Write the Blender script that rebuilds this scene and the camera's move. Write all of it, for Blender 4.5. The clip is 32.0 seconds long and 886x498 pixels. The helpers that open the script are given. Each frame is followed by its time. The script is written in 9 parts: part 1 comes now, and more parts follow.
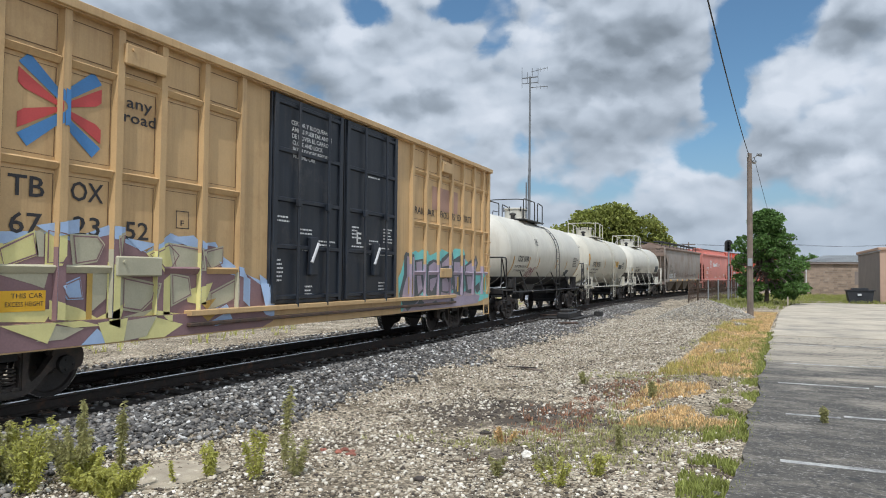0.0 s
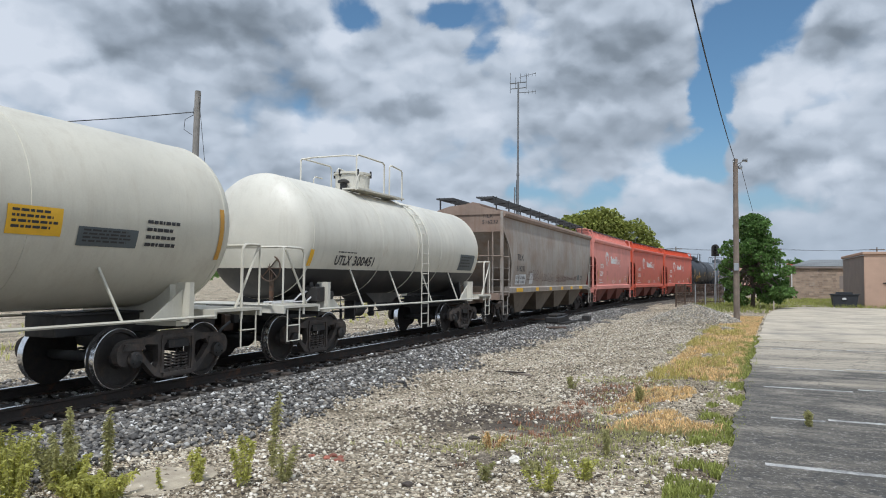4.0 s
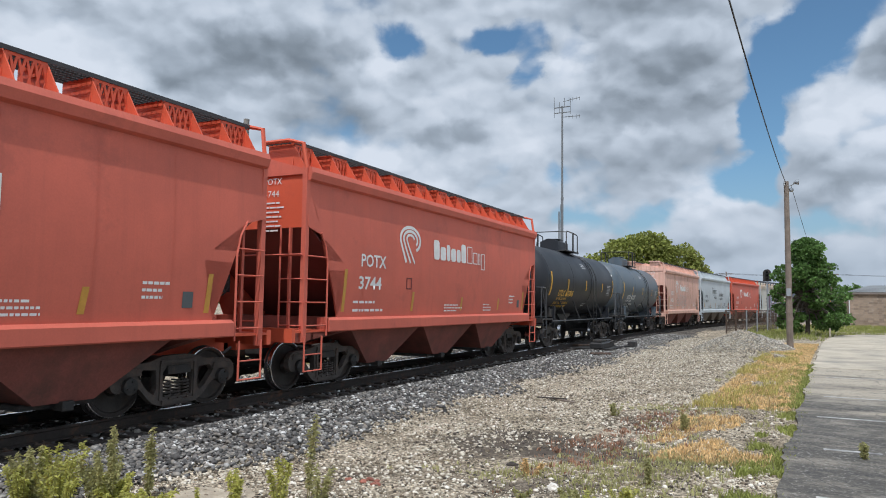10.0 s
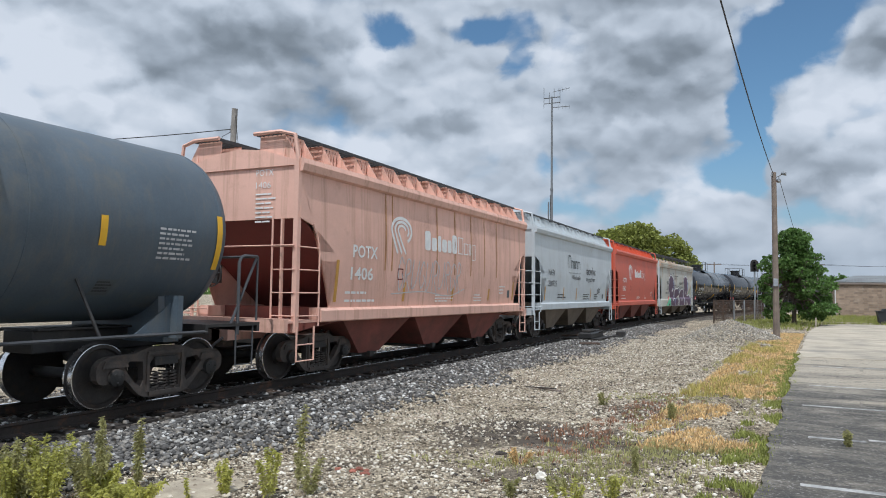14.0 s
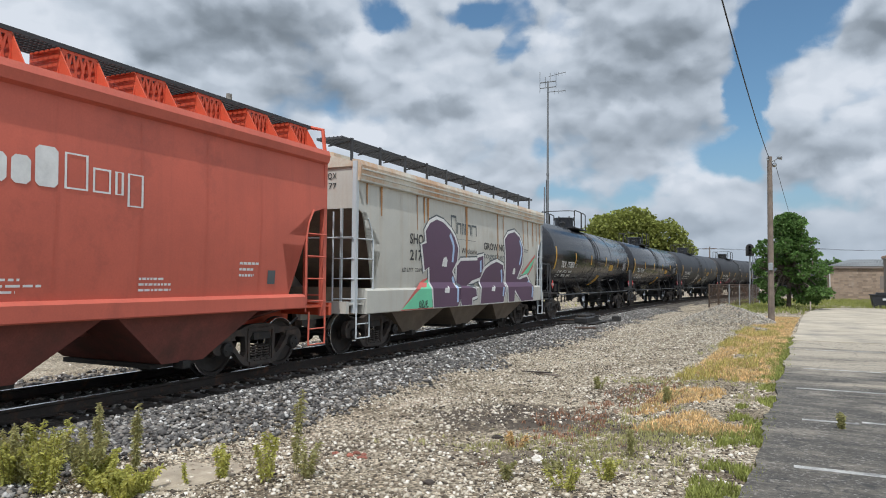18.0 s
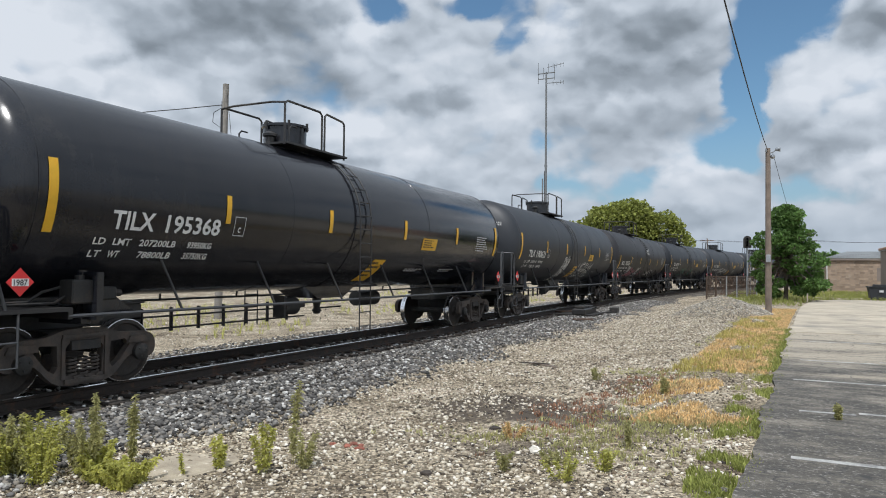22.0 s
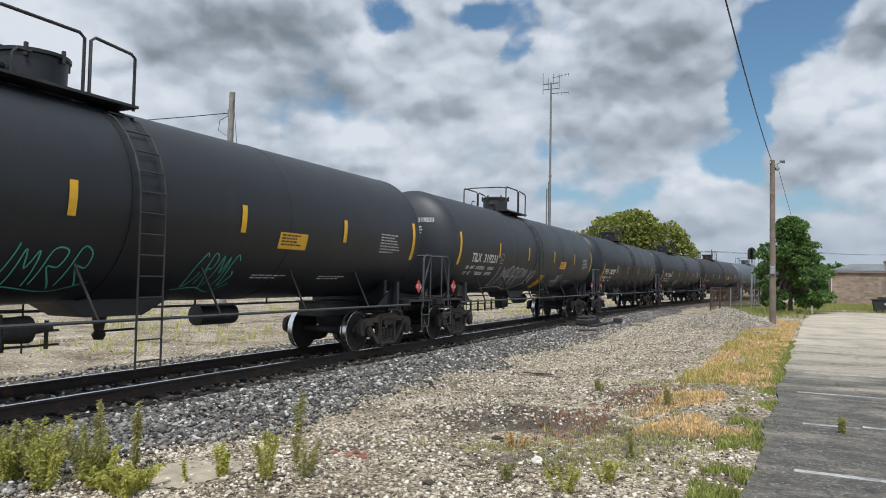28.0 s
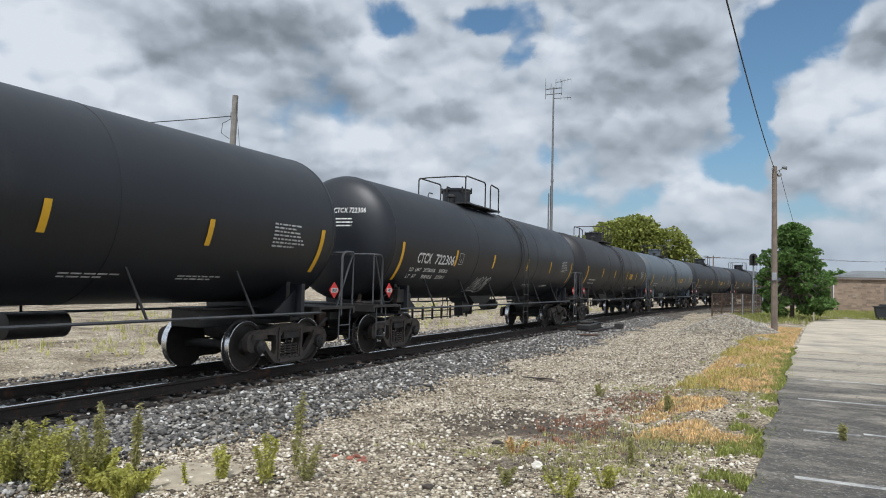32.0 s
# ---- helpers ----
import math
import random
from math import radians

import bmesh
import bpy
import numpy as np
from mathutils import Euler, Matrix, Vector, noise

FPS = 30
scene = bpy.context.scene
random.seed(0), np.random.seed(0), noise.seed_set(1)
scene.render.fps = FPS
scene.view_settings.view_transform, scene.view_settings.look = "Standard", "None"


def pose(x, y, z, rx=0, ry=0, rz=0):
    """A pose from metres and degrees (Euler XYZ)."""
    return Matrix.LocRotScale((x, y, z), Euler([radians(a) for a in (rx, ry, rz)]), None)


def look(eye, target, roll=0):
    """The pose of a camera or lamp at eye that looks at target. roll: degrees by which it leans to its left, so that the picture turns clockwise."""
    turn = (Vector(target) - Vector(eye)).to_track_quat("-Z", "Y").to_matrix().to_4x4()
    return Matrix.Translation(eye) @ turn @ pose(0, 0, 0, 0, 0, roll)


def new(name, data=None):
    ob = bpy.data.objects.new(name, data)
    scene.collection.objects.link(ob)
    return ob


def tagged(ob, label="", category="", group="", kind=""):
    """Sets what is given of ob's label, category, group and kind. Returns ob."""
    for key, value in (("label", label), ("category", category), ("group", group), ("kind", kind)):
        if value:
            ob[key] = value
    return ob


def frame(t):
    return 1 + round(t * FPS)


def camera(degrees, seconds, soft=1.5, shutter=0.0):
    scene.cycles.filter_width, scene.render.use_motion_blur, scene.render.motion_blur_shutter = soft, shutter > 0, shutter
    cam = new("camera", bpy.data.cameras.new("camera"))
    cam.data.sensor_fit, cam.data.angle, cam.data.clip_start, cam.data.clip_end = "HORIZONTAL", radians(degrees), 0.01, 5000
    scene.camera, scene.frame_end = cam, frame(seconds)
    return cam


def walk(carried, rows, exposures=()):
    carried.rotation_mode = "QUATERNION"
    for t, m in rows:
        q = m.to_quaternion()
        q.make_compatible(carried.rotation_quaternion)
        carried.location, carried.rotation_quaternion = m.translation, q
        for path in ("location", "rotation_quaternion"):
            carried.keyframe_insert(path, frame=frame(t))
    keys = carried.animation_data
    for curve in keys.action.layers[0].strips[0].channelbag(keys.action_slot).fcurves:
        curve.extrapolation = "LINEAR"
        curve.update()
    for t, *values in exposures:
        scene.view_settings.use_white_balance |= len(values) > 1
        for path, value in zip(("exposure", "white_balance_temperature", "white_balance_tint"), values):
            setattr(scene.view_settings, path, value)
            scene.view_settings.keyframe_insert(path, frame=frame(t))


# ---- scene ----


def view(x, y, z, yaw, pitch, roll):
    """Camera pose from a place, degrees to the left of +Y, degrees up, and roll."""
    d = Vector((-math.sin(radians(yaw)) * math.cos(radians(pitch)), math.cos(radians(yaw)) * math.cos(radians(pitch)), math.sin(radians(pitch))))
    return look((x, y, z), Vector((x, y, z)) + d, roll)


# rail heads lie at z = 0, the track runs along +Y, the camera stands beside it
cam = camera(65.13, 32.0, soft=1.0, shutter=0.0)
walk(cam, [
    (0, view(-0.090, -0.016, 1.717, 24.064, 2.010, 0.583)),
    (0.5, view(-0.088, -0.012, 1.715, 23.984, 2.119, 0.455)),
    (1, view(-0.087, -0.012, 1.717, 23.931, 2.103, 0.497)),
    (1.5, view(-0.084, -0.011, 1.718, 23.831, 2.095, 0.515)),
    (2, view(-0.086, -0.019, 1.723, 23.710, 2.074, 0.558)),
    (2.5, view(-0.079, -0.025, 1.718, 23.583, 2.161, 0.472)),
    (3, view(-0.080, -0.018, 1.720, 23.361, 2.256, 0.523)),
    (3.5, view(-0.072, -0.035, 1.729, 23.118, 2.367, 0.514)),
    (5.5, view(-0.081, -0.045, 1.727, 24.008, 2.484, 0.502)),
    (6, view(-0.012, -0.019, 1.723, 25.233, 2.393, 0.696)),
    (6.5, view(0.024, 0.048, 1.713, 26.437, 2.559, 1.080)),
    (7, view(0.017, 0.031, 1.714, 27.373, 3.059, 1.665)),
    (7.5, view(-0.007, 0.027, 1.724, 27.858, 3.591, 2.078)),
    (8, view(-0.012, -0.006, 1.730, 27.976, 4.008, 2.387)),
    (8.5, view(0.005, -0.028, 1.724, 27.838, 4.330, 2.117)),
    (9, view(0.004, -0.015, 1.720, 27.563, 4.484, 1.676)),
    (9.5, view(0.006, -0.030, 1.722, 27.153, 4.491, 1.134)),
    (10, view(0.003, -0.004, 1.716, 26.837, 4.383, 0.783)),
    (10.5, view(0.003, -0.005, 1.713, 26.603, 4.156, 0.528)),
    (11, view(0.006, -0.017, 1.719, 26.463, 3.867, 0.464)),
    (11.5, view(0.013, -0.010, 1.718, 26.346, 3.736, 0.268)),
    (12, view(0.005, -0.001, 1.708, 26.252, 3.653, 0.298)),
    (12.5, view(0.001, 0.004, 1.713, 26.187, 3.605, 0.354)),
    (13, view(0.009, 0.002, 1.711, 26.127, 3.652, 0.444)),
    (13.5, view(0.014, -0.010, 1.712, 26.041, 3.683, 0.530)),
    (14, view(0.012, -0.007, 1.713, 25.978, 3.616, 0.710)),
    (14.5, view(0.017, -0.025, 1.712, 25.920, 3.520, 0.704)),
    (16.5, view(0.002, -0.002, 1.709, 25.709, 2.694, 0.521)),
    (17, view(0.016, -0.009, 1.709, 25.712, 2.604, 0.449)),
    (17.5, view(0.016, -0.002, 1.707, 25.667, 2.525, 0.445)),
    (18, view(0.011, -0.002, 1.708, 25.645, 2.416, 0.501)),
    (18.5, view(0.011, 0.005, 1.705, 25.705, 2.335, 0.544)),
    (19, view(0.003, -0.001, 1.709, 25.755, 2.221, 0.564)),
    (19.5, view(-0.002, 0.015, 1.708, 25.863, 2.142, 0.508)),
    (20, view(0.006, 0.006, 1.709, 25.927, 2.008, 0.547)),
    (20.5, view(-0.002, 0.010, 1.703, 25.879, 1.908, 0.515)),
    (21, view(0.005, 0.015, 1.701, 25.793, 1.794, 0.508)),
    (21.5, view(0.008, 0.007, 1.706, 25.628, 1.760, 0.466)),
    (22, view(-0.001, 0.026, 1.700, 25.460, 1.720, 0.579)),
    (22.5, view(0.014, 0.015, 1.705, 25.364, 1.761, 0.552)),
    (23, view(0.012, 0.009, 1.704, 25.279, 1.838, 0.598)),
    (23.5, view(0.010, 0.009, 1.706, 25.297, 1.904, 0.717)),
    (24, view(0.012, -0.000, 1.708, 25.382, 2.010, 0.809)),
    (24.5, view(0.007, 0.011, 1.698, 25.443, 2.134, 0.985)),
    (25, view(0.002, 0.008, 1.704, 25.457, 2.180, 1.175)),
    (25.5, view(0.012, -0.012, 1.712, 25.486, 2.261, 1.366)),
    (27.5, view(0.007, -0.007, 1.707, 25.704, 2.518, 1.076)),
    (28, view(0.008, -0.004, 1.706, 25.775, 2.457, 1.052)),
    (28.5, view(0.012, -0.001, 1.703, 25.905, 2.410, 0.913)),
    (29, view(-0.003, 0.009, 1.705, 26.067, 2.280, 0.849)),
    (29.5, view(0.003, -0.004, 1.705, 26.160, 2.148, 0.825)),
    (30, view(0.000, -0.001, 1.703, 26.094, 2.049, 0.877)),
    (30.5, view(0.012, 0.011, 1.700, 25.929, 2.135, 0.880)),
    (31, view(0.007, 0.004, 1.708, 25.772, 2.334, 1.000)),
    (31.5, view(0.014, -0.001, 1.713, 25.791, 2.568, 1.192)),
    (32, view(0.015, -0.009, 1.705, 25.918, 2.794, 1.430)),
], [(0, -0.16, 5980, 10), (3, -0.28, 5870, 10), (6, -0.12, 5980, 10), (13, -0.22, 5900, 10), (20, -0.16, 6130, 10), (32, -0.17, 6120, 10)])

# ---- world and sun ----
SUN_TO = Vector((0.13, -0.48, 0.865)).normalized()
world = bpy.data.worlds.new("sky")
scene.world = world
world.use_nodes = True


def build_sky():
    """Broken heaped clouds over a pale blue sky, laid out by bearing and height in degrees."""
    nt = world.node_tree
    nt.nodes.clear()
    N = lambda k, **v: node(nt, k, **v)
    L = nt.links.new

    def calc(op, a, b=None, c=None):
        m = N("ShaderNodeMath", operation=op)
        for i, v in enumerate((a, b, c)):
            if v is None:
                continue
            if isinstance(v, (int, float)):
                m.inputs[i].default_value = v
            else:
                L(v, m.inputs[i])
        return m.outputs[0]

    def shift(vec, by):
        m = N("ShaderNodeVectorMath", operation="ADD")
        L(vec, m.inputs[0])
        m.inputs[1].default_value = by
        return m.outputs[0]
    tc = N("ShaderNodeTexCoord")
    sky = N("ShaderNodeTexSky", sky_type="NISHITA", sun_disc=False)
    sky.sun_elevation = math.asin(SUN_TO.z)
    sky.sun_rotation = math.atan2(SUN_TO.x, SUN_TO.y)
    sky.altitude, sky.air_density, sky.dust_density, sky.ozone_density = 100, 1.1, 0.4, 1.6
    sep = N("ShaderNodeSeparateXYZ")
    L(tc.outputs["Generated"], sep.inputs[0])
    bearing = calc("MULTIPLY", calc("ARCTAN2", sep.outputs[0], sep.outputs[1]), 57.2958)
    height = calc("MULTIPLY", calc("ARCSINE", sep.outputs[2]), 57.2958)
    place = N("ShaderNodeCombineXYZ")
    L(bearing, place.inputs[0]); L(height, place.inputs[1])
    place = place.outputs[0]
    # clouds flatten towards the horizon
    flat = N("ShaderNodeVectorMath", operation="MULTIPLY")
    flat.inputs[1].default_value = (1.0, 1.55, 1.0)
    L(place, flat.inputs[0])
    flat = shift(flat.outputs[0], CLOUD_SEED)

    def field(vec, scale, detail, rough):
        n = N("ShaderNodeTexNoise")
        n.inputs["Scale"].default_value, n.inputs["Detail"].default_value, n.inputs["Roughness"].default_value = scale, detail, rough
        L(vec, n.inputs["Vector"])
        return n

    def push(vec, scale, amount, detail):
        w = field(vec, scale, detail, 0.6)
        k = N("ShaderNodeVectorMath", operation="MULTIPLY_ADD")
        k.inputs[1].default_value = (amount, amount * 0.7, 0)
        k.inputs[2].default_value = (-amount / 2, -amount * 0.35, 0)
        L(w.outputs["Color"], k.inputs[0])
        m = N("ShaderNodeVectorMath", operation="ADD")
        L(vec, m.inputs[0]); L(k.outputs[0], m.inputs[1])
        return m.outputs[0]

    def heap(vec, detail):
        # broad mass with rounded heads on it
        n = field(vec, 0.06, detail, 0.54)
        v = N("ShaderNodeTexVoronoi", feature="SMOOTH_F1")
        v.inputs["Scale"].default_value, v.inputs["Detail"].default_value, v.inputs["Roughness"].default_value = 0.125, min(3, detail), 0.55
        v.inputs["Smoothness"].default_value = 0.45
        L(vec, v.inputs["Vector"])
        return calc("MULTIPLY_ADD", v.outputs["Distance"], -0.42, n.outputs["Fac"])
    bent = push(flat, 0.22, 3.2, 5)
    here = heap(bent, 9)
    here_soft = heap(bent, 5)
    above = heap(shift(bent, (0.6, 2.6, 0)), 5)

    def puff(vec):
        v = N("ShaderNodeTexVoronoi", feature="SMOOTH_F1")
        v.inputs["Scale"].default_value, v.inputs["Detail"].default_value, v.inputs["Roughness"].default_value = 0.27, 1.6, 0.45
        v.inputs["Smoothness"].default_value = 0.25
        L(vec, v.inputs["Vector"])
        return v.outputs["Distance"]
    knob = puff(bent)
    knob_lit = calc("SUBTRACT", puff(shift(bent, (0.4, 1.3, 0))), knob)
    ragged = push(push(place, 0.10, 6.0, 3), 0.38, 2.8, 5)

    def spots(rows):
        total = None
        for u, v, ru, rv, amount in rows:
            mp = N("ShaderNodeMapping")
            mp.inputs["Location"].default_value = (-u / ru, -v / rv, 0)
            mp.inputs["Scale"].default_value = (1 / ru, 1 / rv, 0)
            L(ragged, mp.inputs[0])
            ln = N("ShaderNodeVectorMath", operation="LENGTH")
            L(mp.outputs[0], ln.inputs[0])
            f = N("ShaderNodeMapRange", interpolation="SMOOTHSTEP")
            f.inputs[1].default_value, f.inputs[2].default_value, f.inputs[3].default_value, f.inputs[4].default_value = 0.15, 1.25, amount, 0.0
            L(ln.outputs["Value"], f.inputs[0])
            total = f.outputs[0] if total is None else calc("ADD", total, f.outputs[0])
        return total
    cover = calc("ADD", calc("MULTIPLY_ADD", knob, -0.22, calc("MULTIPLY_ADD", here, 0.75, 0.775)), spots(OPENINGS))
    mask = N("ShaderNodeMapRange", interpolation="SMOOTHSTEP")
    mask.inputs[1].default_value, mask.inputs[2].default_value = 0.27, 0.57
    L(cover, mask.inputs[0])
    lit = calc("SUBTRACT", here_soft, above)
    tone = calc("ADD", calc("MULTIPLY_ADD", lit, 0.46, 0.655), calc("MULTIPLY", calc("ADD", spots(HEADS), spots(BASES)), 1.05))
    tone = calc("MULTIPLY_ADD", knob_lit, 0.36, calc("MULTIPLY_ADD", here, 0.16, tone))
    tone = ramp(nt, tone, [(0.0, (0.20, 0.228, 0.256)), (0.26, (0.31, 0.35, 0.388)), (0.50, (0.475, 0.525, 0.575)), (0.74, (0.69, 0.742, 0.795)), (1.0, (0.90, 0.93, 0.965))])
    # thin veil between the heaps, thicker down at the horizon
    veil = N("ShaderNodeMapRange", interpolation="SMOOTHSTEP")
    veil.inputs[1].default_value, veil.inputs[2].default_value, veil.inputs[3].default_value, veil.inputs[4].default_value = 0.0, 13.0, 0.72, 0.04
    L(height, veil.inputs[0])
    clear = N("ShaderNodeMix", data_type="RGBA", blend_type="MULTIPLY")
    clear.inputs[0].default_value = 1.0
    clear.inputs[7].default_value = (0.092, 0.114, 0.118, 1)
    L(sky.outputs[0], clear.inputs[6])
    hazy = N("ShaderNodeMix", data_type="RGBA")
    hazy.inputs[7].default_value = (0.40, 0.50, 0.61, 1)
    L(veil.outputs[0], hazy.inputs[0]); L(clear.outputs[2], hazy.inputs[6])
    low = N("ShaderNodeMapRange", interpolation="SMOOTHSTEP")
    low.inputs[1].default_value, low.inputs[2].default_value, low.inputs[3].default_value, low.inputs[4].default_value = 0.0, 9.0, 0.6, 0.0
    L(height, low.inputs[0])
    soft = N("ShaderNodeMix", data_type="RGBA")
    soft.inputs[7].default_value = (0.50, 0.57, 0.64, 1)
    L(low.outputs[0], soft.inputs[0]); L(tone, soft.inputs[6])
    both = N("ShaderNodeMix", data_type="RGBA")
    L(mask.outputs[0], both.inputs[0]); L(hazy.outputs[2], both.inputs[6]); L(soft.outputs[2], both.inputs[7])
    # brighter towards the sun
    dot = N("ShaderNodeVectorMath", operation="DOT_PRODUCT")
    dot.inputs[1].default_value = SUN_TO
    L(tc.outputs["Generated"], dot.inputs[0])
    bg = N("ShaderNodeBackground")
    L(calc("MULTIPLY_ADD", calc("MAXIMUM", dot.outputs["Value"], 0.0), 0.65, 0.90), bg.inputs["Strength"])
    L(both.outputs[2], bg.inputs["Color"])
    out = N("ShaderNodeOutputWorld")
    L(bg.outputs[0], out.inputs[0])


CLOUD_SEED = (31.0, 17.0, 4.0)
# bearing, height, half width, half height, amount
OPENINGS = [(-30.4, 21.4, 2.8, 1.9, -0.42), (-22.6, 21.6, 4.6, 1.6, -0.45), (-19.6, 18.6, 1.5, 3.0, -0.34), (0.4, 18.6, 4.4, 3.6, -0.75), (-2.0, 13.0, 2.0, 4.6, -0.6), (-3.0, 9.0, 2.6, 1.8, -0.4), (-9.6, 6.6, 4.5, 1.5, -0.35), (2.7, 6.0, 4.5, 1.2, -0.3), (-15.5, 7.2, 3.2, 1.4, -0.3), (-17.8, 10.6, 1.6, 1.5, -0.2), (3.8, 22.5, 4.0, 3.0, -0.5)]
HEADS = [(-32.0, 19.5, 2.4, 1.8, 0.34), (-32.6, 12.0, 4.4, 2.6, 0.32), (-57.0, 15.5, 7.0, 5.0, 0.42), (-50.0, 12.5, 5.0, 2.4, 0.28), (-21.0, 12.6, 3.2, 2.2, 0.30), (-5.4, 8.4, 2.8, 1.5, 0.34), (5.4, 14.0, 4.0, 3.4, 0.32), (2.0, 14.0, 2.4, 2.6, 0.22), (5.9, 7.4, 3.0, 1.3, 0.24), (-28.0, 9.8, 3.0, 2.0, 0.22), (-16.6, 19.6, 2.0, 3.0, 0.30), (-26.0, 16.6, 3.6, 2.6, 0.18)]
BASES = [(-42.0, 19.4, 8.0, 2.8, -0.42), (-37.0, 15.4, 5.0, 2.0, -0.26), (-47.5, 16.6, 4.0, 2.0, -0.25), (-9.0, 18.6, 6.4, 2.4, -0.34), (-10.0, 14.8, 7.0, 1.8, -0.38), (6.2, 17.6, 3.0, 2.0, -0.36), (-34.5, 8.8, 4.0, 1.6, -0.22), (-8.5, 11.2, 6.0, 1.6, -0.14), (3.0, 9.4, 4.6, 1.5, -0.24), (-26.0, 13.4, 4.0, 1.2, -0.18), (-10.0, 24.0, 9.0, 3.0, -0.2)]


def node(nt, kind, operation=None, data_type=None, blend_type=None, sky_type=None, sun_disc=None, feature=None, interpolation=None):
    n = nt.nodes.new(kind)
    if feature:
        n.feature = feature
    if interpolation:
        n.interpolation_type = interpolation
    if operation:
        n.operation = operation
    if data_type:
        n.data_type = data_type
    if blend_type:
        n.blend_type = blend_type
    if sky_type:
        n.sky_type = sky_type
    if sun_disc is not None:
        n.sun_disc = sun_disc
    return n


def ramp(nt, fac, stops):
    r = nt.nodes.new("ShaderNodeValToRGB")
    el = r.color_ramp.elements
    while len(el) < len(stops):
        el.new(0.5)
    for e, (p, c) in zip(el, stops):
        e.position, e.color = p, (*c, 1)
    nt.links.new(fac, r.inputs[0])
    return r.outputs[0]


build_sky()
sun_data = bpy.data.lights.new("sun", "SUN")
sun_data.energy, sun_data.angle, sun_data.color = 3.5, radians(0.6), (1.0, 0.955, 0.89)
sun = new("sun", sun_data)
sun.matrix_world = look(SUN_TO * 100, (0, 0, 0))


# ---- materials ----
def mat(name, col, rough=0.6, metal=0.0, var=0.18, scale=2.0, bump=0.15, dirt=None, dirt_amt=0.0, streak=0.0, streak_col=(0.2, 0.09, 0.04), rnd=0.0, coat=0.0, fine=40.0, island=0.0):
    """A painted or raw surface: two scales of variation, dirt patches, vertical streaks, fine bump."""
    m = bpy.data.materials.new(name)
    m.use_nodes = True
    nt = m.node_tree
    p = nt.nodes["Principled BSDF"]
    p.inputs["Roughness"].default_value, p.inputs["Metallic"].default_value = rough, metal
    p.inputs["Coat Weight"].default_value = coat
    L = nt.links.new
    tc = node(nt, "ShaderNodeTexCoord")
    co = tc.outputs["Object"]
    n1 = node(nt, "ShaderNodeTexNoise")
    n1.inputs["Scale"].default_value, n1.inputs["Detail"].default_value, n1.inputs["Roughness"].default_value = scale, 6, 0.65
    L(co, n1.inputs["Vector"])
    n2 = node(nt, "ShaderNodeTexNoise")
    n2.inputs["Scale"].default_value, n2.inputs["Detail"].default_value = fine, 4
    L(co, n2.inputs["Vector"])
    dark = tuple(c * (1 - var) for c in col)
    light = tuple(min(1, c * (1 + var)) for c in col)
    c = ramp(nt, n1.outputs["Fac"], [(0.32, dark), (0.68, light)])
    mx = node(nt, "ShaderNodeMix", data_type="RGBA", blend_type="OVERLAY")
    mx.inputs[0].default_value = min(1, var * 1.5)
    L(c, mx.inputs[6])
    L(ramp(nt, n2.outputs["Fac"], [(0.3, (0.35,) * 3), (0.7, (0.65,) * 3)]), mx.inputs[7])
    c = mx.outputs[2]
    if dirt:
        n3 = node(nt, "ShaderNodeTexNoise")
        n3.inputs["Scale"].default_value, n3.inputs["Detail"].default_value, n3.inputs["Roughness"].default_value = scale * 0.8, 8, 0.72
        off = node(nt, "ShaderNodeVectorMath", operation="ADD")
        off.inputs[1].default_value = (17.3, 4.1, 9.7)
        L(co, off.inputs[0]); L(off.outputs[0], n3.inputs["Vector"])
        d = node(nt, "ShaderNodeMix", data_type="RGBA")
        d.inputs[7].default_value = (*dirt, 1)
        L(ramp(nt, n3.outputs["Fac"], [(0.62 - 0.3 * dirt_amt, (0, 0, 0)), (0.86 - 0.3 * dirt_amt, (0.85,) * 3)]), d.inputs[0])
        L(c, d.inputs[6])
        c = d.outputs[2]
    if streak:
        mp = node(nt, "ShaderNodeMapping")
        mp.inputs["Scale"].default_value = (3.0, 3.4, 0.16)
        L(co, mp.inputs[0])
        n4 = node(nt, "ShaderNodeTexNoise")
        n4.inputs["Scale"].default_value, n4.inputs["Detail"].default_value, n4.inputs["Roughness"].default_value = 1.6, 7, 0.7
        L(mp.outputs[0], n4.inputs["Vector"])
        s = node(nt, "ShaderNodeMix", data_type="RGBA")
        s.inputs[7].default_value = (*streak_col, 1)
        L(ramp(nt, n4.outputs["Fac"], [(0.50, (0, 0, 0)), (0.74, (streak,) * 3)]), s.inputs[0])
        L(c, s.inputs[6])
        c = s.outputs[2]
    if rnd or island:
        if island:
            info = node(nt, "ShaderNodeNewGeometry").outputs["Random Per Island"]
        else:
            info = node(nt, "ShaderNodeObjectInfo").outputs["Random"]
        k = rnd or island
        v = node(nt, "ShaderNodeMix", data_type="RGBA", blend_type="MULTIPLY")
        v.inputs[0].default_value = 1
        L(c, v.inputs[6])
        L(ramp(nt, info, [(0, (1 - k,) * 3), (1, (1 + k * 0.4,) * 3)]), v.inputs[7])
        c = v.outputs[2]
    L(c, p.inputs["Base Color"])
    rr = node(nt, "ShaderNodeMapRange")
    rr.inputs[3].default_value, rr.inputs[4].default_value = max(0.05, rough - 0.12), min(1, rough + 0.12)
    L(n1.outputs["Fac"], rr.inputs[0]); L(rr.outputs[0], p.inputs["Roughness"])
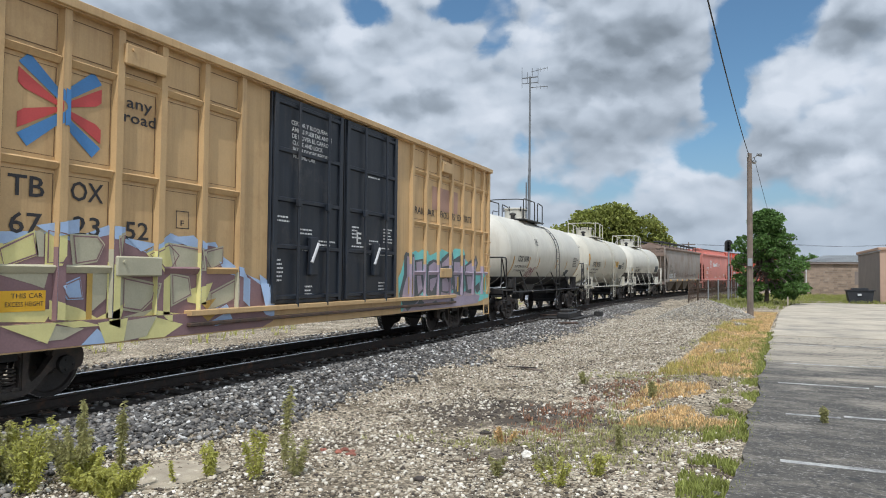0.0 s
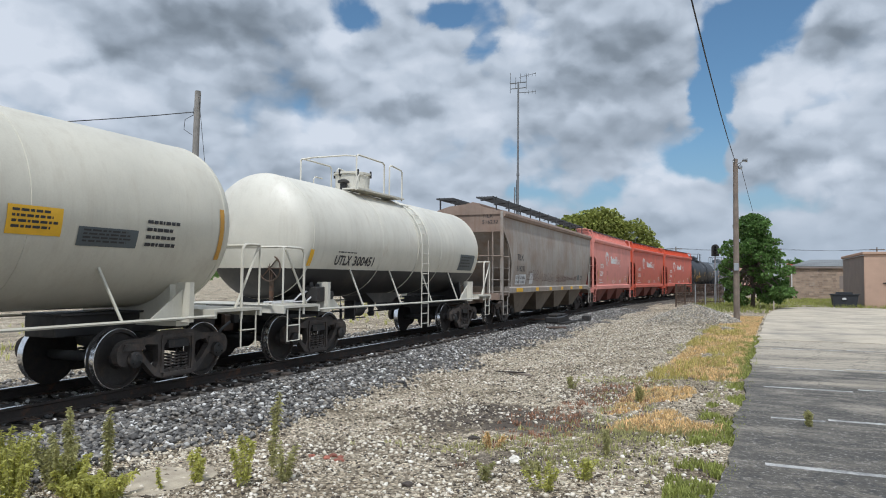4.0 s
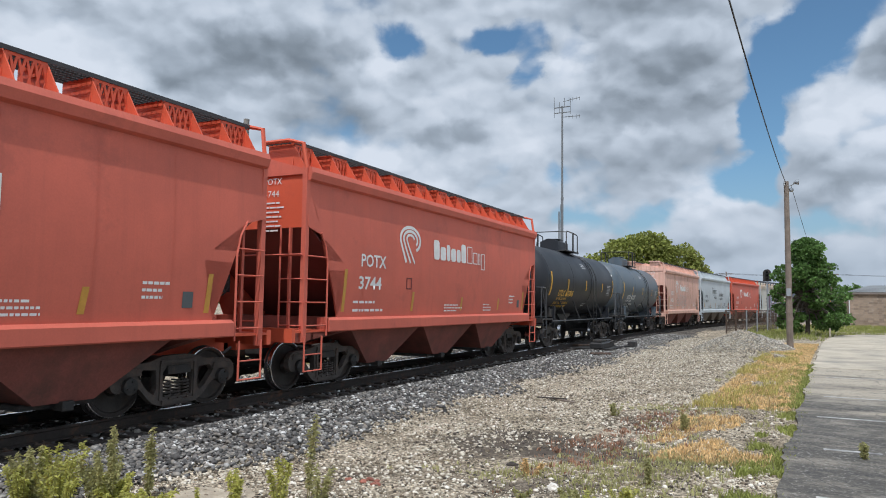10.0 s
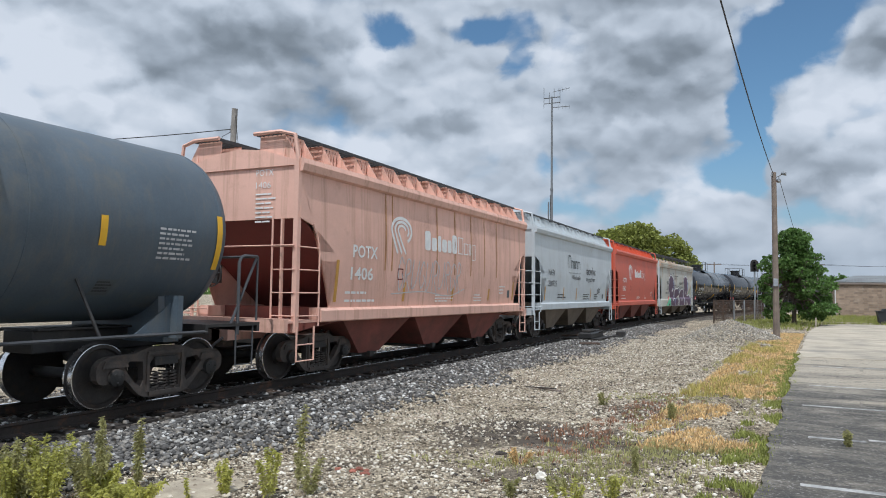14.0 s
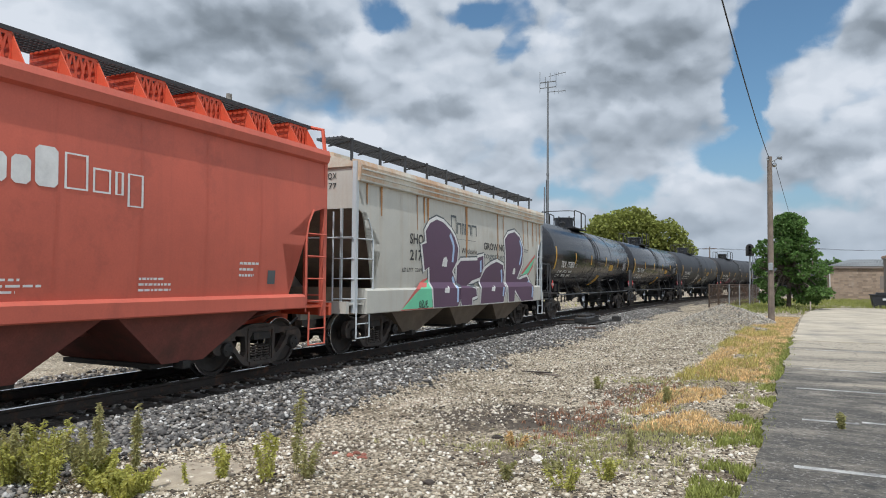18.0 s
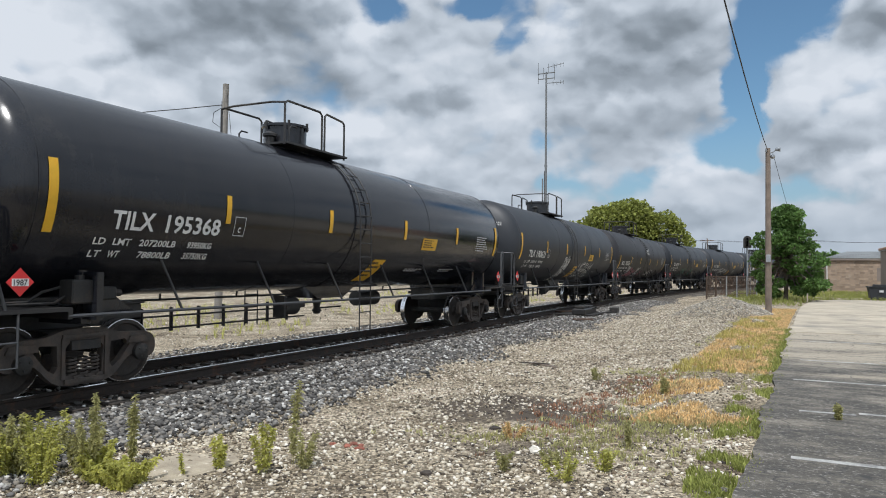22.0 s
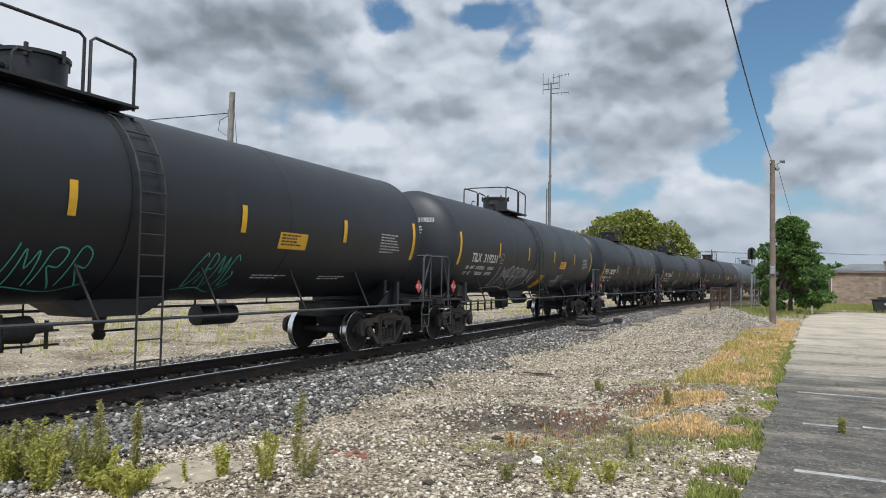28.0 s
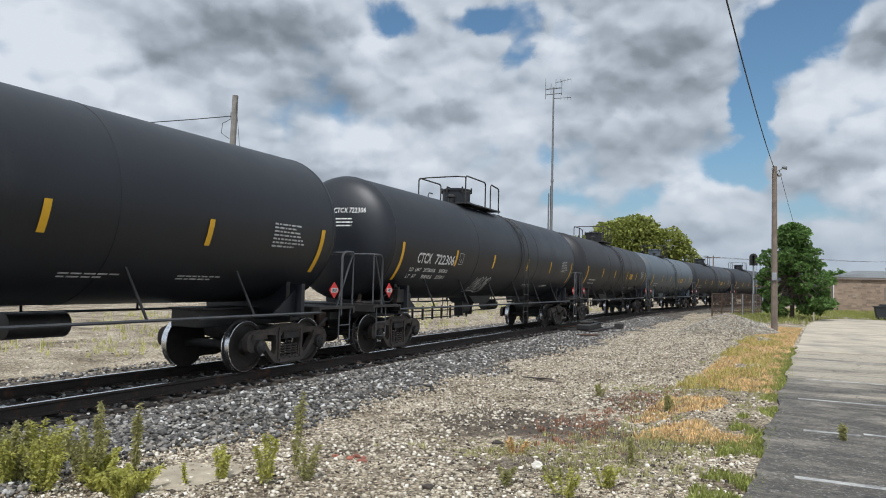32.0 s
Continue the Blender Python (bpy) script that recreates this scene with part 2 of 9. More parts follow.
    if bump:
        b = node(nt, "ShaderNodeBump")
        b.inputs["Strength"].default_value, b.inputs["Distance"].default_value = bump, 0.01
        L(n2.outputs["Fac"], b.inputs["Height"]); L(b.outputs[0], p.inputs["Normal"])
    return m


RUST, GRIME, DUST = (0.16, 0.065, 0.028), (0.045, 0.04, 0.036), (0.30, 0.26, 0.20)
M_STEEL = mat("dark_cast_steel", (0.030, 0.029, 0.028), 0.7, 0.2, 0.3, 6, 0.3, dirt=(0.10, 0.07, 0.05), dirt_amt=0.35)
M_RUSTY = mat("rusty_steel", (0.085, 0.06, 0.045), 0.75, 0.2, 0.35, 5, 0.35, dirt=RUST, dirt_amt=0.4)
M_FRAME = mat("dusty_brown_casting", (0.062, 0.053, 0.047), 0.8, 0.1, 0.3, 6, 0.35, dirt=(0.115, 0.082, 0.062), dirt_amt=0.5)
M_WHEEL = mat("wheel_steel", (0.05, 0.045, 0.042), 0.6, 0.5, 0.25, 8, 0.2, dirt=(0.09, 0.06, 0.04), dirt_amt=0.3)
M_TREAD = mat("polished_tread", (0.75, 0.75, 0.76), 0.24, 1.0, 0.1, 8, 0.05)
M_RAILSIDE = mat("rail_brown", (0.032, 0.025, 0.021), 0.8, 0.1, 0.3, 5, 0.4, dirt=RUST, dirt_amt=0.25)
M_BLACK = mat("black_tank_paint", (0.0105, 0.0125, 0.017), 0.46, 0.0, 0.22, 0.9, 0.05, dirt=(0.03, 0.03, 0.031), dirt_amt=0.16, streak=0.22, streak_col=(0.028, 0.027, 0.028))
M_GLOSS = mat("gloss_black_paint", (0.012, 0.013, 0.017), 0.16, 0.0, 0.2, 0.8, 0.03, dirt=(0.05, 0.045, 0.04), dirt_amt=0.12, streak=0.2, streak_col=(0.05, 0.045, 0.04))
M_GREYTANK = mat("faded_grey_black_paint", (0.021, 0.024, 0.030), 0.5, 0.0, 0.2, 0.9, 0.05, dirt=(0.046, 0.046, 0.048), dirt_amt=0.18, streak=0.25, streak_col=(0.042, 0.041, 0.041))
M_BROWNTANK = mat("weathered_black_paint", (0.015, 0.0145, 0.017), 0.5, 0.0, 0.25, 0.9, 0.05, dirt=(0.036, 0.032, 0.031), dirt_amt=0.25, streak=0.3, streak_col=(0.034, 0.03, 0.028))
M_BLUETANK = mat("slate_blue_tank_paint", (0.075, 0.099, 0.122), 0.45, 0.0, 0.18, 0.8, 0.05, dirt=(0.15, 0.14, 0.11), dirt_amt=0.3, streak=0.45, streak_col=(0.16, 0.14, 0.11))
M_WHITETANK = mat("off_white_tank_paint", (0.60, 0.575, 0.495), 0.45, 0.0, 0.08, 0.9, 0.05, dirt=(0.42, 0.37, 0.29), dirt_amt=0.15, streak=0.35, streak_col=(0.36, 0.30, 0.22))
M_CREAMTANK = mat("cream_tank_paint", (0.56, 0.53, 0.44), 0.45, 0.0, 0.08, 0.9, 0.05, dirt=(0.42, 0.37, 0.29), dirt_amt=0.18, streak=0.3, streak_col=(0.36, 0.30, 0.22))
M_LOWBLACK = mat("dirty_black_lower_paint", (0.022, 0.021, 0.021), 0.5, 0.0, 0.25, 1.2, 0.06, dirt=(0.09, 0.08, 0.065), dirt_amt=0.3)
M_TAN = mat("tan_boxcar_paint", (0.56, 0.375, 0.18), 0.55, 0.0, 0.10, 0.9, 0.05, dirt=(0.36, 0.21, 0.09), dirt_amt=0.2, streak=0.45, streak_col=(0.30, 0.165, 0.065))
M_DOOR = mat("black_door_paint", (0.013, 0.018, 0.027), 0.5, 0.0, 0.25, 1.2, 0.05, dirt=(0.09, 0.085, 0.08), dirt_amt=0.2, streak=0.3, streak_col=(0.08, 0.07, 0.06))
M_TILX = mat("grey_rusting_hopper_paint", (0.30, 0.272, 0.24), 0.65, 0.0, 0.14, 0.8, 0.06, dirt=(0.22, 0.145, 0.10), dirt_amt=0.55, streak=0.55, streak_col=(0.19, 0.11, 0.07))
M_PINK = mat("faded_salmon_paint", (0.64, 0.25, 0.205), 0.65, 0.0, 0.10, 0.8, 0.05, dirt=(0.34, 0.14, 0.11), dirt_amt=0.2, streak=0.22, streak_col=(0.33, 0.13, 0.10))
M_PINK2 = mat("sun_bleached_salmon_paint", (0.70, 0.425, 0.335), 0.65, 0.0, 0.10, 0.8, 0.05, dirt=(0.36, 0.18, 0.13), dirt_amt=0.2, streak=0.6, streak_col=(0.30, 0.155, 0.085))
M_RED = mat("faded_red_hopper_paint", (0.56, 0.125, 0.08), 0.6, 0.0, 0.10, 0.8, 0.05, dirt=(0.27, 0.07, 0.05), dirt_amt=0.2, streak=0.22, streak_col=(0.28, 0.075, 0.05))
# sunlit copy of the hopper red, for ends and roof brackets
M_RED_LIT = mat("sunlit_red_paint", (0.60, 0.10, 0.045), 0.55, 0.0, 0.08, 0.9, 0.05, dirt=(0.36, 0.08, 0.05), dirt_amt=0.15)
M_TILXEND = mat("rusty_pinkish_end_paint", (0.25, 0.185, 0.145), 0.7, 0.0, 0.16, 0.8, 0.06, dirt=(0.17, 0.10, 0.07), dirt_amt=0.35, streak=0.6, streak_col=(0.15, 0.085, 0.055))
# darkened red: shade of the end bays put into the slope colour; also plate frames
M_MAROON = mat("maroon_slope_shade_and_trim", (0.16, 0.035, 0.03), 0.7, 0.0, 0.15, 1.0, 0.05)
M_GREYHOP = mat("light_grey_hopper_paint", (0.50, 0.54, 0.56), 0.55, 0.0, 0.07, 0.9, 0.05, dirt=(0.34, 0.33, 0.30), dirt_amt=0.15, streak=0.3, streak_col=(0.30, 0.28, 0.25))
M_CREAMHOP = mat("cream_rust_streaked_paint", (0.53, 0.52, 0.465), 0.6, 0.0, 0.08, 0.9, 0.05, dirt=(0.40, 0.33, 0.23), dirt_amt=0.12, streak=0.25, streak_col=(0.38, 0.24, 0.11))
M_CREAMROOF = mat("cream_roof_edge_with_rust", (0.60, 0.57, 0.48), 0.65, 0.0, 0.10, 1.1, 0.08, dirt=(0.45, 0.19, 0.045), dirt_amt=0.62, streak=0.35, streak_col=(0.42, 0.20, 0.06))
M_GRATE = mat("dark_galvanised_grating", (0.055, 0.056, 0.058), 0.6, 0.3, 0.2, 4, 0.1)
# underside bases are darker than most side paints, with dirt patches over them
M_UNDER = mat("dark_brown_underside_dirt_patches", (0.17, 0.135, 0.10), 0.8, 0.0, 0.25, 1.2, 0.1, dirt=(0.08, 0.06, 0.045), dirt_amt=0.4)
M_UNDERRED = mat("dark_red_underside_dirt_patches", (0.20, 0.06, 0.045), 0.8, 0.0, 0.25, 1.2, 0.1, dirt=(0.07, 0.04, 0.03), dirt_amt=0.45)
M_WHITE = mat("white_stencil_paint", (0.72, 0.72, 0.70), 0.6, 0, 0.1, 6, 0.02)
M_DIMWHITE = mat("worn_white_stencil_paint", (0.50, 0.50, 0.50), 0.65, 0, 0.2, 6, 0.02)
M_INK = mat("black_stencil_paint", (0.035, 0.033, 0.035), 0.6, 0, 0.15, 6, 0.02)
M_TRIM = mat("grey_worn_rail_paint", (0.055, 0.058, 0.063), 0.55, 0.0, 0.2, 3, 0.05, dirt=(0.11, 0.10, 0.09), dirt_amt=0.3)
M_YELLOW = mat("yellow_reflector", (0.75, 0.42, 0.02), 0.4, 0, 0.08, 4, 0.02)
M_AMBER = mat("dirty_amber_reflector", (0.50, 0.26, 0.04), 0.5, 0, 0.12, 4, 0.02)
M_PLACARD = mat("red_placard", (0.62, 0.03, 0.03), 0.45, 0, 0.1, 4, 0.02)
M_PURPLE = mat("graffiti_plum", (0.105, 0.055, 0.10), 0.55, 0, 0.12, 1.0, 0.03)
M_LILAC = mat("graffiti_lilac", (0.36, 0.30, 0.37), 0.55, 0, 0.15, 1.2, 0.03)
M_MINT = mat("graffiti_mint", (0.17, 0.60, 0.36), 0.55, 0, 0.1, 1.2, 0.03)
M_AQUA = mat("graffiti_aqua", (0.20, 0.58, 0.55), 0.55, 0, 0.1, 1.2, 0.03)
M_SAGE = mat("graffiti_sage", (0.47, 0.44, 0.31), 0.55, 0, 0.12, 1.2, 0.03)
M_GOLD = mat("graffiti_gold", (0.50, 0.32, 0.07), 0.55, 0, 0.12, 1.2, 0.03)
M_LEMON = mat("graffiti_lemon", (0.72, 0.66, 0.28), 0.55, 0, 0.12, 1.2, 0.03)
M_SKYB = mat("graffiti_light_blue", (0.40, 0.53, 0.74), 0.55, 0, 0.12, 1.2, 0.03)
M_WINE = mat("graffiti_wine", (0.25, 0.15, 0.155), 0.55, 0, 0.15, 1.2, 0.03)
M_CORAL = mat("graffiti_coral", (0.60, 0.14, 0.12), 0.55, 0, 0.12, 1.2, 0.03)
M_ROSE = mat("graffiti_rose", (0.26, 0.09, 0.115), 0.6, 0, 0.2, 1.2, 0.03)
M_TEAL = mat("graffiti_teal", (0.08, 0.36, 0.27), 0.6, 0, 0.2, 1.2, 0.03)
M_RUN = mat("orange_rust_run", (0.40, 0.20, 0.075), 0.75, 0, 0.3, 3.0, 0.05, dirt=(0.46, 0.33, 0.18), dirt_amt=0.35)
M_SEAM = mat("dark_brown_seam", (0.13, 0.075, 0.035), 0.8, 0, 0.2, 4, 0.05)
M_SCRAWL = mat("dark_red_marker", (0.10, 0.035, 0.03), 0.6, 0, 0.15, 3, 0.02)
M_LOGOBLUE = mat("logo_blue", (0.08, 0.24, 0.52), 0.55, 0, 0.1, 1.2, 0.03)
M_LOGORED = mat("logo_red", (0.56, 0.075, 0.07), 0.55, 0, 0.1, 1.2, 0.03)
M_LOGOGREY = mat("logo_charcoal", (0.09, 0.105, 0.11), 0.55, 0, 0.1, 1.2, 0.03)
M_LOGOPUR = mat("faded_purple_logo", (0.40, 0.24, 0.18), 0.6, 0, 0.15, 1.2, 0.03)


# ---- mesh helpers ----
def link_mesh(name, me, parent=None, label="", m=None):
    ob = new(name, me)
    if parent is not None:
        ob.parent = parent
    if m is not None:
        ob.matrix_local = m
    if label:
        ob["label"] = label
    return ob


def to_mesh(name, bm, material, smooth=False):
    me = bpy.data.meshes.new(name)
    bmesh.ops.recalc_face_normals(bm, faces=bm.faces)
    bm.to_mesh(me)
    bm.free()
    for mm in (material if isinstance(material, (list, tuple)) else [material]):
        me.materials.append(mm)
    if smooth:
        me.shade_smooth()
        me.set_sharp_from_angle(angle=radians(38))
    return me


def part(name, bm, material, parent, label="", smooth=False, m=None):
    return link_mesh(name, to_mesh(name, bm, material, smooth), parent, label, m)


def thing(name, label, category, group="", m=None):
    e = new(name)
    e.empty_display_size = 0.2
    if m is not None:
        e.matrix_world = m
    return tagged(e, label, category, group)


def box(bm, x0, x1, y0, y1, z0, z1, bevel=0.0):
    c = [bm.verts.new((x, y, z)) for x in (x0, x1) for y in (y0, y1) for z in (z0, z1)]
    f = [bm.faces.new([c[i] for i in q]) for q in ((0, 1, 3, 2), (4, 6, 7, 5), (0, 4, 5, 1), (2, 3, 7, 6), (0, 2, 6, 4), (1, 5, 7, 3))]
    if bevel:
        es = list({e for q in f for e in q.edges})
        bmesh.ops.bevel(bm, geom=es, offset=bevel, segments=1, affect="EDGES")
    return bm


def prism(bm, pts, a0, a1, axis="x"):
    """Extrudes a polygon of the plane across axis from a0 to a1; pts are (y, z), (x, z) or (x, y)."""
    put = {"x": lambda a, p: (a, p[0], p[1]), "y": lambda a, p: (p[0], a, p[1]), "z": lambda a, p: (p[0], p[1], a)}[axis]
    A = [bm.verts.new(put(a0, p)) for p in pts]
    B = [bm.verts.new(put(a1, p)) for p in pts]
    n = len(pts)
    bm.faces.new(A)
    bm.faces.new(B[::-1])
    for i in range(n):
        bm.faces.new((A[i], A[(i + 1) % n], B[(i + 1) % n], B[i]))
    return bm


def rod(bm, p0, p1, r, n=8, r1=None):
    p0, p1 = Vector(p0), Vector(p1)
    q = (p1 - p0).to_track_quat("Z", "Y").to_matrix()
    r1 = r if r1 is None else r1
    A, B = [], []
    for i in range(n):
        a = 2 * math.pi * i / n
        o = q @ Vector((math.cos(a), math.sin(a), 0))
        A.append(bm.verts.new(p0 + o * r))
        B.append(bm.verts.new(p1 + o * r1))
    bm.faces.new(A[::-1])
    bm.faces.new(B)
    for i in range(n):
        bm.faces.new((A[i], A[(i + 1) % n], B[(i + 1) % n], B[i]))
    return bm


def pipe(bm, pts, r, n=6, closed=False):
    """A bent tube through points."""
    pts = [Vector(p) for p in pts]
    rings = []
    for i, p in enumerate(pts):
        a, b = pts[max(0, i - 1)], pts[min(len(pts) - 1, i + 1)]
        q = (b - a).to_track_quat("Z", "Y").to_matrix()
        rings.append([bm.verts.new(p + q @ Vector((math.cos(2 * math.pi * k / n) * r, math.sin(2 * math.pi * k / n) * r, 0))) for k in range(n)])
    for A, B in zip(rings, rings[1:]):
        best = min(range(n), key=lambda s: sum((A[k].co - B[(k + s) % n].co).length for k in range(n)))
        for k in range(n):
            bm.faces.new((A[k], A[(k + 1) % n], B[(k + 1 + best) % n], B[(k + best) % n]))
    bm.faces.new(rings[0][::-1])
    bm.faces.new(rings[-1])
    return bm


def lathe(bm, prof, n, axis="y", at=(0, 0, 0)):
    """Turns a profile of (along, radius) round an axis through at."""
    put = {"x": lambda a, c, s: (a, c, s), "y": lambda a, c, s: (c, a, s), "z": lambda a, c, s: (c, s, a)}[axis]
    o = Vector(at)
    rings = []
    for a, r in prof:
        if r < 1e-5:
            rings.append([bm.verts.new(o + Vector(put(a, 0, 0)))])
        else:
            rings.append([bm.verts.new(o + Vector(put(a, r * math.cos(2 * math.pi * k / n), r * math.sin(2 * math.pi * k / n)))) for k in range(n)])
    for A, B in zip(rings, rings[1:]):
        for k in range(n):
            if len(A) == 1 and len(B) == 1:
                continue
            if len(A) == 1:
                bm.faces.new((A[0], B[k], B[(k + 1) % n]))
            elif len(B) == 1:
                bm.faces.new((A[k], B[0], A[(k + 1) % n]))
            else:
                bm.faces.new((A[k], B[k], B[(k + 1) % n], A[(k + 1) % n]))
    if len(rings[0]) > 1:
        bm.faces.new(rings[0])
    if len(rings[-1]) > 1:
        bm.faces.new(rings[-1][::-1])
    return bm


def BM():
    return bmesh.new()


# ---- lettering and paint that lies on a side ----
def letters(body, height, width=None, bold=0.0, slant=0.0):
    """Flat letters as a bmesh, lower left at the origin; height of a capital."""
    cu = bpy.data.curves.new("t", "FONT")
    cu.body, cu.size, cu.resolution_u, cu.offset, cu.shear = body, 1.0, 2, bold, slant
    ob = bpy.data.objects.new("t", cu)
    me = bpy.data.meshes.new_from_object(ob)
    bm = BM()
    bm.from_mesh(me)
    bpy.data.objects.remove(ob)
    bpy.data.curves.remove(cu)
    bpy.data.meshes.remove(me)
    if not bm.verts:
        return bm
    k = height / 0.73
    x0 = min(v.co.x for v in bm.verts)
    w = max(v.co.x for v in bm.verts) - x0
    kx = width / w if width else k
    for v in bm.verts:
        v.co = Vector(((v.co.x - x0) * kx, v.co.y * k, 0))
    return bm


def polys(*shapes):
    """Flat polygons (lists of (u, v)) as a bmesh."""
    bm = BM()
    for s in shapes:
        vs = [bm.verts.new((u, v, 0)) for u, v in s]
        bm.faces.new(vs)
    bmesh.ops.remove_doubles(bm, verts=bm.verts, dist=1e-4)
    bmesh.ops.triangulate(bm, faces=bm.faces, ngon_method="EAR_CLIP")
    return bm


def bars(rows, width, height, gap=0.5, seed=0, broken=True, grain=(0.05, 0.17)):
    """Unreadable small print: rows of short bars in a block whose upper left is the origin."""
    rng = random.Random(seed)
    out = []
    h = height / rows
    for i in range(rows):
        u, end = 0.0, width * (rng.uniform(0.6, 1.0) if broken else 1)
        while u < end - 1e-6:
            w = min(rng.uniform(*grain) * width, end - u) if broken else end
            out.append([(u, -i * h - h * gap), (u + w, -i * h - h * gap), (u + w, -i * h), (u, -i * h)])
            u += w + width * 0.03
    return polys(*out)


def stroke(pts, w, closed=False):
    """A brush line of width w through (u, v) points, as quads that meet at mitred joints."""
    P = [Vector(p) for p in pts]
    n = len(P)
    side = []
    for i in range(n):
        a = P[i - 1] if i or closed else P[i]
        b = P[(i + 1) % n] if i < n - 1 or closed else P[i]
        d = b - a
        d = d.normalized() if d.length > 1e-6 else Vector((1, 0))
        side.append(Vector((-d.y, d.x)) * w / 2)
    out = []
    for i in range(n if closed else n - 1):
        k = (i + 1) % n
        if (P[k] - P[i]).length > 1e-6:
            out.append([tuple(P[i] - side[i]), tuple(P[k] - side[k]), tuple(P[k] + side[k]), tuple(P[i] + side[i])])
    return out


def smooth_line(pts, n=5):
    """A rounded line through the points."""
    P = [Vector(p) for p in pts]
    P = [P[0] * 2 - P[1]] + P + [P[-1] * 2 - P[-2]]
    out = []
    for a, b, c, d in zip(P, P[1:], P[2:], P[3:]):
        for k in range(n):
            t = k / n
            out.append((b * 2 + (c - a) * t + (a * 2 - b * 5 + c * 4 - d) * t * t + (b * 3 - a - c * 3 + d) * t ** 3) * 0.5)
    return [tuple(p) for p in out] + [tuple(P[-2])]


def lay(bm, surf, u0, v0, cut_v=0.0, cuts_u=(), name="lettering", material=None, parent=None, label=""):
    """Lays a flat bmesh on a side: surf(y, z, yc) gives x. cut_v: cuts rows so that it follows a round side; cuts_u: steps of a ribbed one."""
    for v in bm.verts:
        v.co = Vector((v.co.x + u0, v.co.y + v0, 0))
    if not bm.verts:
        bm.free()
        return None
    bmesh.ops.triangulate(bm, faces=[f for f in bm.faces if len(f.verts) > 4], ngon_method="EAR_CLIP")
    if cut_v:
        lo, hi = min(v.co.y for v in bm.verts), max(v.co.y for v in bm.verts)
        z = math.floor(lo / cut_v) * cut_v + cut_v
        while z < hi:
            bmesh.ops.bisect_plane(bm, geom=bm.verts[:] + bm.edges[:] + bm.faces[:], plane_co=(0, z, 0), plane_no=(0, 1, 0))
            z += cut_v
    if cuts_u:
        lo, hi = min(v.co.x for v in bm.verts), max(v.co.x for v in bm.verts)
        for u in cuts_u:
            if lo < u < hi:
                bmesh.ops.bisect_plane(bm, geom=bm.verts[:] + bm.edges[:] + bm.faces[:], plane_co=(u, 0, 0), plane_no=(1, 0, 0))
        steps = (0.80, 1.06)
        for w in steps:
            bmesh.ops.bisect_plane(bm, geom=bm.verts[:] + bm.edges[:] + bm.faces[:], plane_co=(0, w, 0), plane_no=(0, 1, 0))
        bmesh.ops.split_edges(bm, edges=[e for e in bm.edges if any(abs(e.verts[0].co.y - w) < 1e-4 and abs(e.verts[1].co.y - w) < 1e-4 for w in steps)])
        bmesh.ops.split_edges(bm, edges=[e for e in bm.edges if any(abs(e.verts[0].co.x - u) < 1e-4 and abs(e.verts[1].co.x - u) < 1e-4 for u in cuts_u)])
        done = set()
        mids = [(f, f.calc_center_median()) for f in bm.faces]
        for f, mid in mids:
            c, cz = mid.x, mid.y
            for v in f.verts:
                if v.index < 0 or v not in done:
                    done.add(v)
                    v.co = Vector((surf(v.co.x, cz, c), v.co.x, v.co.y))
    else:
        for v in bm.verts:
            v.co = Vector((surf(v.co.x, v.co.y, v.co.x), v.co.x, v.co.y))
    me = bpy.data.meshes.new(name)
    bm.normal_update()
    if sum(f.normal.x for f in bm.faces) < 0:
        bmesh.ops.reverse_faces(bm, faces=bm.faces)
    bm.to_mesh(me)
    bm.free()
    me.materials.append(material)
    return link_mesh(name, me, parent, label)


# ---- the track's line ----
TRACK_X, BEND_AT, BEND_R, BEND_END = -9.55, 40.0, 281.0, radians(30)


def track(s, off=0.0):
    """Place and heading of the track's centre line s metres along; off: metres to the right."""
    if s <= BEND_AT:
        x, y, a = TRACK_X, s, 0.0
    else:
        a = min((s - BEND_AT) / BEND_R, BEND_END)
        x, y = TRACK_X + BEND_R * (1 - math.cos(a)), BEND_AT + BEND_R * math.sin(a)
        rest = s - BEND_AT - a * BEND_R
        x, y = x + rest * math.sin(a), y + rest * math.cos(a)
    return x + off * math.cos(a), y - off * math.sin(a), a


def rolled(t):
    """How far the train has gone by t seconds."""
    return 9.7886 * t + 0.00126 * (t - 16) ** 2 + 0.000202 * (t - 16) ** 3


MOVERS, WHEELSETS = [], []


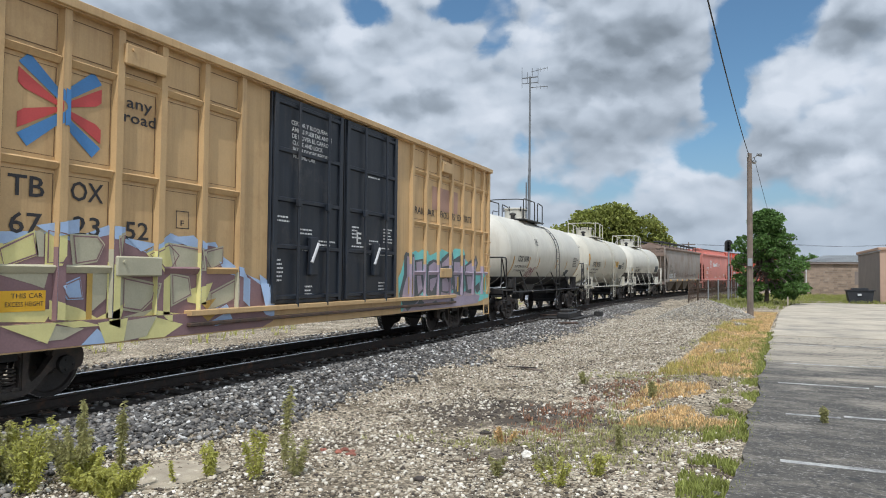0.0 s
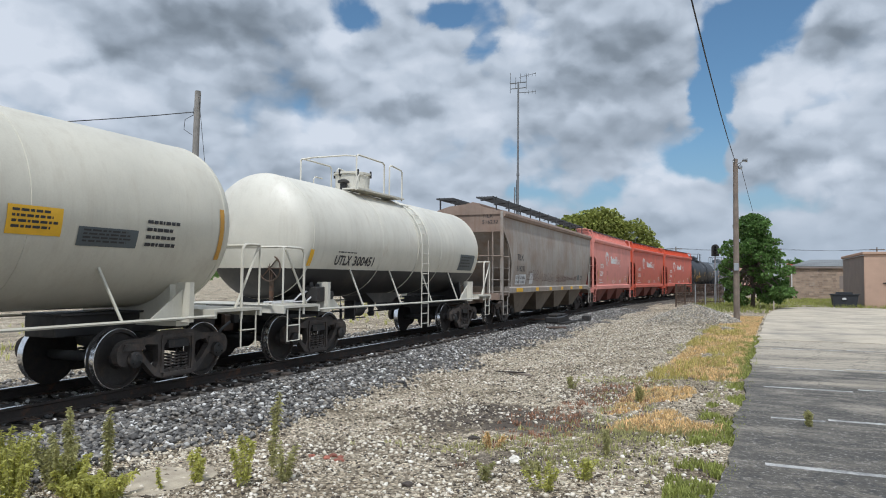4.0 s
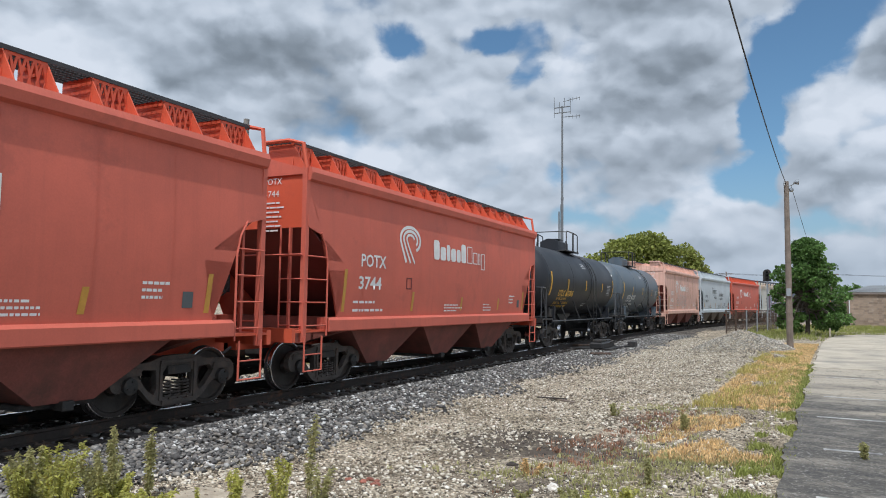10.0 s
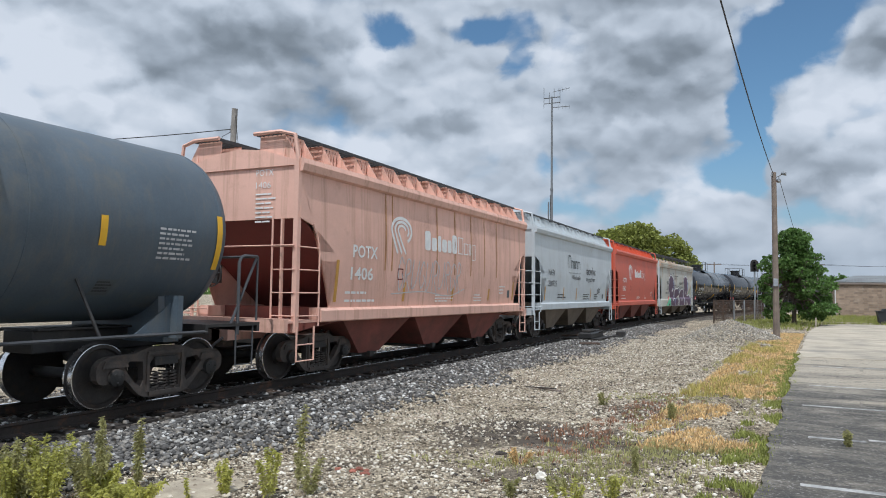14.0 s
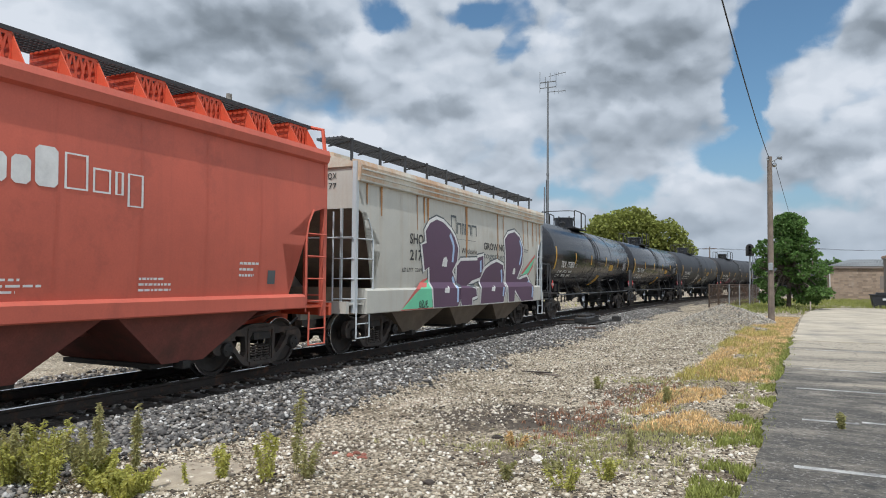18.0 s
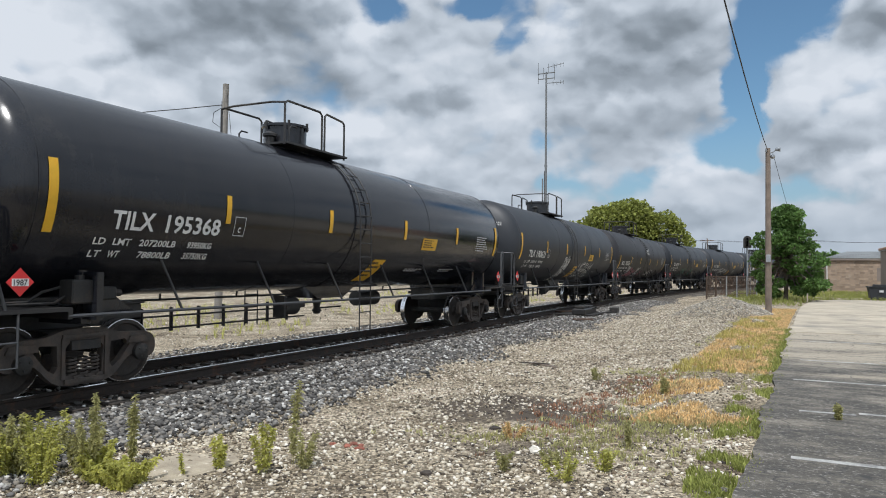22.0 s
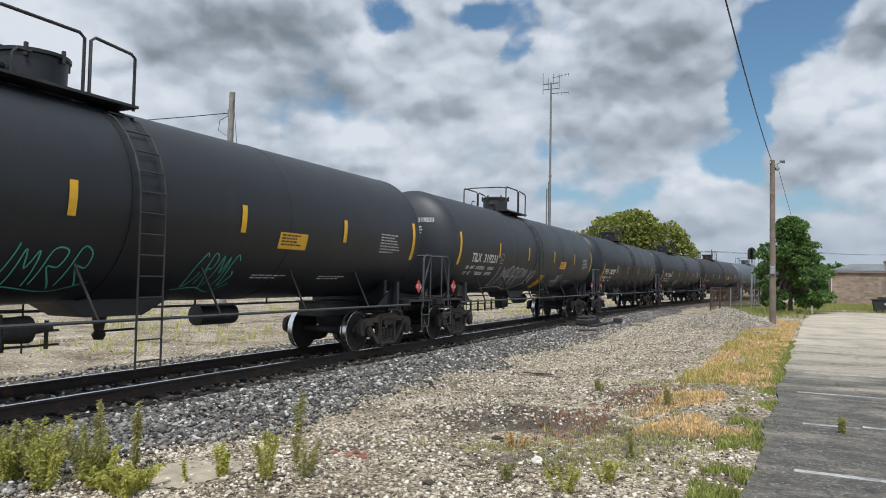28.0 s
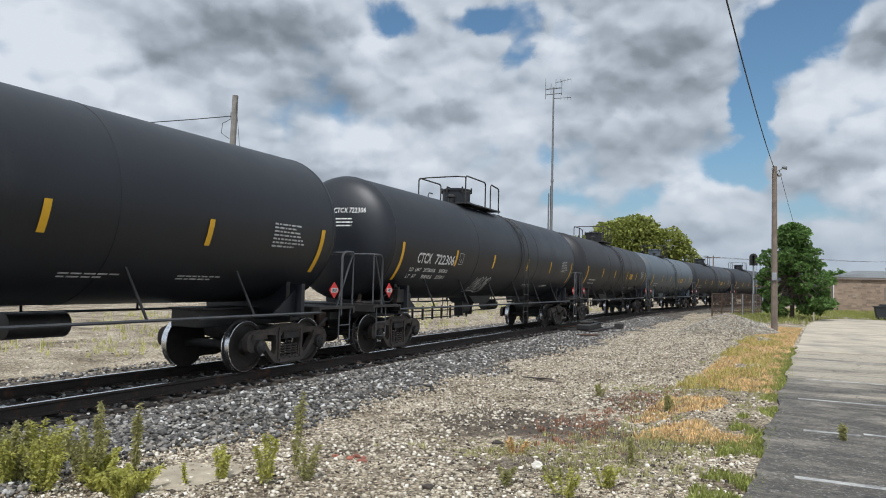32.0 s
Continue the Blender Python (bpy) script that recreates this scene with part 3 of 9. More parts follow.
# ---- running gear, shared by all cars ----
def truck_meshes():
    d = {}
    bm = BM()
    # side frame: one rounded casting with a spring window and two corner windows
    half = [(0.0, 0.86), (0.30, 0.85), (0.58, 0.77), (1.0, 0.75), (1.17, 0.64), (1.17, 0.44), (1.04, 0.37), (0.86, 0.42), (0.70, 0.40), (0.46, 0.17), (0.22, 0.11)]
    outer = smooth_line(half + [(0.0, 0.11)] + [(-y, z) for y, z in reversed(half[1:])] + [half[0]], 3)[:-1]
    holes = [[(-0.27, 0.24), (0.27, 0.24), (0.29, 0.60), (0.22, 0.68), (-0.22, 0.68), (-0.29, 0.60)]]
    for s in (-1, 1):
        holes.append([(s * 0.41, 0.65), (s * 0.64, 0.67), (s * 0.73, 0.58), (s * 0.55, 0.36), (s * 0.44, 0.29), (s * 0.39, 0.38)])
    edges = []
    for loop in [outer] + holes:
        vs = [bm.verts.new((0.985, y, z)) for y, z in loop]
        edges += [bm.edges.new((vs[k], vs[(k + 1) % len(vs)])) for k in range(len(vs))]
    bmesh.ops.triangle_fill(bm, edges=edges, use_beauty=True)
    g = bmesh.ops.extrude_face_region(bm, geom=bm.faces[:])
    for v in [q for q in g["geom"] if isinstance(q, bmesh.types.BMVert)]:
        v.co.x = 1.10
    bmesh.ops.recalc_face_normals(bm, faces=bm.faces[:])
    for s in (-1, 1):
        prism(bm, [(s * 0.35, 0.20), (s * 0.30, 0.20), (s * 0.30, 0.74), (s * 0.35, 0.74)], 1.09, 1.125)
        prism(bm, [(s * 0.72, 0.70), (s * 1.06, 0.70), (s * 1.10, 0.60), (s * 0.68, 0.60)], 1.09, 1.135)
    box(bm, 1.09, 1.13, -0.34, 0.34, 0.74, 0.79)
    box(bm, 1.09, 1.13, -0.30, 0.30, 0.14, 0.20)
    d["side_frame"] = to_mesh("side_frame", bm, M_FRAME)
    bm = BM()
    pipe(bm, [(0.075 * math.cos(k * math.pi / 4), 0.075 * math.sin(k * math.pi / 4), 0.21 + 0.006 * k) for k in range(45)], 0.016, 5)
    d["spring"] = to_mesh("spring", bm, M_FRAME, True)
    bm = BM()
    prism(bm, [(-1.14, 0.58), (-1.14, 0.70), (-0.5, 0.80), (0.5, 0.80), (1.14, 0.70), (1.14, 0.58), (0.5, 0.48), (-0.5, 0.48)], -0.22, 0.22, "y")
    lathe(bm, [(0.78, 0.2), (0.98, 0.2)], 14, "z")
    d["bolster"] = to_mesh("truck", bm, M_STEEL)
    bm = BM()
    rod(bm, (-1.13, 0, 0), (1.13, 0, 0), 0.08, 12)
    d["axle"] = to_mesh("wheelset", bm, M_STEEL, True)
    bm = BM()
    lathe(bm, [(-0.075, 0.09), (-0.075, 0.14), (-0.02, 0.16), (-0.015, 0.38), (-0.06, 0.40), (-0.075, 0.455), (0.055, 0.462), (0.058, 0.450), (0.062, 0.40), (0.03, 0.38), (0.02, 0.16), (0.09, 0.13), (0.09, 0.09)], 36, "x")
    lathe(bm, [(-0.098, 0.44), (-0.095, 0.482), (-0.07, 0.482), (-0.07, 0.44)], 36, "x")
    me = to_mesh("wheel", bm, [M_WHEEL, M_TREAD], True)
    for f in me.polygons:
        if abs(f.normal.x) < 0.4 and (f.center.y ** 2 + f.center.z ** 2) > 0.445 ** 2 or (f.center.x > 0.05 and (f.center.y ** 2 + f.center.z ** 2) > 0.435 ** 2):
            f.material_index = 1
    d["wheel"] = me
    bm = BM()
    lathe(bm, [(1.06, 0.10), (1.12, 0.125), (1.17, 0.12), (1.19, 0.07), (1.20, 0.0)], 12, "x")
    for k in range(3):
        a = k * 2 * math.pi / 3
        rod(bm, (1.17, 0.07 * math.cos(a), 0.07 * math.sin(a)), (1.205, 0.07 * math.cos(a), 0.07 * math.sin(a)), 0.018, 6)
    d["bearing"] = to_mesh("bearing_cap", bm, M_STEEL, True)
    bm = BM()
    box(bm, -0.12, 0.12, -0.25, 0.75, 0.78, 0.98)
    prism(bm, [(-0.20, 0.66), (0.10, 0.66), (0.18, 0.80), (0.14, 1.02), (-0.12, 1.04), (-0.22, 0.95)], -0.42, -0.16, "y")
    d["coupler"] = to_mesh("coupler", bm, M_RUSTY)
    bm = BM()
    pipe(bm, [(0.34, 0.1, 0.84), (0.36, -0.12, 0.74), (0.30, -0.34, 0.52), (0.12, -0.46, 0.46)], 0.028)
    d["hose"] = to_mesh("air_hose", bm, M_LOWBLACK, True)
    return d


GEAR = truck_meshes()


def running_gear(car, half):
    """Two trucks, four wheelsets, two couplers under a car whose truck centres lie half metres from its middle."""
    flip = pose(0, 0, 0, 0, 0, 180)
    for s in (-1, 1):
        tk = link_mesh("truck", GEAR["bolster"], car, "", pose(0, s * half, 0))
        for q in (Matrix(), flip):
            link_mesh("side_frame", GEAR["side_frame"], tk, "", q)
            for dy in (-0.17, 0.0, 0.17):
                link_mesh("spring", GEAR["spring"], tk, "", q @ pose(1.04, dy, 0))
        for w in (-0.889, 0.889):
            ws = link_mesh("wheelset", GEAR["axle"], car, "", pose(0, s * half + w, 0.462))
            for q, h in ((Matrix(), 1), (flip, -1)):
                link_mesh("wheel", GEAR["wheel"], ws, "", q @ pose(0.76, 0, 0))
                link_mesh("bearing_cap", GEAR["bearing"], ws, "", q)
            WHEELSETS.append((ws, s * half + w))
        m = pose(0, s * (half + 2.0), 0, 0, 0, 0 if s < 0 else 180)
        link_mesh("coupler", GEAR["coupler"], car, "", m)
        link_mesh("air_hose", GEAR["hose"], car, "", m)


def start_car(name, label, sf, sr, category):
    car = thing(name, label, category, "freight train")
    MOVERS.append((car, sf, sr))
    running_gear(car, (sr - sf) / 2)
    return car, (sr - sf) / 2


CACHE = {}


def shared(key, name, build, material, parent, label="", smooth=False, m=None):
    """Alike parts of alike cars share one mesh."""
    k = (key, name, material.name if not isinstance(material, list) else tuple(q.name for q in material))
    if k not in CACHE:
        bm = BM()
        build(bm)
        CACHE[k] = to_mesh(name, bm, material, smooth)
    return link_mesh(name, CACHE[k], parent, label, m)


def ladder(bm, xs, y0, y1, z0, z1, n, r=0.016):
    """Two stiles at y0 and y1, rungs between; xs(z) is the distance from the middle."""
    for y in (y0, y1):
        pipe(bm, [(xs(z0 + (z1 - z0) * k / 14), y, z0 + (z1 - z0) * k / 14) for k in range(15)], r)
    for k in range(n):
        z = z0 + (z1 - z0) * (k + 0.4) / n
        rod(bm, (xs(z), y0, z), (xs(z), y1, z), r * 0.8, 6)
    return bm


# ---- tank cars ----
def tank_car(sf, sr, label, body, hl, R, zc, low=None, low_z=0.0, marks=(), mark_mat=None, stripes=(), stripe_mat=None, ladder_y=0.2, rail=(-2.8, 1.0), dome_y=-0.9, dome="manway", trim=None, signs=(), blocks=(), tags=(), head_mark=None, platform_mat=None, sheet=True, rig=True):
    car, half = start_car("tank_car", label, sf, sr, "tank car")
    trim = trim or M_LOWBLACK
    mark_mat = mark_mat or M_WHITE
    stripe_mat = stripe_mat or M_YELLOW
    key = ("tank", round(hl, 2), R, zc, round(half, 2), ladder_y, rail, dome_y, dome)
    top = zc + R

    def shell(bm):
        dep = 0.62
        prof = [(-hl + dep * (1 - math.cos(a)), R * math.sin(a)) for a in [math.pi / 2 * k / 9 for k in range(10)]]
        prof += [(hl - (a + hl), r) for a, r in reversed(prof)]
        lathe(bm, prof, 56, "y", (0, 0, zc))
        if low:
            bmesh.ops.bisect_plane(bm, geom=bm.verts[:] + bm.edges[:] + bm.faces[:], plane_co=(0, 0, low_z), plane_no=(0, 0, 1))
            for f in bm.faces:
                f.material_index = 1 if f.calc_center_median().z < low_z else 0
    shared(key + (low_z,), "tank", shell, [body, low] if low else body, car, smooth=True)
    # weld rings and the strap under the ladder
    for y in (-hl + 0.62, -hl / 3, hl / 3, hl - 0.62):
        shared(key + (round(y, 2),), "weld_ring", lambda bm, y=y: lathe(bm, [(y - 0.02, R - 0.01), (y - 0.012, R + 0.006), (y + 0.012, R + 0.006), (y + 0.02, R - 0.01)], 56, "y", (0, 0, zc)), body, car, smooth=True)
    surf_pad = 0.010

    def surf(y, z, c):
        e = max(0.0, abs(y) - (hl - 0.62)) / 0.62
        r = R * math.sqrt(max(0.02, 1 - e * e))
        return math.sqrt(max(0.01, r * r - (z - zc) ** 2)) + surf_pad

    for s in (-1, 1):
        def sill(bm, s=s):
            y0, y1 = sorted((s * (half + 1.75), s * (half - 1.6)))
            box(bm, -0.33, 0.33, y0, y1, 0.80, 1.12, 0.015)
            box(bm, -0.42, 0.42, y0 + 0.02, y1 - 0.02, 1.12, 1.15)
        shared(key + (s,), "stub_sill", sill, trim, car)

        def saddle(bm, s=s):
            y = s * half
            pts = [(-1.0, 0.98), (1.0, 0.98)]
            pts += [(R * math.sin(a), zc - R * math.cos(a) + 0.004) for a in (0.75, 0.5, 0.25, 0, -0.25, -0.5, -0.75)]
            prism(bm, pts, y - 0.06, y + 0.06, "y")
            box(bm, -1.20, 1.20, y - 0.14, y + 0.14, 0.92, 1.0)
        shared(key + (s,), "saddle", saddle, body if not low else low, car)

        def jack_pad(bm, s=s):
            y = s * half
            prism(bm, [(y - 0.05, 0.98), (y + 0.05, 0.98), (y + 0.05, 1.62), (y - 0.05, 1.62)], 1.10, 1.38)
            prism(bm, [(y - s * 0.05, 1.02), (y - s * 0.75, 1.02), (y - s * 0.05, 1.50)], 1.20, 1.23)
        shared(key + (s,), "saddle_web", jack_pad, platform_mat or (body if not low else low), car)

        def deck(bm, s=s):
            y0, y1 = sorted((s * (half + 1.70), s * (half + 0.45)))
            box(bm, -1.45, 1.45, y0, y1, 1.12, 1.17)
            box(bm, -1.45, 1.45, y0, y0 + 0.06, 1.02, 1.12)
            box(bm, -1.45, 1.45, y1 - 0.06, y1, 1.02, 1.12)
        shared(key + (s,), "end_platform", deck, platform_mat or trim, car)

        def end_rail(bm, s=s):
            ya, yb = s * (hl - 0.16), s * (half + 1.72)
            near = [(1.42, ya, 0.98), (1.42, ya, 2.18), (1.42, ya + s * 0.05, 2.27), (1.42, ya + s * 0.14, 2.30), (1.42, yb - s * 0.10, 2.30), (1.32, yb, 2.30)]
            pipe(bm, near + [(-x, y, z) for x, y, z in reversed(near)], 0.028)
            pipe(bm, [(1.40, yb - s * 0.05, 1.2), (1.40, yb - s * 0.05, 2.3)], 0.02)
            pipe(bm, [(1.41, yb - s * 0.1, 2.26), (1.40, ya - s * 0.15, 1.15)], 0.024)
        shared(key + (s,), "end_handrail", end_rail, platform_mat or M_TRIM, car, smooth=True)

        for sx in (-1, 1):
            def step(bm, s=s, sx=sx):
                y = s * (half + 1.35)
                pipe(bm, [(sx * 1.43, y - 0.2, 1.12), (sx * 1.43, y - 0.2, 0.48), (sx * 1.43, y + 0.2, 0.48), (sx * 1.43, y + 0.2, 1.12)], 0.016)
                rod(bm, (sx * 1.43, y - 0.2, 0.78), (sx * 1.43, y + 0.2, 0.78), 0.014, 6)
            shared(key + (s, sx), "step", step, platform_mat or M_TRIM, car)

    for sx in (-1, 1):
        def side_rail(bm, sx=sx):
            a = half + 0.5
            pipe(bm, [(sx * 1.43, -a, 1.06), (sx * 1.43, 0, 1.05), (sx * 1.43, a, 1.06)], 0.026)
        shared(key + (sx,), "side_handrail", side_rail, platform_mat or M_TRIM, car, smooth=True)
        n = 6 if hl > 7 else 4
        for i in range(n):
            y = -half + 1.4 + (2 * half - 2.8) * i / (n - 1)
            shared(key + (sx, i), "rail_bracket", lambda bm, y=y, sx=sx: pipe(bm, [(sx * 1.43, y, 1.05), (sx * 1.15, y - 0.22, zc - math.sqrt(R * R - 1.15 ** 2) + 0.1)], 0.022), platform_mat or trim, car)

    def side_x(z):
        return (math.sqrt(max(0.02, R * R - (z - zc) ** 2)) if z > zc else R) + 0.07
    shared(key, "ladder", lambda bm: ladder(bm, side_x, ladder_y - 0.22, ladder_y + 0.22, 0.36, top - 0.03, 13), platform_mat or trim, car, smooth=True)
    shared(key, "ladder_far", lambda bm: ladder(bm, lambda z: -side_x(z), ladder_y - 0.22, ladder_y + 0.22, 0.36, top - 0.03, 13), platform_mat or trim, car, smooth=True).name = "ladder"
    shared(key, "ladder_strap", lambda bm: lathe(bm, [(ladder_y - 0.30, R - 0.01), (ladder_y - 0.30, R + 0.012), (ladder_y - 0.25, R + 0.012), (ladder_y - 0.25, R - 0.01)], 48, "y", (0, 0, zc)), body, car, smooth=True)

    # top: platform, railing, manway
    ra, rb = rail

    def grating(bm):
        box(bm, 0.42, 0.88, ra, rb + 0.05, top - 0.06, top - 0.02)
        box(bm, -0.88, -0.42, ra, rb + 0.05, top - 0.06, top - 0.02)
        box(bm, -0.42, 0.42, rb - 0.4, rb + 0.05, top - 0.05, top - 0.01)
    shared(key, "top_platform", grating, platform_mat or trim, car)
    for sx in (-1, 1):
        def top_rail(bm, sx=sx):
            x, z = sx * 0.82, top + 0.80
            pipe(bm, [(x, ra, top - 0.08), (x, ra, z - 0.06), (x, ra + 0.08, z), (x, (ra + rb) / 2 + 0.12, z), (x, (ra + rb) / 2 + 0.2, z - 0.06), (x, (ra + rb) / 2 + 0.2, top - 0.06)], 0.024)
            pipe(bm, [(x, rb - 0.75, top - 0.05), (x, rb - 0.75, z - 0.06), (x, rb - 0.68, z), (x, rb - 0.07, z - 0.05), (x, rb, z - 0.1), (x, rb, top - 0.1)], 0.024)
            pipe(bm, [(x * 0.8, ra + 0.35, top - 0.05), (x * 0.8, ra + 0.35, top + 0.30), (x * 0.8, ra + 0.42, top + 0.37), (x * 0.8, dome_y - 0.45, top + 0.37)], 0.018)
        shared(key + (sx,), "top_railing", top_rail, platform_mat or trim, car, smooth=True)
    shared(key, "cross_railing", lambda bm: pipe(bm, [(-0.82, ra, top + 0.76), (-0.5, ra - 0.01, top + 0.79), (0.5, ra - 0.01, top + 0.79), (0.82, ra, top + 0.76)], 0.022), platform_mat or trim, car, smooth=True)
    if dome == "manway":
        shared(key, "manway", lambda bm: lathe(bm, [(top - 0.1, 0.52), (top + 0.10, 0.52), (top + 0.11, 0.45), (top + 0.46, 0.46), (top + 0.47, 0.50), (top + 0.52, 0.50), (top + 0.54, 0.42), (top + 0.57, 0.0)], 28, "z", (0, dome_y, 0)), body, car, smooth=True)
        for k in range(6):
            a = k * math.pi / 3 + 0.3
            shared(key + (k,), "eyebolt", lambda bm, a=a: rod(bm, (0.49 * math.cos(a), dome_y + 0.49 * math.sin(a), top + 0.40), (0.49 * math.cos(a), dome_y + 0.49 * math.sin(a), top + 0.58), 0.03, 6), trim, car)
        shared(key, "safety_valve", lambda bm: lathe(bm, [(top - 0.05, 0.09), (top + 0.18, 0.09), (top + 0.20, 0.15), (top + 0.25, 0.15), (top + 0.30, 0.06), (top + 0.31, 0)], 12, "z", (0.1, dome_y - 0.62, 0)), trim, car, smooth=True)
    else:
        def housing(bm):
            pts = [(-0.42 + 0.84 * k / 8, top - 0.05 + (0.42 + 0.14 * math.sin(math.pi * k / 8))) for k in range(9)]
            prism(bm, [(-0.42, top - 0.1)] + pts + [(0.42, top - 0.1)], dome_y - 0.68, dome_y + 0.72, "y")
        shared(key, "valve_housing", housing, body, car, smooth=True)
        shared(key, "housing_lid", lambda bm: box(bm, -0.3, 0.3, dome_y - 0.2, dome_y + 0.4, top + 0.50, top + 0.54, 0.01), body, car)

    # underneath
    shared(key, "outlet_skid", lambda bm: prism(bm, [(-1.1, zc - R + 0.10), (-0.55, zc - R - 0.20), (0.45, zc - R - 0.20), (1.05, zc - R + 0.10)], -0.42, 0.42), body if not low else low, car)
    shared(key, "outlet_valve", lambda bm: (lathe(bm, [(0.66, 0.0), (0.66, 0.07), (0.74, 0.11), (0.80, 0.07), (zc - R - 0.18, 0.12)], 12, "z"), rod(bm, (-0.05, 0.0, 0.78), (0.5, 0.25, 0.84), 0.02, 6)), trim, car, smooth=True)

    def rigging(bm):
        for z in (0.66, 0.86):
            box(bm, 0.29, 0.33, -half + 1.4, -0.9, z, z + 0.03)
        k = -half + 1.6
        while k < -0.9:
            box(bm, 0.28, 0.34, k, k + 0.028, 0.62, 1.02)
            k += 0.62
    if rig:
        shared(key, "brake_rigging", rigging, M_STEEL, car)
    shared(key, "brake_cylinder", lambda bm: (lathe(bm, [(-1.9, 0), (-1.88, 0.17), (-1.45, 0.19), (-1.40, 0.08), (-1.1, 0.04), (-1.1, 0)], 14, "y", (0.45, 0, 0.92)), box(bm, 0.32, 0.60, -1.95, -1.88, 0.70, 1.14)), M_STEEL, car, smooth=True)
    shared(key, "air_reservoir", lambda bm: lathe(bm, [(half * 0.35, 0), (half * 0.35 + 0.03, 0.2), (half * 0.35 + 1.0, 0.2), (half * 0.35 + 1.03, 0)], 14, "y", (-0.5, 0, 0.92)), trim, car, smooth=True)
    if half > 4:
        def brake_stand(bm):
            y = -half - 0.95
            box(bm, 0.55, 0.62, y - 0.03, y + 0.03, 1.1, 2.05)
            for k in range(16):
                a, b = 2 * math.pi * k / 16, 2 * math.pi * (k + 1) / 16
                rod(bm, (0.585 + 0.27 * math.cos(a), y - 0.07, 1.9 + 0.27 * math.sin(a)), (0.585 + 0.27 * math.cos(b), y - 0.07, 1.9 + 0.27 * math.sin(b)), 0.016, 5)
            for k in range(4):
                a = math.pi * k / 4
                rod(bm, (0.585 - 0.27 * math.cos(a), y - 0.07, 1.9 - 0.27 * math.sin(a)), (0.585 + 0.27 * math.cos(a), y - 0.07, 1.9 + 0.27 * math.sin(a)), 0.012, 5)
        shared(key, "brake_wheel", brake_stand, M_RUSTY, car)
        yv = -half - 0.05
        shared(key, "control_valve", lambda bm: (box(bm, 1.02, 1.30, yv - 0.30, yv + 0.12, 1.20, 1.52, 0.02), box(bm, 1.08, 1.26, yv + 0.12, yv + 0.42, 1.24, 1.42, 0.02), rod(bm, (1.16, yv - 0.1, 1.52), (1.16, yv - 0.1, 1.58), 0.06, 8), rod(bm, (1.14, yv + 0.42, 1.33), (1.14, yv + 0.56, 1.33), 0.05, 8)), M_STEEL, car)
        shared(key, "brake_pipe", lambda bm: (pipe(bm, [(1.05, yv - 0.30, 1.42), (1.05, yv - 0.55, 1.36), (1.05, yv - 0.75, 1.24), (0.9, -half - 1.6, 1.22)], 0.018), pipe(bm, [(1.15, yv - 0.30, 1.30), (1.15, yv - 0.45, 1.22), (1.1, -half - 1.6, 1.21)], 0.018)), M_DIMWHITE if platform_mat else M_STEEL, car, smooth=True)

    # paint: reflectors, lettering, data blocks
    for y, z0, z1, w, lean in stripes:
        lay(polys([(-w / 2 - lean, 0), (w / 2 - lean, 0), (w / 2, z1 - z0), (-w / 2, z1 - z0)]), surf, y, z0, 0.12, name="reflector", material=stripe_mat, parent=car)
    for body_text, y, z, h, w in marks:
        at, unit = 0, (w or 0) / len(body_text)
        for word in body_text.split():
            at = body_text.index(word, at)
            lay(letters(word, h, unit * (len(word) - 0.15) if w else None, 0.022), surf, y + unit * at, z, 0.1, name="lettering", material=mark_mat, parent=car)
            at += len(word)
    for rows, y, z, w, h, seed in blocks:
        lay(bars(rows, w, h, 0.45, seed), surf, y, z, 0.1, name="small_print", material=M_DIMWHITE if mark_mat is not M_INK else M_INK, parent=car)
    for y, z, w, h, mm, lean, lab in signs:
        surf_pad = 0.008
        p = lay(polys([(0, 0), (w, 0), (w + lean, h), (lean, h)]), surf, y, z, 0.12, name="sign", material=mm, parent=car, label=lab)
        surf_pad = 0.012
        lay(bars(4, w * 0.85, h * 0.75, 0.5, int(y * 10) % 97), surf, y + w * 0.08 + lean * 0.3, z + h * 0.88, 0.12, name="sign_print", material=M_INK if mm is not M_WHITE else M_LOGOGREY, parent=p) if p else None
        surf_pad = 0.010
    for strokes, mm, lab in tags:
        lay(polys(*strokes), surf, 0, 0, 0.12, name="graffiti", material=mm, parent=car, label=lab)
    if head_mark:
        bm = letters(head_mark, 0.125, 0.80, 0.012)
        for v in bm.verts:
            x, z = 0.12 + v.co.x, zc + 0.55 + v.co.y
            r = math.hypot(x, z - zc)
            v.co = Vector((x, -hl + 0.62 * (1 - math.sqrt(max(0, 1 - (r / R) ** 2))) - 0.012, z))
        me = to_mesh("head_lettering", bm, mark_mat)
        link_mesh("head_lettering", me, car)
        bm = bars(3, 0.5, 0.24, 0.4, 5, grain=(0.15, 0.35))
        for v in bm.verts:
            x, z = 0.18 + v.co.x, zc + 0.42 + v.co.y
            r = math.hypot(x, z - zc)
            v.co = Vector((x, -hl + 0.62 * (1 - math.sqrt(max(0, 1 - (r / R) ** 2))) - 0.012, z))
        link_mesh("head_small_print", to_mesh("head_small_print", bm, mark_mat), car)
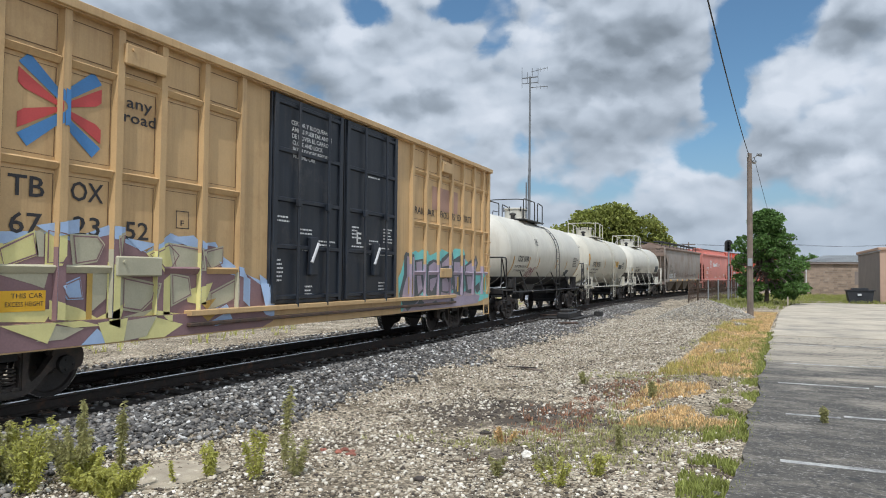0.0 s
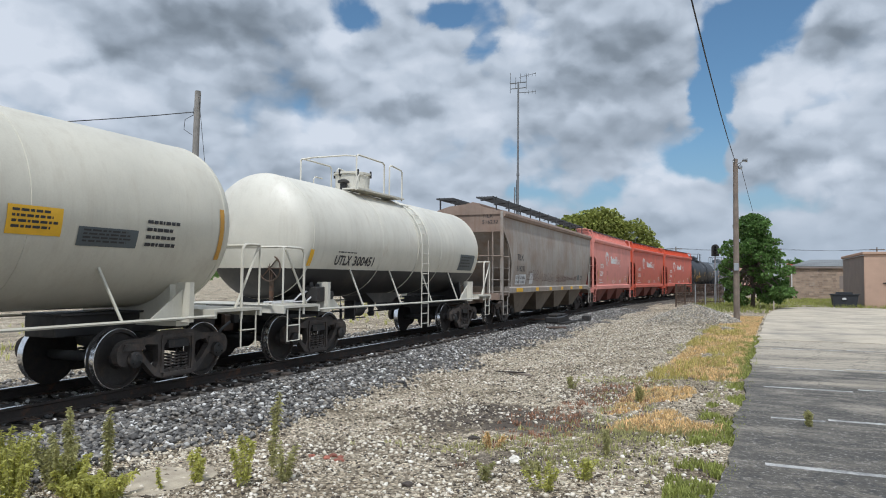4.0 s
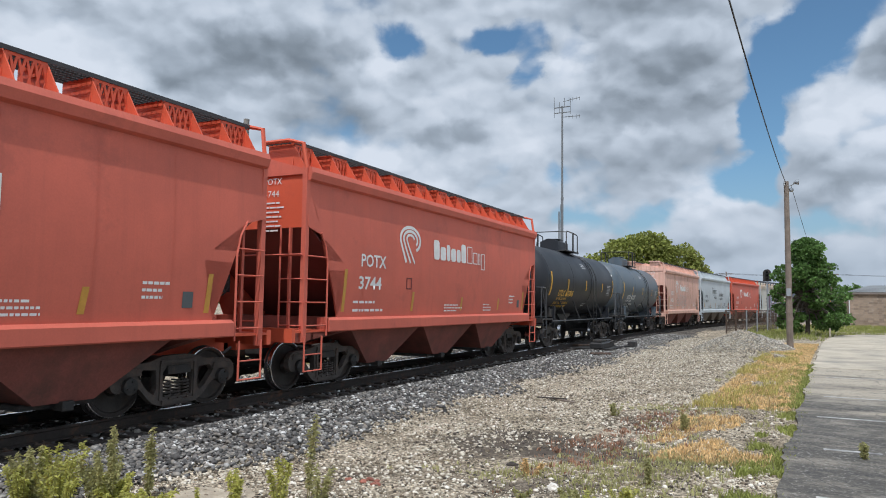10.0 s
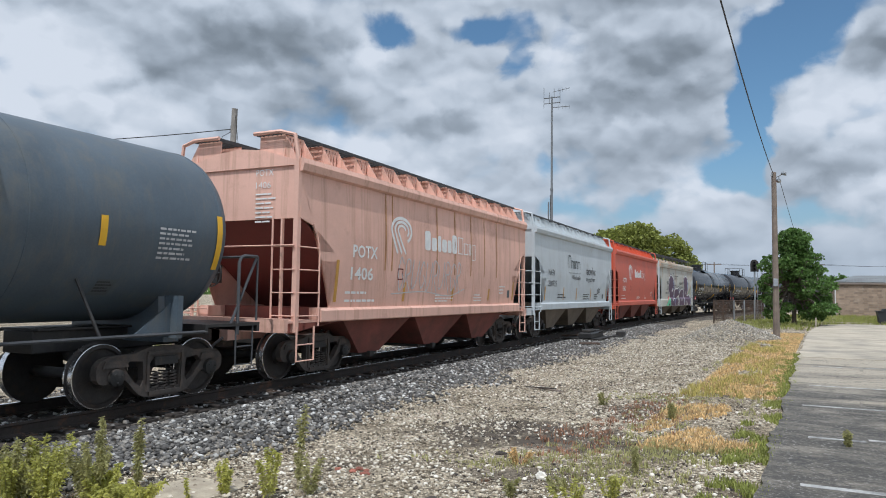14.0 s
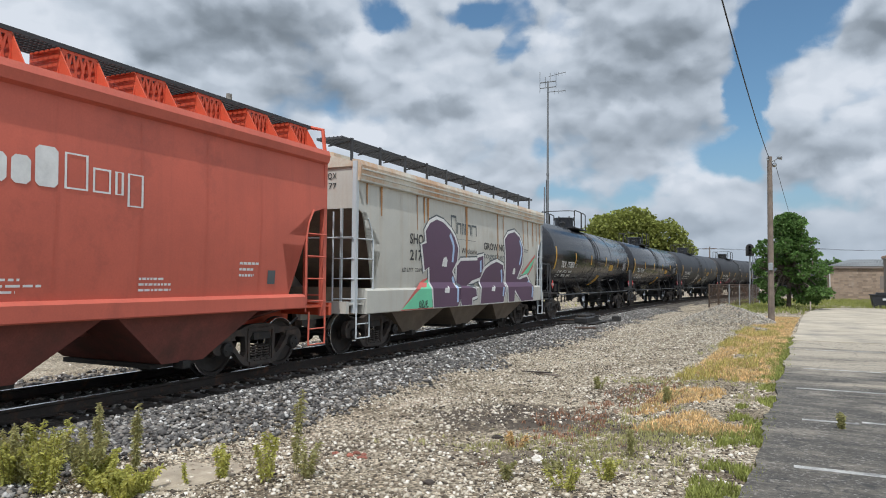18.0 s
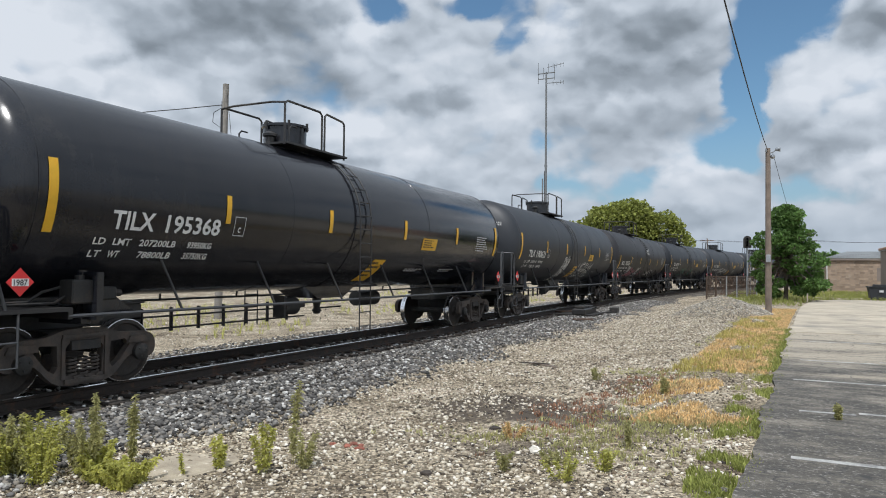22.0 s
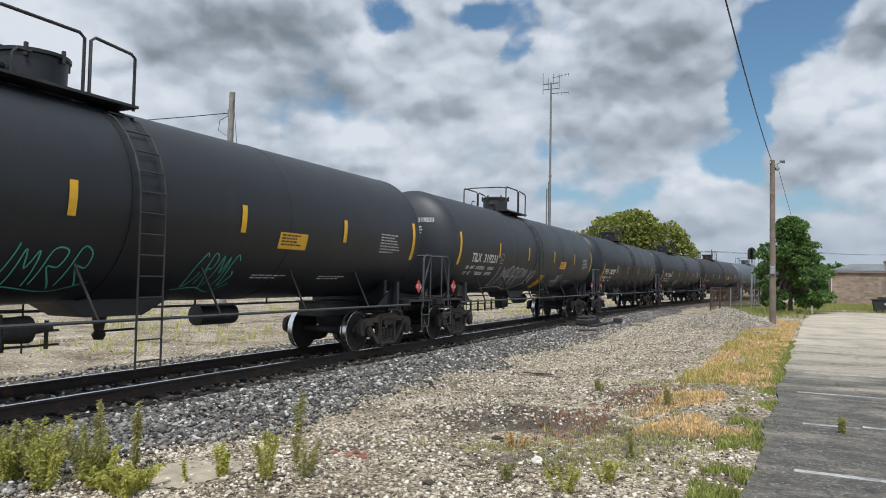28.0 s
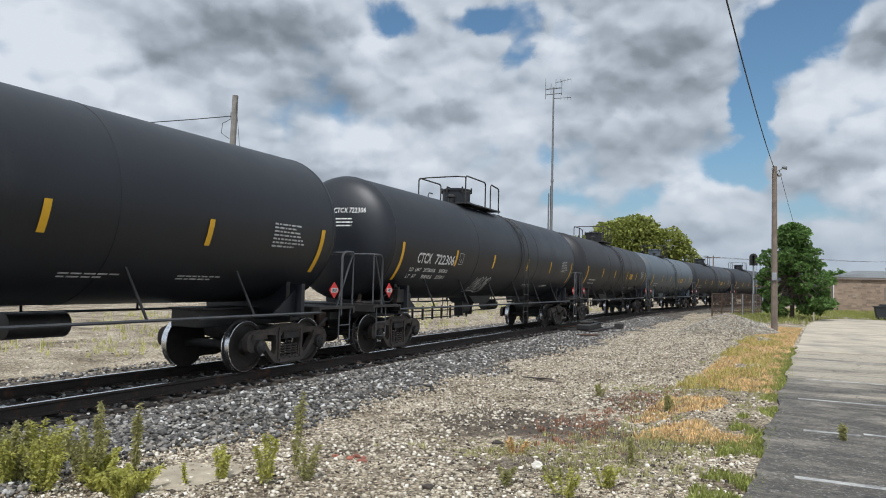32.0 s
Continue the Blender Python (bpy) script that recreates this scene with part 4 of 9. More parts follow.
    if sheet:
        # diamond placard in its holder near each end
        for s in (-1, 1):
            y = s * (hl - 0.45)
            bm = BM()
            prism(bm, [(y - 0.17, 1.50), (y, 1.33), (y + 0.17, 1.50), (y, 1.67)], 1.435, 1.445)
            p = part("placard", bm, M_PLACARD, car, "red diamond hazard placard")
            bm = BM()
            prism(bm, [(y - 0.105, 1.455), (y + 0.105, 1.455), (y + 0.105, 1.545), (y - 0.105, 1.545)], 1.446, 1.449)
            part("placard_panel", bm, M_WHITE, p)
            bm = letters("1987", 0.075, 0.17, 0.02)
            for v in bm.verts:
                v.co = Vector((1.452, y - 0.085 + v.co.x, 1.462 + v.co.y))
            link_mesh("placard_number", to_mesh("placard_number", bm, M_INK), p)
    return car


def scribble(u, v, w, h, n, seed, width):
    """A spray tag: hooked letter strokes with loops, and a flourish under them."""
    rng = random.Random(seed)
    out = []
    step = w / n
    for i in range(n):
        x = u + step * i
        kind = rng.randrange(4)
        s = step * 1.15
        jit = lambda a, b: (x + s * (a + rng.uniform(-0.07, 0.07)) + b * h * 0.12, v + h * (b + rng.uniform(-0.06, 0.06)))
        if kind == 0:
            line = [jit(0.1, 0.95), jit(0.15, 0.1), jit(0.55, 0.15), jit(0.75, 0.6), jit(0.8, 1.0)]
        elif kind == 1:
            line = [jit(0.75, 0.85), jit(0.4, 1.0), jit(0.1, 0.55), jit(0.35, 0.05), jit(0.75, 0.3), jit(0.6, 0.5)]
        elif kind == 2:
            line = [jit(0.1, 0.0), jit(0.2, 0.9), jit(0.45, 0.45), jit(0.65, 0.95), jit(0.8, 0.05)]
        else:
            line = [jit(0.15, 0.05), jit(0.2, 0.95), jit(0.65, 0.9), jit(0.6, 0.55), jit(0.25, 0.5), jit(0.8, -0.05)]
        out += stroke(smooth_line(line), width)
    out += stroke(smooth_line([(u - 0.05 * w, v - 0.10 * h), (u + 0.4 * w, v - 0.02 * h), (u + 0.8 * w, v - 0.16 * h), (u + 1.08 * w, v + 0.1 * h)]), width * 0.7)
    return out


def block_letters(word, u, v, h, gap, width):
    """Outlined hand lettering from straight strokes, for plain words."""
    G = {"N": [[(0, 0), (0, 1), (1, 0), (1, 1)]], "E": [[(1, 0), (0, 0), (0, 1), (1, 1)], [(0, 0.5), (0.8, 0.5)]], "P": [[(0, 0), (0, 1), (1, 0.9), (1, 0.5), (0, 0.45)]],
         "A": [[(0, 0), (0.5, 1), (1, 0)], [(0.25, 0.4), (0.75, 0.4)]], "L": [[(0, 1), (0, 0), (1, 0)]]}
    out = []
    for i, ch in enumerate(word):
        for line in G[ch]:
            for d in (-0.035, 0.035):
                out += stroke([(u + i * gap + (p[0] + p[1] * 0.25) * gap * 0.72 + d, v + p[1] * h + d) for p in line], width)
    return out


# ---- covered hopper cars ----
def hopper_car(sf, sr, label, side, end, slope, under, roof=None, hl=6.3, zs=1.12, sill_h=0.27, ztop=3.95, zchord=4.2, cut=None, bulge=0.05, bays=3, seams=8, grate_posts=True, lattice=True, post_mat=None, rail_style="potash"):
    """A covered hopper: side sheets with cut corners, slope sheets, end frames with ladders, hoppers below, roof with running boards."""
    car, half = start_car("covered_hopper_car", label, sf, sr, "hopper car")
    roof = roof or side
    post = post_mat or end
    z1 = zs + sill_h
    cut = cut or [(-hl, 3.08), (-hl + 0.45, 2.95), (-hl + 1.32, 2.36), (-hl + 1.05, z1)]
    key = ("hop", hl, zs, sill_h, ztop, zchord, bulge, round(half, 2), rail_style, tuple(cut))
    X0 = 1.50

    def surf_x(z):
        k = min(1, max(0, (z - z1) / (ztop - z1)))
        return X0 + bulge * math.sin(math.pi * min(1, k * 1.05)) + 0.02 * k

    for sx in (-1, 1):
        def sheet(bm, sx=sx):
            # outline of the side, cut at both ends, split into strips that follow the bulge
            low = [c for c in cut]
            outline = [(c[0], c[1]) for c in low] + [(-c[0], c[1]) for c in reversed(low)] + [(hl, ztop), (-hl, ztop)]
            vs = [bm.verts.new((0, y, z)) for y, z in outline]
            bm.faces.new(vs)
            bmesh.ops.triangulate(bm, faces=bm.faces, ngon_method="EAR_CLIP")
            n = 14
            for i in range(1, n):
                bmesh.ops.bisect_plane(bm, geom=bm.verts[:] + bm.edges[:] + bm.faces[:], plane_co=(0, 0, z1 + (ztop - z1) * i / n), plane_no=(0, 0, 1))
            for v in bm.verts:
                v.co.x = sx * surf_x(v.co.z)
            g = bmesh.ops.extrude_face_region(bm, geom=bm.faces[:])
            for v in [e for e in g["geom"] if isinstance(e, bmesh.types.BMVert)]:
                v.co.x -= sx * 0.03
        shared(key + (sx,), "side_sheet", sheet, side, car, smooth=True)

        def sill(bm, sx=sx):
            pts = [(sx * 1.30, zs + 0.05), (sx * 1.40, zs), (sx * 1.58, zs), (sx * 1.60, zs + 0.02), (sx * 1.60, z1 - 0.05), (sx * 1.54, z1), (sx * 1.30, z1)]
            prism(bm, pts, cut[-1][0] - 0.38, -cut[-1][0] + 0.38, "y")
        shared(key + (sx,), "side_sill", sill, side, car)

        def chord(bm, sx=sx):
            pts = [(sx * 1.49, ztop - 0.03), (sx * 1.60, ztop + 0.02), (sx * 1.635, zchord - 0.10), (sx * 1.60, zchord), (sx * 1.40, zchord + 0.03), (sx * 1.40, ztop - 0.03)]
            prism(bm, pts, -hl - 0.02, hl + 0.02, "y")
        shared(key + (sx,), "top_chord", chord, roof, car)
    # vertical weld seams on the near side
    for i in range(seams):
        y = -hl + 1.9 + (2 * hl - 3.8) * i / (seams - 1)

        def seam(bm, y=y):
            zz = [z1 + 0.01 + (ztop - z1 - 0.02) * k / 10 for k in range(11)]
            for a, b in zip(zz, zz[1:]):
                vs = [bm.verts.new(p) for p in ((surf_x(a) + 0.004, y - 0.012, a), (surf_x(a) + 0.004, y + 0.012, a), (surf_x(b) + 0.004, y + 0.012, b), (surf_x(b) + 0.004, y - 0.012, b))]
                bm.faces.new(vs)
        shared(key + ("seam", i), "weld_seam", seam, side, car)

    def roof_mesh(bm):
        prism(bm, [(-1.42, zchord - 0.02), (-0.6, zchord + 0.22), (0, zchord + 0.28), (0.6, zchord + 0.22), (1.42, zchord - 0.02), (1.42, zchord - 0.12), (-1.42, zchord - 0.12)], -hl, hl, "y")
    shared(key, "roof", roof_mesh, roof, car)
    shared(key, "hatch", lambda bm: prism(bm, [(-0.32, zchord + 0.22), (-0.28, zchord + 0.40), (0, zchord + 0.46), (0.28, zchord + 0.40), (0.32, zchord + 0.22)], -hl + 0.9, hl - 0.9, "y"), roof, car)
    zb = zchord + 0.50
    for sx in (-1, 1):
        def board(bm, sx=sx):
            a, b = sx * 0.48, sx * 1.12
            y = -hl - 0.05
            for k in range(7):
                x = a + (b - a) * k / 6
                box(bm, min(x, x + sx * 0.015), max(x, x + sx * 0.015), -hl - 0.05, hl + 0.05, zb - 0.01, zb + 0.05)
            while y < hl + 0.05:
                vs = [bm.verts.new(q) for q in ((a, y, zb - 0.005), (b, y, zb - 0.005), (b, y + 0.012, zb + 0.04), (a, y + 0.012, zb + 0.04))]
                bm.faces.new(vs)
                y += 0.06
        shared(key + (sx,), "running_board", board, M_GRATE, car)
    n = 11
    for i in range(n):
        y = -hl + 0.35 + (2 * hl - 0.7) * i / (n - 1)

        for sx in (-1, 1):
            def bracket(bm, y=y, sx=sx):
                if lattice:
                    # pierced plate: lozenge holes in a leaning panel
                    lo, hi = zchord - 0.04, zb
                    loops = [[(y - 0.34, lo), (y + 0.34, lo), (y + 0.26, hi), (y - 0.26, hi)]]
                    mid = (lo + hi) / 2
                    for q in range(-2, 3):
                        c = y + q * 0.105
                        loops.append([(c - 0.042, mid), (c, mid - 0.20), (c + 0.042, mid), (c, mid + 0.20)])
                    for q in range(-2, 2):
                        c = y + (q + 0.5) * 0.105
                        loops.append([(c - 0.028, hi - 0.05), (c, hi - 0.16), (c + 0.028, hi - 0.05)])
                        loops.append([(c - 0.028, lo + 0.05), (c + 0.028, lo + 0.05), (c, lo + 0.16)])
                    edges = []
                    for loop in loops:
                        vs = [bm.verts.new((sx * 1.10, u, w)) for u, w in loop]
                        edges += [bm.edges.new((vs[k], vs[(k + 1) % len(vs)])) for k in range(len(vs))]
                    bmesh.ops.triangle_fill(bm, edges=edges, use_beauty=True)
                    g = bmesh.ops.extrude_face_region(bm, geom=bm.faces[:])
                    for v in [e for e in g["geom"] if isinstance(e, bmesh.types.BMVert)]:
                        v.co.x += sx * 0.02
                else:
                    prism(bm, [(y - 0.035, zchord + 0.02), (y + 0.035, zchord + 0.02), (y + 0.035, zb + 0.07), (y - 0.035, zb + 0.07)], sx * 1.12, sx * 1.16)
                    rod(bm, (sx * 1.12, y, zb), (sx * 0.5, y + 0.03, zb - 0.06), 0.02, 5)
            shared(key + ("b", i, sx), "running_board_bracket", bracket, end if lattice else M_GRATE, car)
            if lattice:
                for u in (y - 0.29, y + 0.27):
                    shared(key + ("g", i, sx, u > y), "bracket_gusset", lambda bm, u=u, sx=sx: prism(bm, [(sx * 0.5, zb), (sx * 1.09, zb), (sx * 1.42, zchord - 0.02), (sx * 0.5, zchord + 0.16)], u, u + 0.02, "y"), end, car)
    for s in (-1, 1):
        q = pose(0, 0, 0, 0, 0, 0 if s < 0 else 180)

        def end_sheet(bm):
            z0 = cut[0][1]
            prism(bm, [(-1.48, z0), (1.48, z0), (1.48, zchord - 0.05), (0.6, zchord + 0.22), (-0.6, zchord + 0.22), (-1.48, zchord - 0.05)], -hl + 0.045, -hl + 0.10, "y")
        shared(key + ("es",), "end_sheet", end_sheet, end, car, m=q)
        # most cars pass a darker slope colour, which paints in the cut corner's shade
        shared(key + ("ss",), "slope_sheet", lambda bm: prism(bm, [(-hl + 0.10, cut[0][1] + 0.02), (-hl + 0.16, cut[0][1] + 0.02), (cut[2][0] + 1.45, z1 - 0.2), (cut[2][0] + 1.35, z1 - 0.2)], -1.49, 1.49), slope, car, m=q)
        shared(key + ("cs",), "end_sill", lambda bm: (box(bm, -0.32, 0.32, -half - 1.75, -half + 2.2, 0.78, 1.08), box(bm, -1.5, 1.5, -hl - 0.32, -hl - 0.22, 0.95, 1.2), box(bm, -1.5, 1.5, -hl - 0.22, -hl + 0.75, 1.12, 1.16)), end, car, m=q)
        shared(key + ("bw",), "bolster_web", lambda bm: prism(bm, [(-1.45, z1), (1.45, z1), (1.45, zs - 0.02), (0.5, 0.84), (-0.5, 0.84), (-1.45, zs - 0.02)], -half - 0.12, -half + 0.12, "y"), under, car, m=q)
        for sx in (-1, 1):
            shared(key + ("cp", sx), "corner_post", lambda bm, sx=sx: (box(bm, min(sx * 1.44, sx * 1.54), max(sx * 1.44, sx * 1.54), -hl - 0.06, -hl + 0.04, 0.95, zchord - 0.02), box(bm, min(sx * 1.1, sx * 1.14), max(sx * 1.1, sx * 1.14), -hl + 0.0, -hl + 0.06, 1.1, cut[0][1])), post, car, m=q)

            def side_ladder(bm, sx=sx):
                x = sx * 1.56
                pipe(bm, [(x, -hl + 0.62, 1.05), (x, -hl + 0.62, 2.45), (x, -hl + 0.55, 2.75), (x, -hl + 0.40, 3.0)], 0.02)
                for z in (1.25, 1.68, 2.11, 2.54):
                    rod(bm, (x, -hl - 0.02, z), (x, -hl + 0.62, z), 0.014, 6)
            shared(key + ("sl", sx), "side_ladder", side_ladder, post, car, m=q)

            def end_ladder(bm, sx=sx):
                y = -hl - 0.08
                rod(bm, (sx * 0.98, y, 1.1), (sx * 0.98, y, 3.12), 0.02, 6)
                for z in (1.25, 1.68, 2.11, 2.54):
                    rod(bm, (sx * 0.98, y, z), (sx * 1.5, y, z), 0.014, 6)
            shared(key + ("el", sx), "end_ladder", end_ladder, post, car, m=q)

            def stirrup(bm, sx=sx):
                x = sx * 1.55
                pipe(bm, [(x, -hl - 0.02, 1.05), (x, -hl - 0.02, 0.42), (x, -hl + 0.5, 0.42), (x, -hl + 0.5, 1.05)], 0.02)
                rod(bm, (x, -hl - 0.02, 0.72), (x, -hl + 0.5, 0.72), 0.014, 6)
            shared(key + ("st", sx), "stirrup_step", stirrup, post, car, m=q)
        # cross rails at the end
        shared(key + ("cr",), "end_handrail", lambda bm: (rod(bm, (-1.5, -hl - 0.1, 2.56), (1.5, -hl - 0.1, 2.56), 0.016, 6), rod(bm, (-1.5, -hl - 0.1, 1.35), (-0.6, -hl - 0.1, 1.35), 0.016, 6)), post, car, m=q)
        if lattice:
            for sx in (-1, 1):
                shared(key + ("ch", sx), "corner_hoop", lambda bm, sx=sx: pipe(bm, [(sx * 1.5, -hl - 0.02, zchord - 0.05), (sx * 1.42, -hl - 0.04, zb - 0.05), (sx * 1.1, -hl - 0.06, zb + 0.03), (sx * 0.45, -hl - 0.06, zb + 0.03)], 0.04), end, car, m=q)
    # brake wheel on the leading end
    def brake(bm):
        y = -hl - 0.16
        for k in range(16):
            a, b = 2 * math.pi * k / 16, 2 * math.pi * (k + 1) / 16
            rod(bm, (-0.45 + 0.27 * math.cos(a), y, 2.05 + 0.27 * math.sin(a)), (-0.45 + 0.27 * math.cos(b), y, 2.05 + 0.27 * math.sin(b)), 0.016, 5)
        rod(bm, (-0.72, y, 2.05), (-0.18, y, 2.05), 0.012, 5)
        rod(bm, (-0.45, y, 1.78), (-0.45, y, 2.32), 0.012, 5)
        box(bm, -0.6, -0.3, y + 0.02, y + 0.14, 1.85, 2.2)
    shared(key, "brake_wheel", brake, M_LOWBLACK, car)
    # hoppers
    span = 2 * (hl - 1.6)
    for i in range(bays):
        yc = -span / 2 + span * (i + 0.5) / bays
        w = span / bays / 2

        def bay(bm, yc=yc, w=w):
            a = [(-1.42, yc - w, zs + 0.08), (1.42, yc - w, zs + 0.08), (1.42, yc + w, zs + 0.08), (-1.42, yc + w, zs + 0.08)]
            b = [(-1.12, yc - 0.42, 0.36), (1.12, yc - 0.42, 0.36), (1.12, yc + 0.42, 0.36), (-1.12, yc + 0.42, 0.36)]
            A = [bm.verts.new(p) for p in a]
            B = [bm.verts.new(p) for p in b]
            bm.faces.new(A)
            bm.faces.new(B)
            for k in range(4):
                bm.faces.new((A[k], A[(k + 1) % 4], B[(k + 1) % 4], B[k]))
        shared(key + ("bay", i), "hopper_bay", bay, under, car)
        shared(key + ("gate", i), "outlet_gate", lambda bm, yc=yc: (box(bm, -1.0, 1.0, yc - 0.52, yc + 0.52, 0.29, 0.36), box(bm, 1.0, 1.2, yc - 0.08, yc + 0.08, 0.26, 0.38)), M_STEEL, car)
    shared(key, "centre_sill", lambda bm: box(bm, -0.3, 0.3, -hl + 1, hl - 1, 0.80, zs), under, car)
    pad = [0.008]

    def surf(y, z, c):
        if z < z1:
            return 1.60 + pad[0]
        return surf_x(z) + pad[0]
    return car, surf, pad


def mark(car, surf, text, y, z, h, w=None, mm=None, bold=0.012, cuts=(), slant=0.0, name="lettering"):
    return lay(letters(text, h, w, bold, slant), surf, y, z, 0.16, cuts, name, mm or M_WHITE, car)


def small(car, surf, rows, y, z, w, h, seed, mm=None, cuts=()):
    return lay(bars(rows, w, h, 0.42, seed), surf, y, z, 0.2, cuts, "small_print", mm or M_WHITE, car)


def patch(car, surf, shapes, mm, name="painted_patch", label="", cuts=(), cut_v=0.16):
    return lay(polys(*shapes), surf, 0, 0, cut_v, cuts, name, mm, car, label)


def rect(y0, y1, z0, z1, lean=0.0):
    return [(y0 - lean, z0), (y1 - lean, z0), (y1, z1), (y0, z1)]


def arc_band(cx, cz, r0, r1, a0, a1, n=10, ky=1.0):
    """A bent band between two radii, degrees anticlockwise from +u."""
    aa = [radians(a0 + (a1 - a0) * k / n) for k in range(n + 1)]
    return [(cx + ky * r1 * math.cos(a), cz + r1 * math.sin(a)) for a in aa] + [(cx + ky * r0 * math.cos(a), cz + r0 * math.sin(a)) for a in reversed(aa)]


def potash_livery(sf, sr, label, side, end, number, amber=True, tagged_over=False, paint=None):
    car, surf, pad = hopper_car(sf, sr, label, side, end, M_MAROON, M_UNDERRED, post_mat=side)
    paint = paint or M_WHITE
    mark(car, surf, "POTX", -4.52, 2.44, 0.27, 0.98, paint, 0.018)
    mark(car, surf, number, -4.58, 1.97, 0.27, 0.88, paint, 0.02)
    small(car, surf, 1, -4.75, 1.72, 1.25, 0.12, 1, paint)
    small(car, surf, 1, -4.75, 1.55, 1.2, 0.12, 2, paint)
    # swoosh emblem: three legs that sweep up into nested loops
    for i in range(3):
        r = 0.34 - 0.105 * i
        leg = [(-2.66 + 0.20 * i, 2.62), (-2.82 + 0.17 * i, 2.90), (-2.92 + 0.15 * i, 3.12)]
        loop = [(-2.46 + 1.38 * r * math.cos(radians(q)), 3.16 + 0.86 * r * math.sin(radians(q))) for q in range(165, -75 + 30 * i, -20)]
        patch(car, surf, stroke(smooth_line(leg + loop, 2), 0.075 - 0.008 * i), paint, "emblem")
    # company word: plain upright lozenges, heavy ones and then thin open ones
    u = -1.28
    for w, z0, z1 in ((0.31, 2.78, 3.27), (0.31, 2.78, 3.12), (0.20, 2.78, 3.20), (0.29, 2.78, 3.12), (0.24, 2.78, 3.12), (0.30, 2.78, 3.28)):
        patch(car, surf, [[(u, z0 + 0.05), (u + 0.05, z0), (u + w - 0.05, z0), (u + w, z0 + 0.05), (u + w, z1 - 0.05), (u + w - 0.05, z1), (u + 0.05, z1), (u, z1 - 0.05)]], paint, "word_block")
        u += w + 0.05
    u += 0.03
    for w, z0, z1 in ((0.34, 2.78, 3.26), (0.28, 2.78, 3.12), (0.14, 2.78, 3.12), (0.27, 2.64, 3.12)):
        patch(car, surf, stroke([(u + 0.02, z0 + 0.02), (u + w - 0.02, z0 + 0.02), (u + w - 0.02, z1 - 0.02), (u + 0.02, z1 - 0.02)], 0.04, True), paint, "word_block")
        u += w + 0.06
    small(car, surf, 3, -0.6, 1.66, 1.15, 0.22, 3, paint)
    small(car, surf, 3, 1.9, 1.68, 0.62, 0.24, 4, paint)
    small(car, surf, 3, 3.9, 1.95, 0.55, 0.3, 5, paint)
    patch(car, surf, [rect(4.62, 4.82, 1.58, 1.82)], M_LOGOGREY, "data_plate")
    patch(car, surf, [rect(-2.62, -2.58, 2.0, 2.26), rect(-2.40, -2.36, 2.0, 2.26), rect(-2.62, -2.36, 2.24, 2.27), rect(-2.62, -2.36, 2.0, 2.03)], M_MAROON, "plate_frame")
    if amber:
        for y, h in ((-5.1, 0.85), (-2.3, 0.45), (0.4, 0.35), (3.0, 0.35), (5.1, 0.6)):
            patch(car, surf, [rect(y, y + 0.10, 1.50, 1.50 + h, 0.05)], M_AMBER, "reflector")
    # end lettering
    bm = letters("POTX", 0.13, 0.42)
    for v in bm.verts:
        v.co = Vector((0.45 + v.co.x, -6.3 + 0.03, 3.92 + v.co.y))
    link_mesh("end_lettering", to_mesh("end_lettering", bm, paint), car)
    bm = letters(number, 0.13, 0.36)
    for v in bm.verts:
        v.co = Vector((0.45 + v.co.x, -6.3 + 0.03, 3.68 + v.co.y))
    link_mesh("end_lettering", to_mesh("end_lettering", bm, paint), car)
    bm = bars(7, 0.55, 0.62, 0.34, 8, grain=(0.2, 0.5))
    for v in bm.verts:
        v.co = Vector((0.45 + v.co.x, -6.3 + 0.03, 3.58 + v.co.y))
    link_mesh("end_small_print", to_mesh("end_small_print", bm, paint), car)
    if tagged_over:
        patch(car, surf, scribble(-2.7, 1.75, 3.6, 0.75, 10, 21, 0.035), M_DIMWHITE, "graffiti", "faint white spray tag")
        for y in (-3.2, -2.9, -0.6, 0.5, 1.6, 2.6, 3.6):
            patch(car, surf, [rect(y, y + 0.05, 2.2, 3.93, 0.03)], M_RUN, "rust_run")
    return car


